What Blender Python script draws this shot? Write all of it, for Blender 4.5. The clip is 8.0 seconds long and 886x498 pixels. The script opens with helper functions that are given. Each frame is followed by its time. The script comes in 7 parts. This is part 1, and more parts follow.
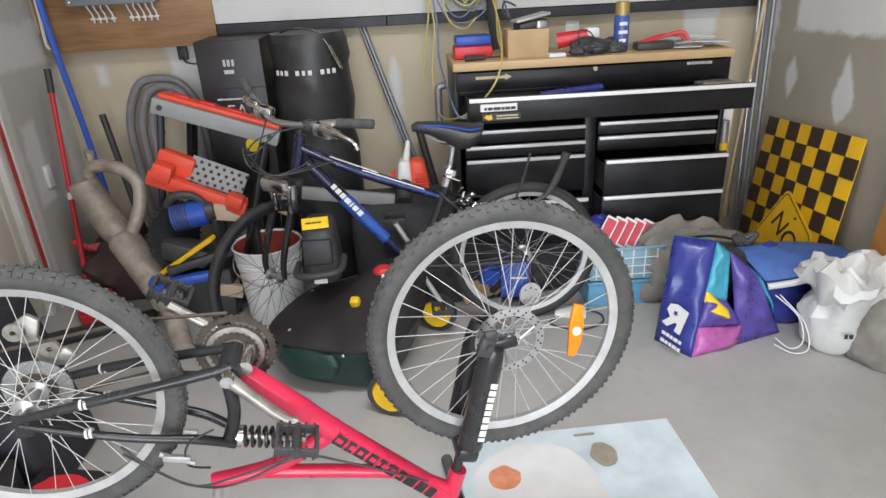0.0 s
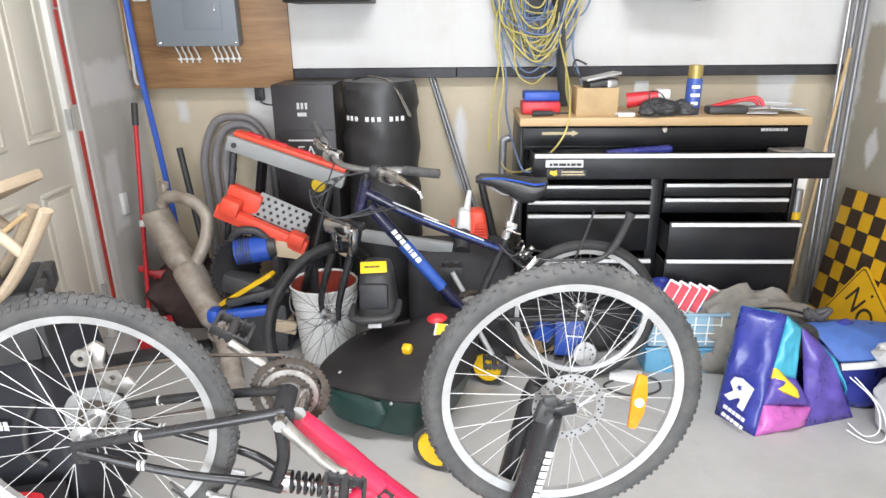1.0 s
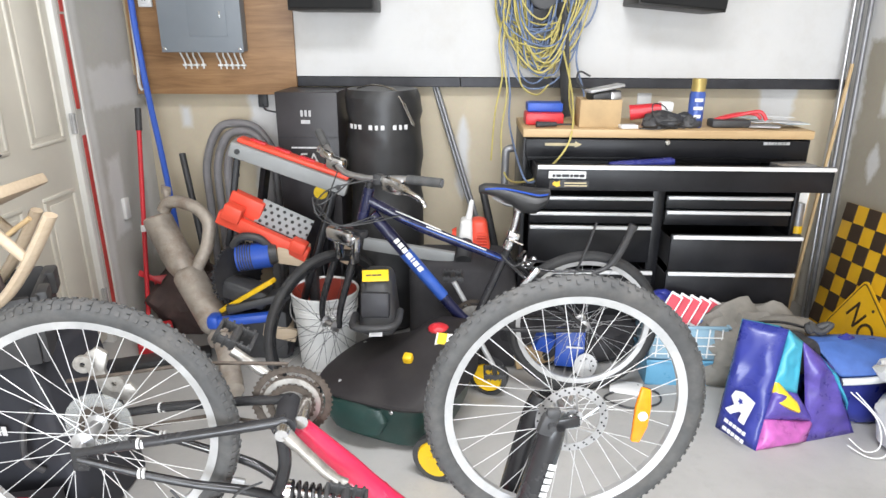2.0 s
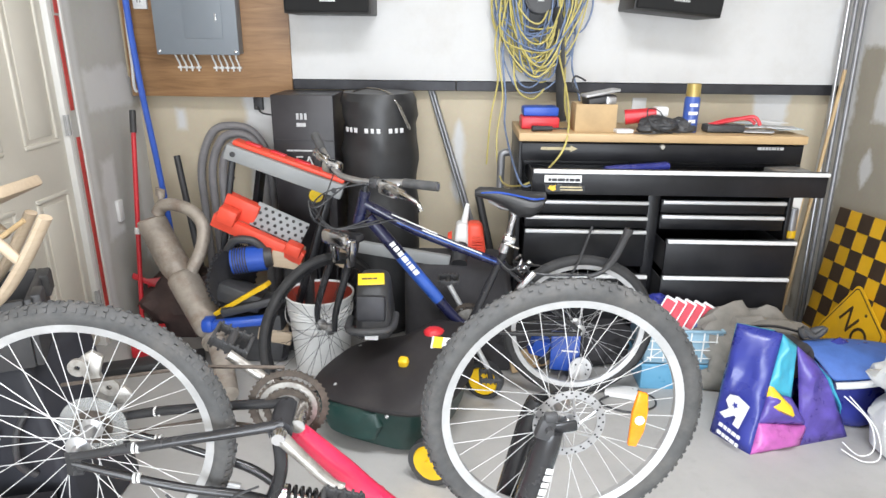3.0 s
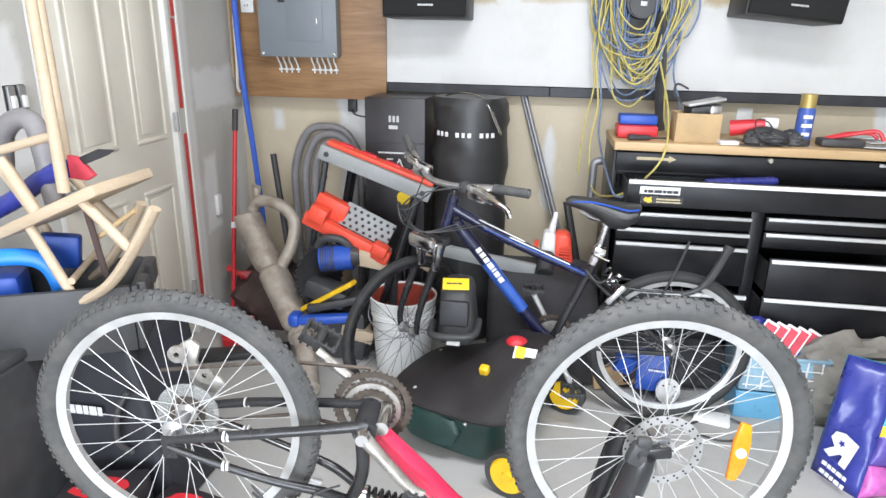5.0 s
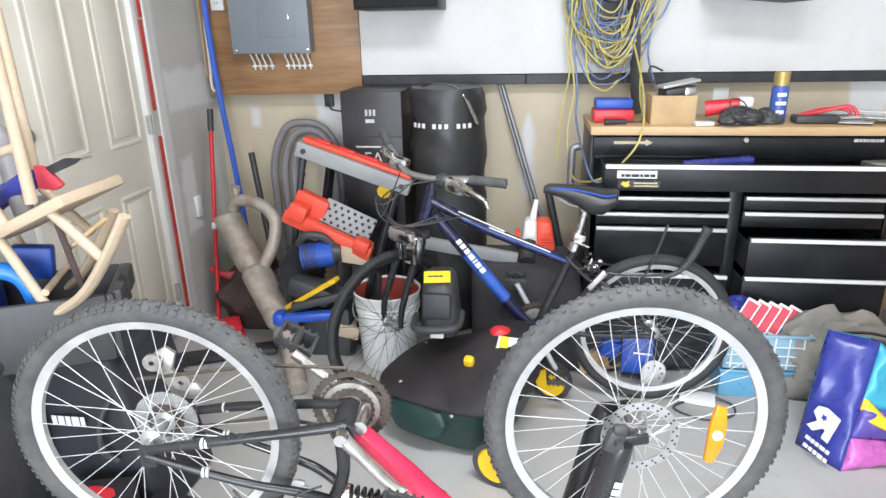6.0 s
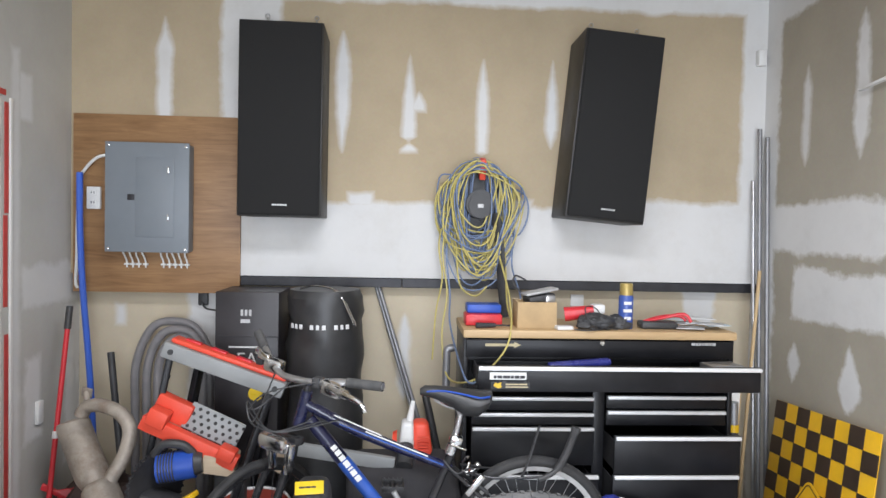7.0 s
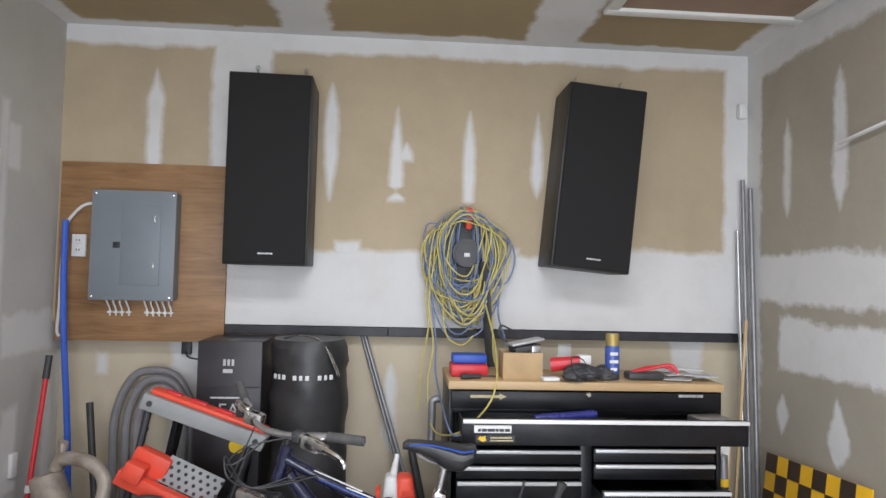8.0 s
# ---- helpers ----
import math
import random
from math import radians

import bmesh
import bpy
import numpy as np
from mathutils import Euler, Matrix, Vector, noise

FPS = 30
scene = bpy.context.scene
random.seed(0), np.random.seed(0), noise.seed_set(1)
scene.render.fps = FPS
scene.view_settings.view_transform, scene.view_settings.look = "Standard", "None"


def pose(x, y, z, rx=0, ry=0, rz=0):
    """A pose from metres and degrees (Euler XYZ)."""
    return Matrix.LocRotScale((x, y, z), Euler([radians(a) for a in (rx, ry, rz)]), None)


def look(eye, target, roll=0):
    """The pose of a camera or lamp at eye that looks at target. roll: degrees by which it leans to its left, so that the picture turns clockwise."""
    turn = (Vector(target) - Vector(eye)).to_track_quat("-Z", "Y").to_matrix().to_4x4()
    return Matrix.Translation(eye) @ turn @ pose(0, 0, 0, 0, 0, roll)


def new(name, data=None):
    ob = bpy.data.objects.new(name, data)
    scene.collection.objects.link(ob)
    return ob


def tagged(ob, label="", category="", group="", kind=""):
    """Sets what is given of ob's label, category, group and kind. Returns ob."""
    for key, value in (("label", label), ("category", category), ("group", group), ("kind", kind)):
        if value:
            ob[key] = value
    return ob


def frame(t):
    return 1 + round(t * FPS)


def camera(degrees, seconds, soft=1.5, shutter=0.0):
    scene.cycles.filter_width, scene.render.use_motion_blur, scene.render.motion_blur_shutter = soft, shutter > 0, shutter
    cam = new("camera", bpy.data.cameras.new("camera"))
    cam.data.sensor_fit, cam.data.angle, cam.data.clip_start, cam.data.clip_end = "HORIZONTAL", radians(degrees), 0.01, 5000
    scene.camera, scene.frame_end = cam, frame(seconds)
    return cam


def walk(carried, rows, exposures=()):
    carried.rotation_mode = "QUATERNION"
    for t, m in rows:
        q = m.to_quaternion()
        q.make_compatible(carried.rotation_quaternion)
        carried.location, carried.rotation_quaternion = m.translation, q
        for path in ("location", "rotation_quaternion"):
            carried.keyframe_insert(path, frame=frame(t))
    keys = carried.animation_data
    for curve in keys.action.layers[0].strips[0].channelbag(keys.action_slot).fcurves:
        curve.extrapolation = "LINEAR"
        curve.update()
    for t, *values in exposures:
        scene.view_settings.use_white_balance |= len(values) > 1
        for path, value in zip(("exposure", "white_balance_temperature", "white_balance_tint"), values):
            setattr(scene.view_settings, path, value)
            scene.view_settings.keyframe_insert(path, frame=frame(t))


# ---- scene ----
cam = camera(70.3, 8.0)
PATH = [
    (0, (1.792, -3.404, 1.454), (1.876, -1.576, 0.647), -2.9),
    (0.5, (1.77, -3.38, 1.469), (1.734, -1.507, 0.767), -1.0),
    (1, (1.759, -3.379, 1.471), (1.693, -1.496, 0.8), -0.6),
    (1.5, (1.751, -3.377, 1.474), (1.68, -1.49, 0.816), -0.0),
    (3, (1.735, -3.376, 1.476), (1.694, -1.48, 0.839), 0.6),
    (3.5, (1.732, -3.374, 1.474), (1.699, -1.481, 0.829), 0.8),
    (4, (1.722, -3.372, 1.467), (1.618, -1.476, 0.84), 1.6),
    (4.5, (1.694, -3.366, 1.465), (1.431, -1.482, 0.849), 1.7),
    (4.7, (1.703, -3.351, 1.467), (1.407, -1.471, 0.851), 1.5),
    (5.8, (1.692, -3.347, 1.475), (1.446, -1.475, 0.816), -0.4),
    (6, (1.744, -3.334, 1.484), (1.483, -1.464, 0.825), -1.1),
    (6.2, (1.705, -3.342, 1.508), (1.565, -1.423, 0.965), 0.1),
    (6.5, (1.728, -3.382, 1.521), (1.699, -1.411, 1.183), 0.7),
    (7, (1.742, -3.377, 1.52), (1.858, -1.381, 1.464), 1.2),
    (7.5, (1.778, -3.38, 1.529), (1.918, -1.385, 1.576), 1.6),
    (8, (1.779, -3.378, 1.551), (1.912, -1.384, 1.632), 1.4),
]
walk(cam, [(t, look(eye, target, roll)) for t, eye, target, roll in PATH],
     [(0, -0.42, 6600, 15), (0.3, -0.03, 6550, 15), (0.7, 0.23, 6550, 15), (3.0, 0.25, 6500, 14), (4.5, 0.25, 6350, 14), (6.0, 0.25, 6300, 14), (6.5, 0.16, 6300, 15), (7.0, -0.08, 6350, 16), (7.5, -0.31, 6400, 17), (8.0, -0.35, 6400, 17)])

# ---- light ----
world = bpy.data.worlds.new("garage_world")
scene.world = world
world.use_nodes = True
world.node_tree.nodes["Background"].inputs[0].default_value = (0.8, 0.85, 0.9, 1)
world.node_tree.nodes["Background"].inputs[1].default_value = 0.5


def ceiling_lamp(x, y, watts, sx, sy):
    lamp = bpy.data.lights.new("ceiling_tube", "AREA")
    lamp.shape, lamp.size, lamp.size_y, lamp.energy = "RECTANGLE", sx, sy, watts
    lamp.color = (0.91, 0.965, 1.0)
    ob = new("ceiling_tube", lamp)
    ob.matrix_world = pose(x, y, 2.76, 0, 0, 0)
    return ob


ceiling_lamp(2.0, -2.3, 62, 1.25, 0.5)
ceiling_lamp(1.8, -4.6, 60, 1.25, 0.5)
# fill lamp added behind the camera to lift the dark clutter; its source is unseen
fill_lamp = bpy.data.lights.new("door_daylight", "AREA")
fill_lamp.shape, fill_lamp.size, fill_lamp.size_y, fill_lamp.energy = "RECTANGLE", 2.6, 2.0, 185
fill_lamp.color = (0.85, 0.94, 1.0)
new("door_daylight", fill_lamp).matrix_world = look((1.85, -6.19, 1.08), (1.85, 0, 1.08))

# ---- materials ----
M = {}


def nodes_of(name):
    m = bpy.data.materials.new(name)
    m.use_nodes = True
    nt = m.node_tree
    return m, nt, nt.nodes["Principled BSDF"]


def link(nt, a, b):
    nt.links.new(a, b)


def noise_node(nt, scale, detail=5.0, rough=0.6, coord=None, w=None):
    n = nt.nodes.new("ShaderNodeTexNoise")
    n.inputs["Scale"].default_value = scale
    n.inputs["Detail"].default_value = detail
    n.inputs["Roughness"].default_value = rough
    if coord is None:
        c = nt.nodes.new("ShaderNodeTexCoord")
        coord = c.outputs["Object"]
    link(nt, coord, n.inputs["Vector"])
    return n


def ramp_node(nt, fac, stops):
    r = nt.nodes.new("ShaderNodeValToRGB")
    el = r.color_ramp.elements
    el[0].position, el[0].color = stops[0][0], (*stops[0][1], 1)
    el[1].position, el[1].color = stops[-1][0], (*stops[-1][1], 1)
    for p, c in stops[1:-1]:
        e = el.new(p)
        e.color = (*c, 1)
    link(nt, fac, r.inputs["Fac"])
    return r


def mix_node(nt, fac, a, b, mode="MIX"):
    n = nt.nodes.new("ShaderNodeMix")
    n.data_type, n.blend_type = "RGBA", mode
    for sock, v in ((n.inputs[0], fac), (n.inputs[6], a), (n.inputs[7], b)):
        if isinstance(v, (int, float)):
            sock.default_value = v
        elif isinstance(v, tuple):
            sock.default_value = (*v[:3], 1)
        else:
            link(nt, v, sock)
    return n.outputs[2]


def math_node(nt, op, a, b=0.0):
    n = nt.nodes.new("ShaderNodeMath")
    n.operation = op
    for sock, v in ((n.inputs[0], a), (n.inputs[1], b)):
        if isinstance(v, (int, float)):
            sock.default_value = v
        else:
            link(nt, v, sock)
    return n.outputs[0]


def bump(nt, bsdf, height, strength, dist=0.002):
    b = nt.nodes.new("ShaderNodeBump")
    b.inputs["Strength"].default_value = strength
    b.inputs["Distance"].default_value = dist
    link(nt, height, b.inputs["Height"])
    link(nt, b.outputs[0], bsdf.inputs["Normal"])


def surface(name, color, rough=0.5, metal=0.0, vary=0.18, scale=12.0, fine=160.0, dirt=(0.18, 0.15, 0.12), dirty=0.0, relief=0.15, coat=0.0, alpha=1.0, trans=0.0):
    """Plain surface with grain at two scales, uneven gloss and a little dirt."""
    m, nt, b = nodes_of(name)
    co = nt.nodes.new("ShaderNodeTexCoord").outputs["Object"]
    n1, n2 = noise_node(nt, scale, 4, 0.6, co), noise_node(nt, fine, 3, 0.6, co)
    dark = tuple(c * (1 - vary) for c in color)
    light = tuple(min(1, c * (1 + vary * 0.7)) for c in color)
    col = ramp_node(nt, n1.outputs["Fac"], [(0.3, dark), (0.7, light)]).outputs[0]
    if dirty > 0:
        n3 = noise_node(nt, scale * 0.6, 7, 0.7, co)
        f = ramp_node(nt, n3.outputs["Fac"], [(0.48, (0, 0, 0)), (0.72, (dirty, dirty, dirty))]).outputs[0]
        col = mix_node(nt, f, col, dirt)
    link(nt, col, b.inputs["Base Color"])
    r = nt.nodes.new("ShaderNodeMapRange")
    r.inputs[3].default_value, r.inputs[4].default_value = max(0.03, rough - 0.1), min(1, rough + 0.1)
    link(nt, n1.outputs["Fac"], r.inputs[0])
    link(nt, r.outputs[0], b.inputs["Roughness"])
    b.inputs["Metallic"].default_value = metal
    b.inputs["Coat Weight"].default_value = coat
    b.inputs["Transmission Weight"].default_value = trans
    b.inputs["Alpha"].default_value = alpha
    if relief:
        bump(nt, b, n2.outputs["Fac"], relief, 0.001)
    M[name] = m
    return m


def wood(name, dark, light, scale=1.0, axis="x", rough=0.55):
    m, nt, b = nodes_of(name)
    co = nt.nodes.new("ShaderNodeTexCoord").outputs["Object"]
    mp = nt.nodes.new("ShaderNodeMapping")
    s = {"x": (1.2, 14, 14), "y": (14, 1.2, 14), "z": (14, 14, 1.2)}[axis]
    mp.inputs["Scale"].default_value = tuple(v * scale for v in s)
    link(nt, co, mp.inputs[0])
    n = noise_node(nt, 2.2, 8, 0.65, mp.outputs[0])
    n.inputs["Distortion"].default_value = 1.2
    n2 = noise_node(nt, 3.0, 3, 0.5, co)
    col = ramp_node(nt, n.outputs["Fac"], [(0.25, dark), (0.5, tuple((a + c) / 2 for a, c in zip(dark, light))), (0.75, light)]).outputs[0]
    col = mix_node(nt, 0.35, col, ramp_node(nt, n2.outputs["Fac"], [(0.3, dark), (0.7, light)]).outputs[0])
    link(nt, col, b.inputs["Base Color"])
    b.inputs["Roughness"].default_value = rough
    bump(nt, b, n.outputs["Fac"], 0.25, 0.001)
    M[name] = m
    return m


def drywall(name, base, mud, patches, axes, wobble=0.03):
    """Raw board with filled joints: patches are rectangles (u0, u1, v0, v1) of filler with ragged edges."""
    m, nt, b = nodes_of(name)
    co = nt.nodes.new("ShaderNodeTexCoord").outputs["Object"]
    sep = nt.nodes.new("ShaderNodeSeparateXYZ")
    link(nt, co, sep.inputs[0])
    u, v = sep.outputs["XYZ".index(axes[0])], sep.outputs["XYZ".index(axes[1])]
    nz = noise_node(nt, 5.0, 6, 0.65, co)
    shift = math_node(nt, "MULTIPLY", math_node(nt, "SUBTRACT", nz.outputs["Fac"], 0.5), wobble * 4)
    total = None
    for u0, u1, v0, v1, *tips in patches:
        half = (u1 - u0) / 2
        if tips:
            # a knife stroke of filler: it narrows to a point at its top, and at its foot if told so
            up = math_node(nt, "MULTIPLY", math_node(nt, "SUBTRACT", v1, v), 1 / tips[0])
            if len(tips) > 1:
                up = math_node(nt, "MINIMUM", up, math_node(nt, "MULTIPLY", math_node(nt, "SUBTRACT", v, v0), 1 / tips[1]))
            clamp = math_node(nt, "MAXIMUM", math_node(nt, "MINIMUM", up, 1.0), 0.0)
            half = math_node(nt, "MULTIPLY", math_node(nt, "POWER", clamp, 0.75), half)
        du = math_node(nt, "SUBTRACT", math_node(nt, "ABSOLUTE", math_node(nt, "SUBTRACT", u, (u0 + u1) / 2)), half)
        dv = math_node(nt, "SUBTRACT", math_node(nt, "ABSOLUTE", math_node(nt, "SUBTRACT", v, (v0 + v1) / 2)), (v1 - v0) / 2)
        # the narrow way wobbles by the width of the patch, the tips taper
        narrow = min(u1 - u0, v1 - v0)
        d = math_node(nt, "ADD", math_node(nt, "MAXIMUM", du, dv), math_node(nt, "MULTIPLY", shift, min(1.0, narrow / 0.14)))
        total = d if total is None else math_node(nt, "MINIMUM", total, d)
    mr = nt.nodes.new("ShaderNodeMapRange")
    mr.inputs[1].default_value, mr.inputs[2].default_value = 0.010, -0.022
    link(nt, total, mr.inputs[0])
    big, fine = noise_node(nt, 1.6, 5, 0.6, co), noise_node(nt, 60, 4, 0.6, co)
    bc = ramp_node(nt, big.outputs["Fac"], [(0.3, tuple(c * 0.88 for c in base)), (0.7, tuple(c * 1.08 for c in base))]).outputs[0]
    bc = mix_node(nt, 0.12, bc, fine.outputs["Color"], "SOFT_LIGHT")
    mb = noise_node(nt, 4.0, 6, 0.7, co)
    mc = ramp_node(nt, mb.outputs["Fac"], [(0.3, tuple(c * 0.94 for c in mud)), (0.65, mud)]).outputs[0]
    thin = math_node(nt, "MULTIPLY", mr.outputs[0], ramp_node(nt, mb.outputs["Fac"], [(0.2, (0.86, 0.86, 0.86)), (0.5, (1, 1, 1))]).outputs[0])
    link(nt, mix_node(nt, thin, bc, mc), b.inputs["Base Color"])
    b.inputs["Roughness"].default_value = 0.85
    h = math_node(nt, "ADD", math_node(nt, "MULTIPLY", mr.outputs[0], 0.5), math_node(nt, "MULTIPLY", fine.outputs["Fac"], 0.15))
    bump(nt, b, h, 0.35, 0.002)
    M[name] = m
    return m


TAN, MUD = (0.455, 0.37, 0.25), (0.685, 0.68, 0.668)
drywall("wall_back_board", TAN, MUD, [
    (-0.1, 3.8, 2.72, 2.9), (0.755, 1.07, 2.05, 2.9), (0.425, 0.515, 2.0, 2.60, 0.16), (1.35, 1.43, 1.93, 2.56, 0.15, 0.2),
    (1.70, 1.785, 2.0, 2.46, 0.30, 0.02), (1.75, 1.835, 2.15, 2.26, 0.07), (1.70, 1.79, 1.935, 1.985, 0.03), (2.10, 2.17, 1.93, 2.44, 0.20, 0.015), (2.47, 2.55, 1.98, 2.45, 0.3, 0.1), (0.8, 3.62, 1.2, 1.67),
    (1.42, 1.56, 1.64, 1.72), (2.32, 2.42, 1.64, 1.70), (3.56, 3.8, 1.2, 2.9), (3.0, 3.6, 1.5, 1.71)], "XZ", 0.022)
drywall("wall_low_board", (0.60, 0.52, 0.385), MUD, [(0.565, 0.82, 0.2, 1.3), (1.70, 1.78, 0.58, 1.06, 0.12, 0.1), (0.185, 0.245, 0.98, 1.10), (3.3, 3.5, 0.9, 1.25)], "XZ", 0.03)
drywall("wall_left_board", (0.53, 0.52, 0.485), MUD, [(-0.42, 0.1, 1.12, 1.33), (-0.5, -0.43, -0.1, 2.3), (-0.06, 0.1, 0.3, 1.1), (-0.4, -0.26, 0.5, 0.9), (-3, -1.46, 1.05, 1.5), (-0.44, -0.34, 1.98, 2.2)], "YZ", 0.03)
drywall("wall_right_board", (0.375, 0.34, 0.275), MUD, [(-0.14, 0.1, -0.1, 2.9), (-2.5, 0.1, 2.66, 2.9), (-0.40, -0.33, 1.88, 2.38, 0.12, 0.08), (-0.79, -0.70, 1.88, 2.52, 0.2, 0.1),
    (-2.5, 0.1, 1.44, 1.70), (-2.5, -0.30, 1.12, 1.38), (-0.39, -0.26, 0.80, 1.0, 0.1, 0.1), (-0.79, -0.66, 0.76, 1.06, 0.18, 0.08)], "YZ", 0.04)
drywall("ceiling_board", (0.36, 0.275, 0.155), MUD, [(-0.1, 3.8, -0.09, 0.2), (1.13, 1.40, -7, 0.1), (2.40, 2.70, -7, 0.1), (3.56, 3.9, -7, 0.1), (-0.2, 0.12, -7, 0.1)], "XY", 0.03)

# concrete slab with trowel clouds, stains and fine grit
m, nt, b = nodes_of("concrete_slab")
co = nt.nodes.new("ShaderNodeTexCoord").outputs["Object"]
n1, n2, n3 = noise_node(nt, 1.3, 7, 0.65, co), noise_node(nt, 14, 6, 0.7, co), noise_node(nt, 220, 3, 0.6, co)
c = ramp_node(nt, n1.outputs["Fac"], [(0.3, (0.33, 0.325, 0.31)), (0.55, (0.42, 0.41, 0.395)), (0.75, (0.47, 0.46, 0.44))]).outputs[0]
c = mix_node(nt, ramp_node(nt, n2.outputs["Fac"], [(0.55, (0, 0, 0)), (0.8, (0.35, 0.35, 0.35))]).outputs[0], c, (0.27, 0.26, 0.245))
c = mix_node(nt, 0.12, c, n3.outputs["Color"], "SOFT_LIGHT")
link(nt, c, b.inputs["Base Color"])
b.inputs["Roughness"].default_value = 0.62
bump(nt, b, n3.outputs["Fac"], 0.2, 0.001)
M["concrete_slab"] = m

surface("door_paint", (0.72, 0.685, 0.60), 0.45, vary=0.05, scale=4, fine=300, relief=0.05)
surface("white_paint", (0.78, 0.77, 0.74), 0.5, vary=0.06, scale=6)
surface("red_tape", (0.55, 0.06, 0.05), 0.5, vary=0.25, scale=9)
surface("black_paint", (0.012, 0.012, 0.014), 0.36, vary=0.3, scale=8, dirty=0.12, dirt=(0.05, 0.05, 0.05), relief=0.05)
surface("black_gloss", (0.026, 0.026, 0.028), 0.25, vary=0.3, scale=9, relief=0.02)
surface("black_plastic", (0.045, 0.045, 0.047), 0.5, vary=0.25, scale=14, fine=400, dirty=0.2, dirt=(0.07, 0.065, 0.06))
surface("black_vinyl", (0.034, 0.034, 0.035), 0.42, vary=0.3, scale=7, fine=90, relief=0.4)
surface("dark_steel", (0.045, 0.045, 0.05), 0.5, metal=0.4, vary=0.3)
surface("rubber", (0.075, 0.075, 0.075), 0.8, vary=0.3, scale=20, dirty=0.6, dirt=(0.13, 0.12, 0.11))
surface("mower_black", (0.026, 0.023, 0.024), 0.6, vary=0.3, scale=6, fine=300, dirty=0.35, dirt=(0.06, 0.055, 0.05))
surface("tyre_black", (0.030, 0.030, 0.031), 0.7, vary=0.3, scale=20, dirty=0.4, dirt=(0.07, 0.065, 0.06))
surface("steel", (0.55, 0.55, 0.56), 0.35, metal=0.9, vary=0.15, scale=20)
surface("chrome", (0.7, 0.7, 0.71), 0.18, metal=1.0, vary=0.1, scale=20)
surface("alloy", (0.50, 0.50, 0.50), 0.45, metal=0.35, vary=0.12, scale=25, dirty=0.25, dirt=(0.3, 0.28, 0.25))
surface("strip_steel", (0.80, 0.80, 0.80), 0.35, metal=0.25, vary=0.06, scale=10)
surface("panel_grey", (0.20, 0.225, 0.25), 0.45, vary=0.05, scale=6, relief=0.04)
surface("red_frame", (0.68, 0.025, 0.08), 0.3, vary=0.12, scale=15, coat=0.4, relief=0.02)
surface("blue_frame", (0.03, 0.10, 0.42), 0.3, vary=0.15, scale=15, coat=0.4, relief=0.02)
surface("navy_frame", (0.012, 0.014, 0.05), 0.28, vary=0.2, scale=15, coat=0.4, relief=0.02)
surface("white_plastic", (0.78, 0.78, 0.765), 0.45, vary=0.08, scale=9, dirty=0.15, dirt=(0.45, 0.43, 0.4))
surface("orange_plastic", (0.80, 0.085, 0.045), 0.45, vary=0.1, scale=9, relief=0.08)
surface("yellow_plastic", (0.85, 0.52, 0.01), 0.45, vary=0.1, scale=12, dirty=0.2)
surface("reflector_amber", (0.9, 0.28, 0.01), 0.2, vary=0.1, scale=60, relief=0.3)
surface("green_paint", (0.008, 0.035, 0.03), 0.4, vary=0.3, scale=10, dirty=0.3, dirt=(0.06, 0.06, 0.05))
surface("red_plastic", (0.62, 0.03, 0.04), 0.4, vary=0.12, scale=12)
surface("blue_plastic", (0.02, 0.08, 0.42), 0.4, vary=0.12, scale=12)
surface("spoke_steel", (0.72, 0.72, 0.72), 0.35, metal=0.35, vary=0.1)
surface("blue_tube", (0.04, 0.12, 0.55), 0.4, vary=0.1, scale=8)
surface("clear_guard", (0.75, 0.76, 0.74), 0.25, vary=0.05, alpha=0.22, relief=0)
surface("steel_tube", (0.30, 0.30, 0.31), 0.4, metal=0.5, vary=0.15, scale=12)
wood("plywood", (0.15, 0.068, 0.026), (0.44, 0.255, 0.118), 1.0, "x", 0.5)
wood("butcher_block", (0.42, 0.27, 0.13), (0.62, 0.44, 0.24), 1.3, "x", 0.5)
wood("pine", (0.44, 0.33, 0.22), (0.60, 0.49, 0.36), 1.6, "x", 0.5)

for name_ in ("black_paint", "mower_black"):
    M[name_].node_tree.nodes["Principled BSDF"].inputs["Specular IOR Level"].default_value = 0.28

# ---- mesh helpers ----


def part(name, bm, material, parent=None, label="", smooth=True):
    me = bpy.data.meshes.new(name)
    bmesh.ops.recalc_face_normals(bm, faces=bm.faces)
    bm.to_mesh(me)
    bm.free()
    if smooth:
        me.polygons.foreach_set("use_smooth", [True] * len(me.polygons))
        me.set_sharp_from_angle(angle=radians(35))
    me.materials.append(M[material] if isinstance(material, str) else material)
    ob = new(name, me)
    if parent is not None:
        ob.parent = parent
    if label:
        tagged(ob, label)
    return ob


def thing(name, label, category, group="", m=None, kind=""):
    ob = new(name)
    ob.empty_display_size = 0.05
    if m is not None:
        ob.matrix_basis = m
    return tagged(ob, label, category, group, kind)


def B():
    return bmesh.new()


def merge(bm, other, m=None):
    if m is not None:
        bmesh.ops.transform(other, matrix=m, verts=other.verts)
    tmp = bpy.data.meshes.new("tmp")
    other.to_mesh(tmp)
    other.free()
    bm.from_mesh(tmp)
    bpy.data.meshes.remove(tmp)
    return bm


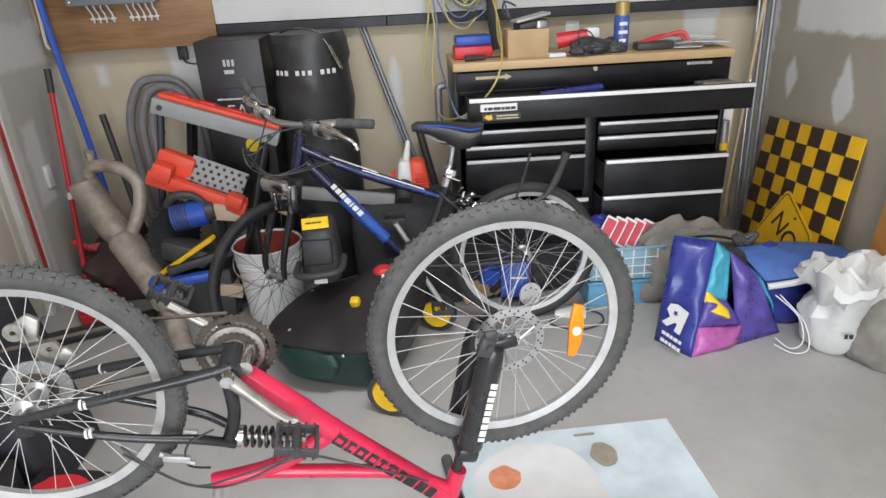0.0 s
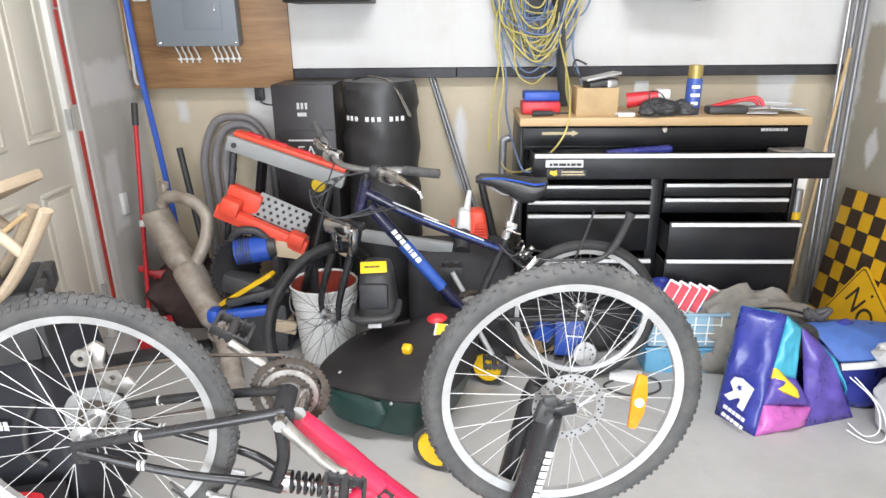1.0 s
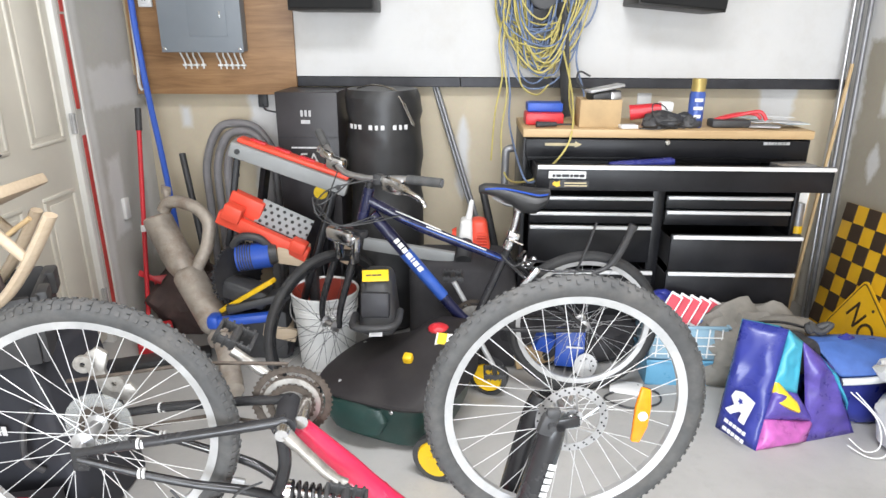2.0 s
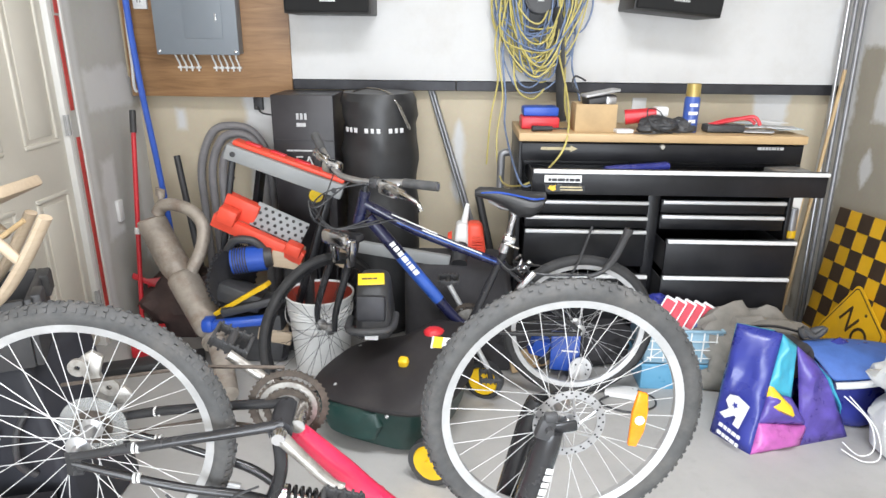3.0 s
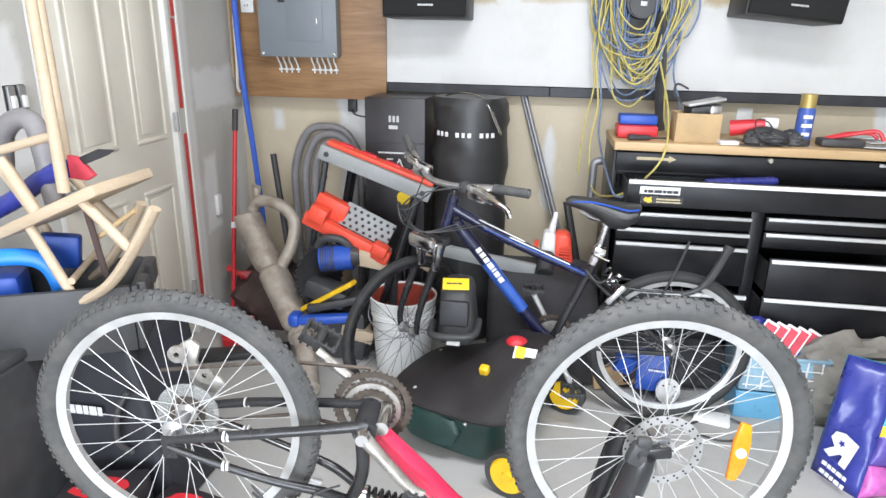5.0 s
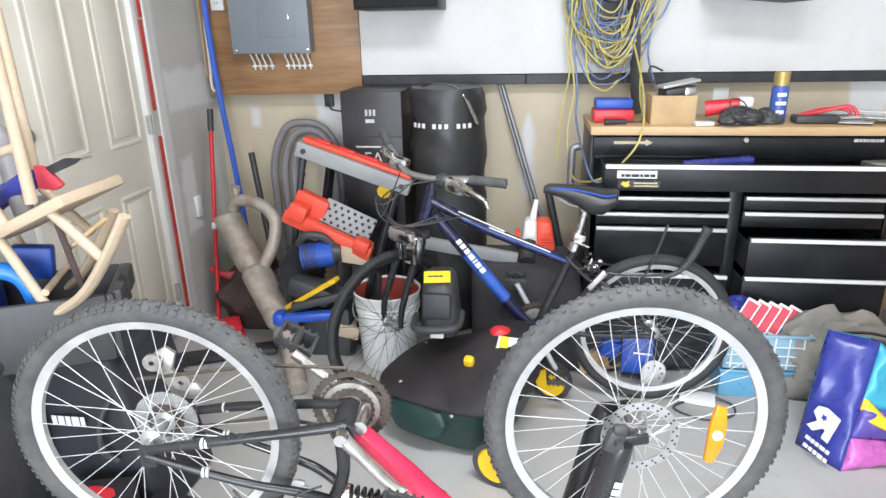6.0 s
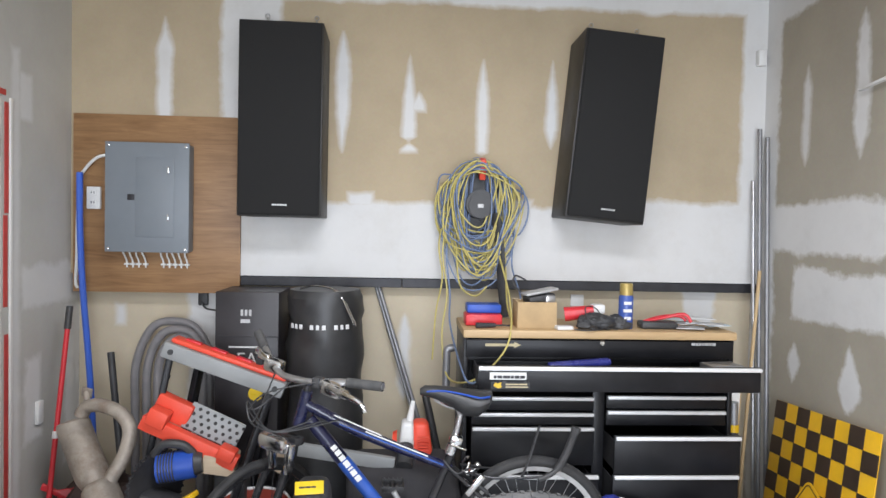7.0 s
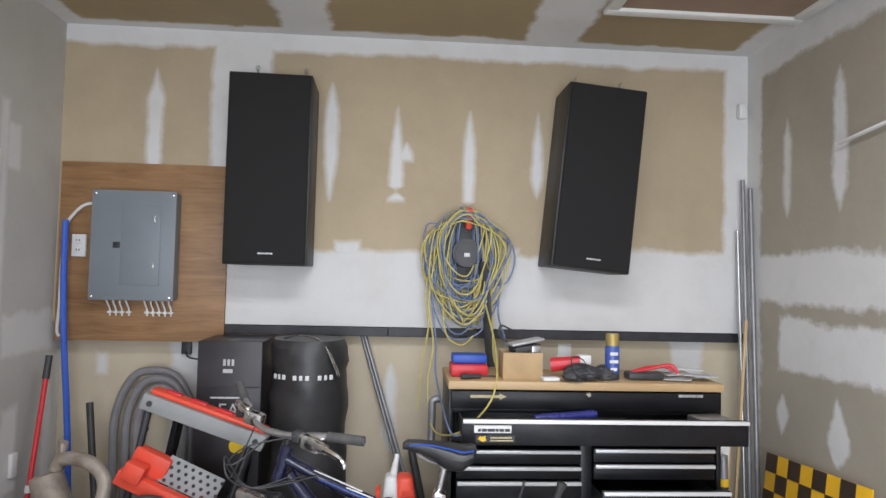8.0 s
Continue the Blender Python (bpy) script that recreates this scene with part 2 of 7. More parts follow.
def box(bm, c, s, bev=0.0, rot=None, seg=2):
    """Box with its centre and size, edges rounded by bev."""
    b2 = B()
    bmesh.ops.create_cube(b2, size=1.0, matrix=Matrix.Diagonal((*s, 1)))
    if bev > 0:
        bmesh.ops.bevel(b2, geom=list(b2.edges), offset=min(bev, min(s) * 0.45), segments=seg, affect="EDGES", profile=0.5)
    m = Matrix.Translation(c)
    if rot is not None:
        m = m @ (rot if isinstance(rot, Matrix) else Euler([radians(a) for a in rot]).to_matrix().to_4x4())
    return merge(bm, b2, m)


def frame_along(d):
    return Vector(d).to_track_quat("Z", "Y").to_matrix().to_4x4()


def rod(bm, p0, p1, r0, r1=None, seg=10):
    p0, p1 = Vector(p0), Vector(p1)
    d = p1 - p0
    bmesh.ops.create_cone(bm, cap_ends=True, segments=seg, radius1=r0, radius2=r0 if r1 is None else r1, depth=d.length,
                          matrix=Matrix.Translation((p0 + p1) / 2) @ frame_along(d))
    return bm


def smooth_path(pts, n=8, closed=False):
    """Catmull-Rom line through the points."""
    P = [Vector(p) for p in pts]
    out = []
    cnt = len(P)
    for i in range(cnt if closed else cnt - 1):
        if closed:
            a, b_, c_, d_ = P[i - 1], P[i], P[(i + 1) % cnt], P[(i + 2) % cnt]
        else:
            a, b_, c_, d_ = P[max(i - 1, 0)], P[i], P[i + 1], P[min(i + 2, cnt - 1)]
        for k in range(n):
            t = k / n
            out.append(0.5 * ((2 * b_) + (c_ - a) * t + (2 * a - 5 * b_ + 4 * c_ - d_) * t * t + (3 * b_ - a - 3 * c_ + d_) * t ** 3))
    if not closed:
        out.append(P[-1].copy())
    return out


def sweep(bm, pts, r, seg=8, closed=False, squash=1.0):
    """Round tube along pts; r is a number or a list, one a point."""
    P = [Vector(p) for p in pts]
    n = len(P)
    rings, up = [], Vector((0.13, 0.31, 0.94)).normalized()
    for i in range(n):
        if closed:
            d = (P[(i + 1) % n] - P[i - 1])
        else:
            d = P[min(i + 1, n - 1)] - P[max(i - 1, 0)]
        d = d.normalized() if d.length > 1e-9 else Vector((0, 0, 1))
        side = d.cross(up)
        if side.length < 1e-3:
            side = d.cross(Vector((1, 0, 0)))
        side.normalize()
        up = side.cross(d).normalized()
        rr = r[i] if isinstance(r, (list, tuple)) else r
        rings.append([bm.verts.new(P[i] + side * (math.cos(2 * math.pi * k / seg) * rr) + up * (math.sin(2 * math.pi * k / seg) * rr * squash)) for k in range(seg)])
    for i in range(n if closed else n - 1):
        a, b_ = rings[i], rings[(i + 1) % n]
        for k in range(seg):
            bm.faces.new((a[k], a[(k + 1) % seg], b_[(k + 1) % seg], b_[k]))
    if not closed:
        bm.faces.new(rings[0][::-1])
        bm.faces.new(rings[-1])
    return bm


def lathe(bm, profile, seg=24, m=None, cap=False):
    """Profile of (radius, height) turned round the local z axis."""
    m = m or Matrix.Identity(4)
    rings = []
    for r, z in profile:
        rings.append([bm.verts.new(m @ Vector((r * math.cos(2 * math.pi * k / seg), r * math.sin(2 * math.pi * k / seg), z))) for k in range(seg)])
    for a, b_ in zip(rings, rings[1:]):
        for k in range(seg):
            bm.faces.new((a[k], a[(k + 1) % seg], b_[(k + 1) % seg], b_[k]))
    if cap:
        bm.faces.new(rings[0][::-1])
        bm.faces.new(rings[-1])
    return bm


def ring_profile(bm, profile, seg=48, m=None):
    """Closed profile of (radius, height) turned into a solid ring."""
    return lathe(bm, list(profile) + [profile[0]], seg, m)


def slab(bm, outline, thick, m=None, bev=0.0):
    """Flat outline of (x, y) points, thick along local z."""
    m = m or Matrix.Identity(4)
    b2 = B()
    vs = [b2.verts.new((x, y, 0)) for x, y in outline]
    f = b2.faces.new(vs)
    ext = bmesh.ops.extrude_face_region(b2, geom=[f])
    bmesh.ops.translate(b2, vec=(0, 0, thick), verts=[v for v in ext["geom"] if isinstance(v, bmesh.types.BMVert)])
    if bev:
        bmesh.ops.bevel(b2, geom=list(b2.edges), offset=bev, segments=2, affect="EDGES", profile=0.5)
    return merge(bm, b2, m)


def bar_text(name, parent, m, widths, h, material, gap=0.25):
    """Unreadable or brand lettering as a row of plain bars."""
    x = 0.0
    for w in widths:
        bm = B()
        box(bm, (x + w / 2, 0, 0), (w, h, 0.0012))
        x += w + h * gap
        bmesh.ops.transform(bm, matrix=m, verts=bm.verts)
        part(name, bm, material, parent, smooth=False)


def text_mesh(name, words, size, m, material, parent=None, extrude=0.0005, shear=0.0):
    cu = bpy.data.curves.new(name, "FONT")
    cu.body, cu.size, cu.extrude, cu.shear = words, size, extrude, shear
    cu.align_x, cu.align_y = "CENTER", "CENTER"
    tmp = bpy.data.objects.new(name, cu)
    scene.collection.objects.link(tmp)
    me = bpy.data.meshes.new_from_object(tmp.evaluated_get(bpy.context.evaluated_depsgraph_get()))
    bpy.data.objects.remove(tmp)
    me.transform(m)
    me.materials.clear()
    me.materials.append(M[material])
    ob = new(name, me)
    if parent is not None:
        ob.parent = parent
    return ob


# ---- shell of the garage ----
RX, CZ, FRONT = 3.70, 2.82, -6.2
LEDGE = 1.265


def structure(name, bm, material, label, smooth=False):
    return tagged(part(name, bm, material, smooth=smooth), label, name.split("_")[0], kind="structure")


bm = B(); box(bm, (RX / 2, (FRONT + 0.3) / 2, -0.05), (RX + 0.4, 0.5 - FRONT, 0.1))
structure("floor", bm, "concrete_slab", "grey trowelled concrete garage floor with faint stains")
bm = B(); box(bm, (RX / 2, 0.11, (LEDGE + CZ + 0.1) / 2), (RX + 0.4, 0.22, CZ + 0.1 - LEDGE))
structure("wall_back_upper", bm, "wall_back_board", "unpainted tan drywall with white joint filler")
bm = B(); box(bm, (RX / 2, 0.155, LEDGE / 2), (RX + 0.4, 0.13, LEDGE))
structure("wall_back_lower", bm, "wall_low_board", "beige drywall set back below the ledge")
bm = B()
for x0, x1 in ((0.02, 1.72), (1.722, 2.2), (2.202, 3.69)):
    box(bm, ((x0 + x1) / 2, 0.05, LEDGE - 0.028), (x1 - x0, 0.08, 0.05), 0.003)
structure("trim_ledge", bm, "dark_steel", "dark steel strip under the upper drywall edge")
DY0, DY1, DH = -1.40, -0.56, 2.06
bm = B()
box(bm, (-0.1, (DY1 + 0.22) / 2, CZ / 2), (0.2, 0.22 - DY1, CZ))
box(bm, (-0.1, (DY0 + FRONT) / 2, CZ / 2), (0.2, DY0 - FRONT, CZ))
box(bm, (-0.1, (DY0 + DY1) / 2, (DH + CZ) / 2), (0.2, DY1 - DY0, CZ - DH))
structure("wall_left", bm, "wall_left_board", "grey primed drywall with white filler patches")
bm = B(); box(bm, (RX + 0.1, (FRONT + 0.22) / 2, CZ / 2), (0.2, 0.22 - FRONT, CZ))
structure("wall_right", bm, "wall_right_board", "grey tan drywall with filler bands and spots")
# unseen wall, white to bounce light; its opening is assumed for the fill lamp
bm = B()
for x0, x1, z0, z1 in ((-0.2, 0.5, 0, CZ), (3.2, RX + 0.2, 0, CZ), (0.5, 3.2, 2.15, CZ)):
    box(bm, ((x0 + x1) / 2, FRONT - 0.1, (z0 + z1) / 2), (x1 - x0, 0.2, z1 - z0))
structure("wall_front", bm, "white_paint", "plain white unseen wall with an assumed opening")
bm = B(); box(bm, (RX / 2, (FRONT + 0.2) / 2, CZ + 0.05), (RX + 0.4, 0.4 - FRONT, 0.1))
structure("ceiling", bm, "ceiling_board", "unpainted tan drywall ceiling with white taped joints")

# ---- door in the left wall ----
door = tagged(new("door_1"), "closed cream six panel door with red tape round the jamb", "door", kind="structure")
bm = B()
box(bm, (-0.045, (DY0 + DY1) / 2, DH / 2 + 0.004), (0.04, DY1 - DY0 - 0.07, DH - 0.04), 0.003)
part("door_leaf", bm, "door_paint", door)
for py0, py1 in ((-1.215, -1.005), (-0.855, -0.645)):
    for pz0, pz1 in ((0.22, 0.80), (1.03, 1.66), (1.76, 1.96)):
        bm = B()
        cy, cz, w, h = (py0 + py1) / 2, (pz0 + pz1) / 2, py1 - py0, pz1 - pz0
        for dy, dz, sy, sz in ((0, h / 2, w + 0.02, 0.02), (0, -h / 2, w + 0.02, 0.02), (w / 2, 0, 0.02, h - 0.0205), (-w / 2, 0, 0.02, h - 0.0205)):
            box(bm, (-0.024, cy + dy, cz + dz), (0.014, sy, sz), 0.006)
        box(bm, (-0.024, cy, cz), (0.008, w - 0.06, h - 0.06), 0.004)
        part("door_panel", bm, "door_paint", door)
bm = B()
for yy in (DY0 + 0.017, DY1 - 0.017):
    box(bm, (-0.055, yy, DH / 2), (0.11, 0.03, DH), 0.002)
box(bm, (-0.055, (DY0 + DY1) / 2, DH - 0.016), (0.11, DY1 - DY0 - 0.07, 0.03), 0.002)
part("jamb", bm, "white_paint", door)
bm = B()
for z0, z1 in ((0.10, 1.03), (1.15, 1.55), (1.56, 2.04)):
    box(bm, (0.0035, DY1 + 0.022 + 0.004 * math.sin(z0 * 9), (z0 + z1) / 2), (0.004, 0.026, z1 - z0), 0.001)
box(bm, (0.0035, (DY0 + DY1) / 2, DH + 0.02), (0.004, DY1 - DY0 + 0.04, 0.025), 0.001)
part("masking_tape", bm, "red_tape", door, "red tape along the jamb", smooth=False)
bm = B()
box(bm, (0.006, DY1 + 0.052, DH / 2), (0.009, 0.02, DH), 0.002)
part("casing_edge", bm, "white_paint", door)
for zz in (0.25, 1.09, 1.85):
    bm = B()
    box(bm, (-0.004, DY1 - 0.028, zz), (0.012, 0.03, 0.09), 0.002)
    rod(bm, (0.004, DY1 - 0.034, zz - 0.045), (0.004, DY1 - 0.034, zz + 0.045), 0.006)
    part("hinge", bm, "alloy", door)
KY = -1.315
bm = B()
X = Matrix.Translation((-0.025, KY, 1.15)) @ frame_along((1, 0, 0))
lathe(bm, [(0, 0), (0.034, 0), (0.034, 0.008), (0.027, 0.02), (0.012, 0.024), (0.0, 0.024)], 24, X)
part("deadbolt", bm, "steel", door)
bm = B()
X = Matrix.Translation((-0.025, KY, 0.905)) @ frame_along((1, 0, 0))
lathe(bm, [(0, 0), (0.033, 0), (0.033, 0.006), (0.014, 0.012), (0.012, 0.035), (0.022, 0.042), (0.029, 0.056), (0.024, 0.07), (0.0, 0.074)], 24, X)
part("door_knob", bm, "steel", door)

# double switch without its cover plate
sw = thing("light_switch", "bare double light switch without cover plate in the wall", "light switch")
bm = B(); box(bm, (-0.002, -1.50, 1.26), (0.012, 0.085, 0.105), 0.003); part("metal_box", bm, "dark_steel", sw)
for dy in (-0.022, 0.022):
    bm = B(); box(bm, (0.008, -1.50 + dy, 1.26), (0.012, 0.03, 0.10), 0.003); part("strap", bm, "steel", sw)
    bm = B(); box(bm, (0.017, -1.50 + dy, 1.26), (0.012, 0.018, 0.04), 0.003); part("toggle", bm, "white_plastic", sw)

# ---- electric board ----
bm = B(); box(bm, (0.445, -0.011, 1.63), (0.85, 0.02, 0.92), 0.002)
tagged(part("plywood_board", bm, "plywood"), "brown plywood backing board fixed to the wall", "backing board")
panel = thing("breaker_panel", "grey metal breaker panel on the plywood board", "breaker panel")
bm = B(); box(bm, (0.43, -0.062, 1.66), (0.40, 0.08, 0.545), 0.004); part("enclosure", bm, "panel_grey", panel)
bm = B(); box(bm, (0.43, -0.110, 1.66), (0.415, 0.012, 0.555), 0.004); part("cover", bm, "panel_grey", panel)
bm = B(); box(bm, (0.47, -0.1185, 1.66), (0.19, 0.004, 0.40), 0.002); part("breaker_door", bm, "panel_grey", panel)
for dx in (-0.19, 0.19):
    for dz in (-0.26, 0.26):
        bm = B(); lathe(bm, [(0.007, 0), (0.007, 0.003), (0, 0.005)], 10, Matrix.Translation((0.43 + dx, -0.116, 1.66 + dz)) @ frame_along((0, -1, 0)))
        part("screw", bm, "chrome", panel)
for zz in (1.56, 1.80):
    bm = B(); box(bm, (0.535, -0.1215, zz), (0.008, 0.004, 0.035), 0.001); part("latch", bm, "chrome", panel)
bm = B(); box(bm, (0.352, -0.1175, 1.66), (0.035, 0.003, 0.03), 0.001); part("badge", bm, "dark_steel", panel)
for i, xx in enumerate((0.30, 0.33, 0.36, 0.395, 0.485, 0.515, 0.545, 0.575, 0.605)):
    cl = thing("cable_clamp", "short cable end in a white plastic clamp under the panel", "cable clamp", "cable clamps")
    bm = B(); sweep(bm, smooth_path([(xx - 0.015 + 0.006 * (i % 3), -0.06, 1.39), (xx - 0.006, -0.055, 1.365), (xx, -0.04, 1.335), (xx, -0.035, 1.30)], 4), 0.0045, 6)
    part("cable", bm, "white_plastic", cl)
    bm = B(); box(bm, (xx, -0.036, 1.318), (0.024, 0.02, 0.011), 0.003); part("clamp", bm, "white_plastic", cl)
out = thing("wall_outlet", "white duplex outlet on the plywood board", "outlet")
bm = B(); box(bm, (0.130, -0.03, 1.655), (0.07, 0.018, 0.115), 0.004); part("cover_plate", bm, "white_plastic", out)
for dz in (-0.025, 0.025):
    bm = B(); box(bm, (0.130, -0.041, 1.655 + dz), (0.034, 0.008, 0.034), 0.006); part("socket", bm, "white_plastic", out)
    bm = B()
    for dx in (-0.007, 0.007):
        box(bm, (0.130 + dx, -0.0455, 1.657 + dz), (0.003, 0.004, 0.011))
    part("slot", bm, "black_plastic", out)
bm = B(); sweep(bm, smooth_path([(0.23, -0.10, 1.87), (0.17, -0.09, 1.855), (0.10, -0.06, 1.80), (0.07, -0.05, 1.74), (0.055, -0.045, 1.55), (0.05, -0.04, 1.35), (0.045, -0.04, 1.22), (0.055, -0.035, 1.19)], 6), 0.008, 8)
tagged(part("supply_cable", bm, "white_plastic"), "white cable hanging down beside the breaker panel", "cable")
bm = B(); sweep(bm, smooth_path([(0.085, -0.085, 1.78), (0.09, -0.09, 1.5), (0.11, -0.10, 1.2), (0.145, -0.11, 0.85), (0.17, -0.12, 0.55), (0.19, -0.13, 0.25), (0.21, -0.14, 0.01)], 5), 0.0155, 10)
tagged(part("blue_pipe", bm, "blue_tube"), "long blue plastic pipe leaning in the corner", "pipe")

# ---- loudspeakers hung from chains ----


def speaker(name, m, label):
    sp = thing(name, label, "loudspeaker", "wall loudspeakers", m)
    w, d, h = 0.40, 0.30, 0.935
    bm = B(); box(bm, (0, 0, 0), (w, d, h), 0.006); part("cabinet", bm, "speaker_vinyl", sp)
    bm = B(); box(bm, (0, -d / 2 - 0.012, 0), (w - 0.014, 0.02, h - 0.014), 0.01, seg=3); part("grille", bm, "speaker_cloth", sp, "black cloth grille")
    bar_text("badge", sp, pose(-0.03, -d / 2 - 0.0235, -h / 2 + 0.055, 90), [0.012, 0.008, 0.01, 0.012, 0.008, 0.01], 0.008, "alloy")
    for dx in (-0.115, 0.135):
        bm = B()
        for k in range(5):
            rr = Matrix.Translation((dx, 0.10, h / 2 + 0.012 + k * 0.022)) @ Euler((radians(90), 0, radians(90 * (k % 2)))).to_matrix().to_4x4()
            ring_profile(bm, [(0.0105 + 0.0025 * math.cos(a), 0.0025 * math.sin(a)) for a in (0, 1.57, 3.14, 4.71)], 10, rr)
        part("chain", bm, "steel", sp)
    return sp


surface("speaker_vinyl", (0.022, 0.02, 0.018), 0.5, vary=0.25, scale=10, fine=200)
surface("speaker_cloth", (0.012, 0.012, 0.012), 0.95, vary=0.2, scale=300, fine=900, relief=0.5)
speaker("loudspeaker", pose(1.122, -0.152, 2.043, 0, 0.1, 1.5), "large black loudspeaker with cloth grille, hung from a chain")
speaker("loudspeaker", pose(2.762, -0.152, 2.055, 0, 5.2, 0), "large black loudspeaker hanging tilted from wall chains")

# ---- tool chest ----
chest = thing("tool_chest", "black steel rolling tool chest with wooden top and open drawers", "tool chest")
CX0, CX1, CF, CB, CT = 2.005, 3.245, -0.595, -0.21, 1.050
for nm, c, s in (("side_panel", (CX0 + 0.01, (CF + CB) / 2, 0.585), (0.02, CB - CF, 0.925)), ("side_panel", (CX1 - 0.01, (CF + CB) / 2, 0.585), (0.02, CB - CF, 0.925)),
                 ("back_panel", (CX0 + 0.62, CB - 0.01, 0.585), (CX1 - CX0 - 0.041, 0.018, 0.925)), ("bottom_panel", (CX0 + 0.62, (CF + CB) / 2, 0.13), (CX1 - CX0 - 0.041, CB - CF - 0.04, 0.02)),
                 ("divider", (2.628, (CF + CB) / 2 - 0.008, 0.48), (0.055, CB - CF - 0.04, 0.67)),
                 ("rail", (CX0 + 0.62, CF + 0.03, 0.83), (CX1 - CX0 - 0.041, 0.05, 0.02)), ("rail", (CX0 + 0.62, CF + 0.03, 0.955), (CX1 - CX0 - 0.041, 0.05, 0.02)), ("rail", (CX0 + 0.62, CF - 0.004, 0.24), (CX1 - CX0 - 0.041, 0.05, 0.05))):
    bm = B(); box(bm, c, s, 0.003); part(nm, bm, "black_paint", chest)
bm = B(); box(bm, ((CX0 + CX1) / 2, (CF + CB) / 2 - 0.008, CT + 0.019), (CX1 - CX0 + 0.006, CB - CF + 0.025, 0.036), 0.004)
part("worktop", bm, "butcher_block", chest, "light butcher block top")


def drawer(x0, x1, z0, z1, y, full=False):
    bm = B()
    box(bm, ((x0 + x1) / 2, y + 0.009, (z0 + z1) / 2), (x1 - x0, 0.018, z1 - z0), 0.004)
    d = part("drawer", bm, "black_paint", chest)
    bm = B()
    depth = 0.33
    zt = z1 - (0.03 if z1 - z0 > 0.05 else 0.01)
    for xx in (x0 + 0.015, x1 - 0.015):
        box(bm, (xx, y + 0.02 + depth / 2, (z0 + zt) / 2), (0.006, depth, zt - z0 - 0.01))
    box(bm, ((x0 + x1) / 2, y + 0.02 + depth / 2, z0 + 0.01), (x1 - x0 - 0.04, depth, 0.006))
    part("tray", bm, "black_plastic", d)
    bm = B()
    box(bm, ((x0 + x1) / 2, y - 0.006, z1 - 0.006), (x1 - x0 - 0.008, 0.013, 0.010), 0.003)
    box(bm, ((x0 + x1) / 2, y - 0.0135, z1 - 0.0095), (x1 - x0 - 0.008, 0.004, 0.014), 0.0015)
    part("handle", bm, "strip_steel", d, "bright steel full width handle")
    return d


bm = B(); box(bm, ((CX0 + CX1) / 2, CF - 0.002, 1.004), (CX1 - CX0 - 0.02, 0.02, 0.078), 0.004)
lid = part("upper_front", bm, "black_paint", chest)
bm = B(); lathe(bm, [(0.013, 0), (0.013, 0.006), (0.009, 0.01), (0, 0.01)], 16, Matrix.Translation((2.628, CF - 0.012, 1.032)) @ frame_along((0, -1, 0)))
part("lock", bm, "chrome", lid)
bar_text("badge", lid, pose(3.04, CF - 0.0135, 1.032, 90), [0.018, 0.01, 0.012, 0.008, 0.02, 0.01, 0.016], 0.012, "alloy")
surface("gold_print", (0.5, 0.42, 0.25), 0.5, vary=0.2, scale=60)
bm = B(); slab(bm, [(0, 0), (0.13, 0), (0.13, -0.008), (0.16, 0.006), (0.13, 0.02), (0.13, 0.012), (0, 0.012)], 0.001, pose(2.10, CF - 0.0125, 1.014, 90))
part("arrow_sticker", bm, "gold_print", lid, smooth=False)
wide = drawer(CX0 + 0.035, CX1 - 0.015, 0.872, 0.978, -0.85)
bm = B(); box(bm, (2.165, -0.853, 0.938), (0.15, 0.004, 0.030)); part("white_label", bm, "white_plastic", wide, smooth=False)
bar_text("label_print", wide, pose(2.105, -0.8560, 0.934, 90), [0.012, 0.02, 0.03, 0.012, 0.02, 0.02], 0.012, "dark_steel")
bm = B(); box(bm, (2.175, -0.853, 0.900), (0.16, 0.004, 0.030)); part("warning_label", bm, "black_gloss", wide, smooth=False)
bm = B(); slab(bm, [(0, 0), (0.02, -0.012), (0.035, -0.006), (0.03, 0.004), (0.032, 0.014), (0.018, 0.008), (0.008, 0.012)], 0.001, pose(2.105, -0.8552, 0.899, 90))
part("hand_mark", bm, "yellow_plastic", wide, smooth=False)
bar_text("label_print", wide, pose(2.155, -0.856, 0.904, 90), [0.03, 0.02, 0.035], 0.006, "gold_print")
bar_text("label_print", wide, pose(2.155, -0.856, 0.893, 90), [0.02, 0.04, 0.03], 0.005, "gold_print")
for x0, x1, z0, z1, y in ((2.045, 2.60, 0.725, 0.79, -0.605), (2.045, 2.60, 0.662, 0.720, -0.612), (2.045, 2.60, 0.48, 0.657, -0.618), (2.055, 2.60, 0.27, 0.472, -0.70),
                          (2.657, 3.21, 0.735, 0.797, -0.605), (2.657, 3.21, 0.66, 0.730, -0.608), (2.66, 3.225, 0.48, 0.648, -0.72), (2.66, 3.225, 0.27, 0.474, -0.71)):
    drawer(x0, x1, z0, z1, y)
for xx in (CX0 + 0.08, CX1 - 0.08):
    for yy in (-0.52, -0.28):
        bm = B()
        rod(bm, (xx - 0.02, yy, 0.055), (xx + 0.02, yy, 0.055), 0.055, seg=20)
        cw = part("caster", bm, "rubber", chest)
        bm = B(); box(bm, (xx, yy, 0.112), (0.06, 0.08, 0.012)); box(bm, (xx - 0.027, yy, 0.085), (0.005, 0.05, 0.05)); box(bm, (xx + 0.027, yy, 0.085), (0.005, 0.05, 0.05))
        part("fork", bm, "steel", cw)
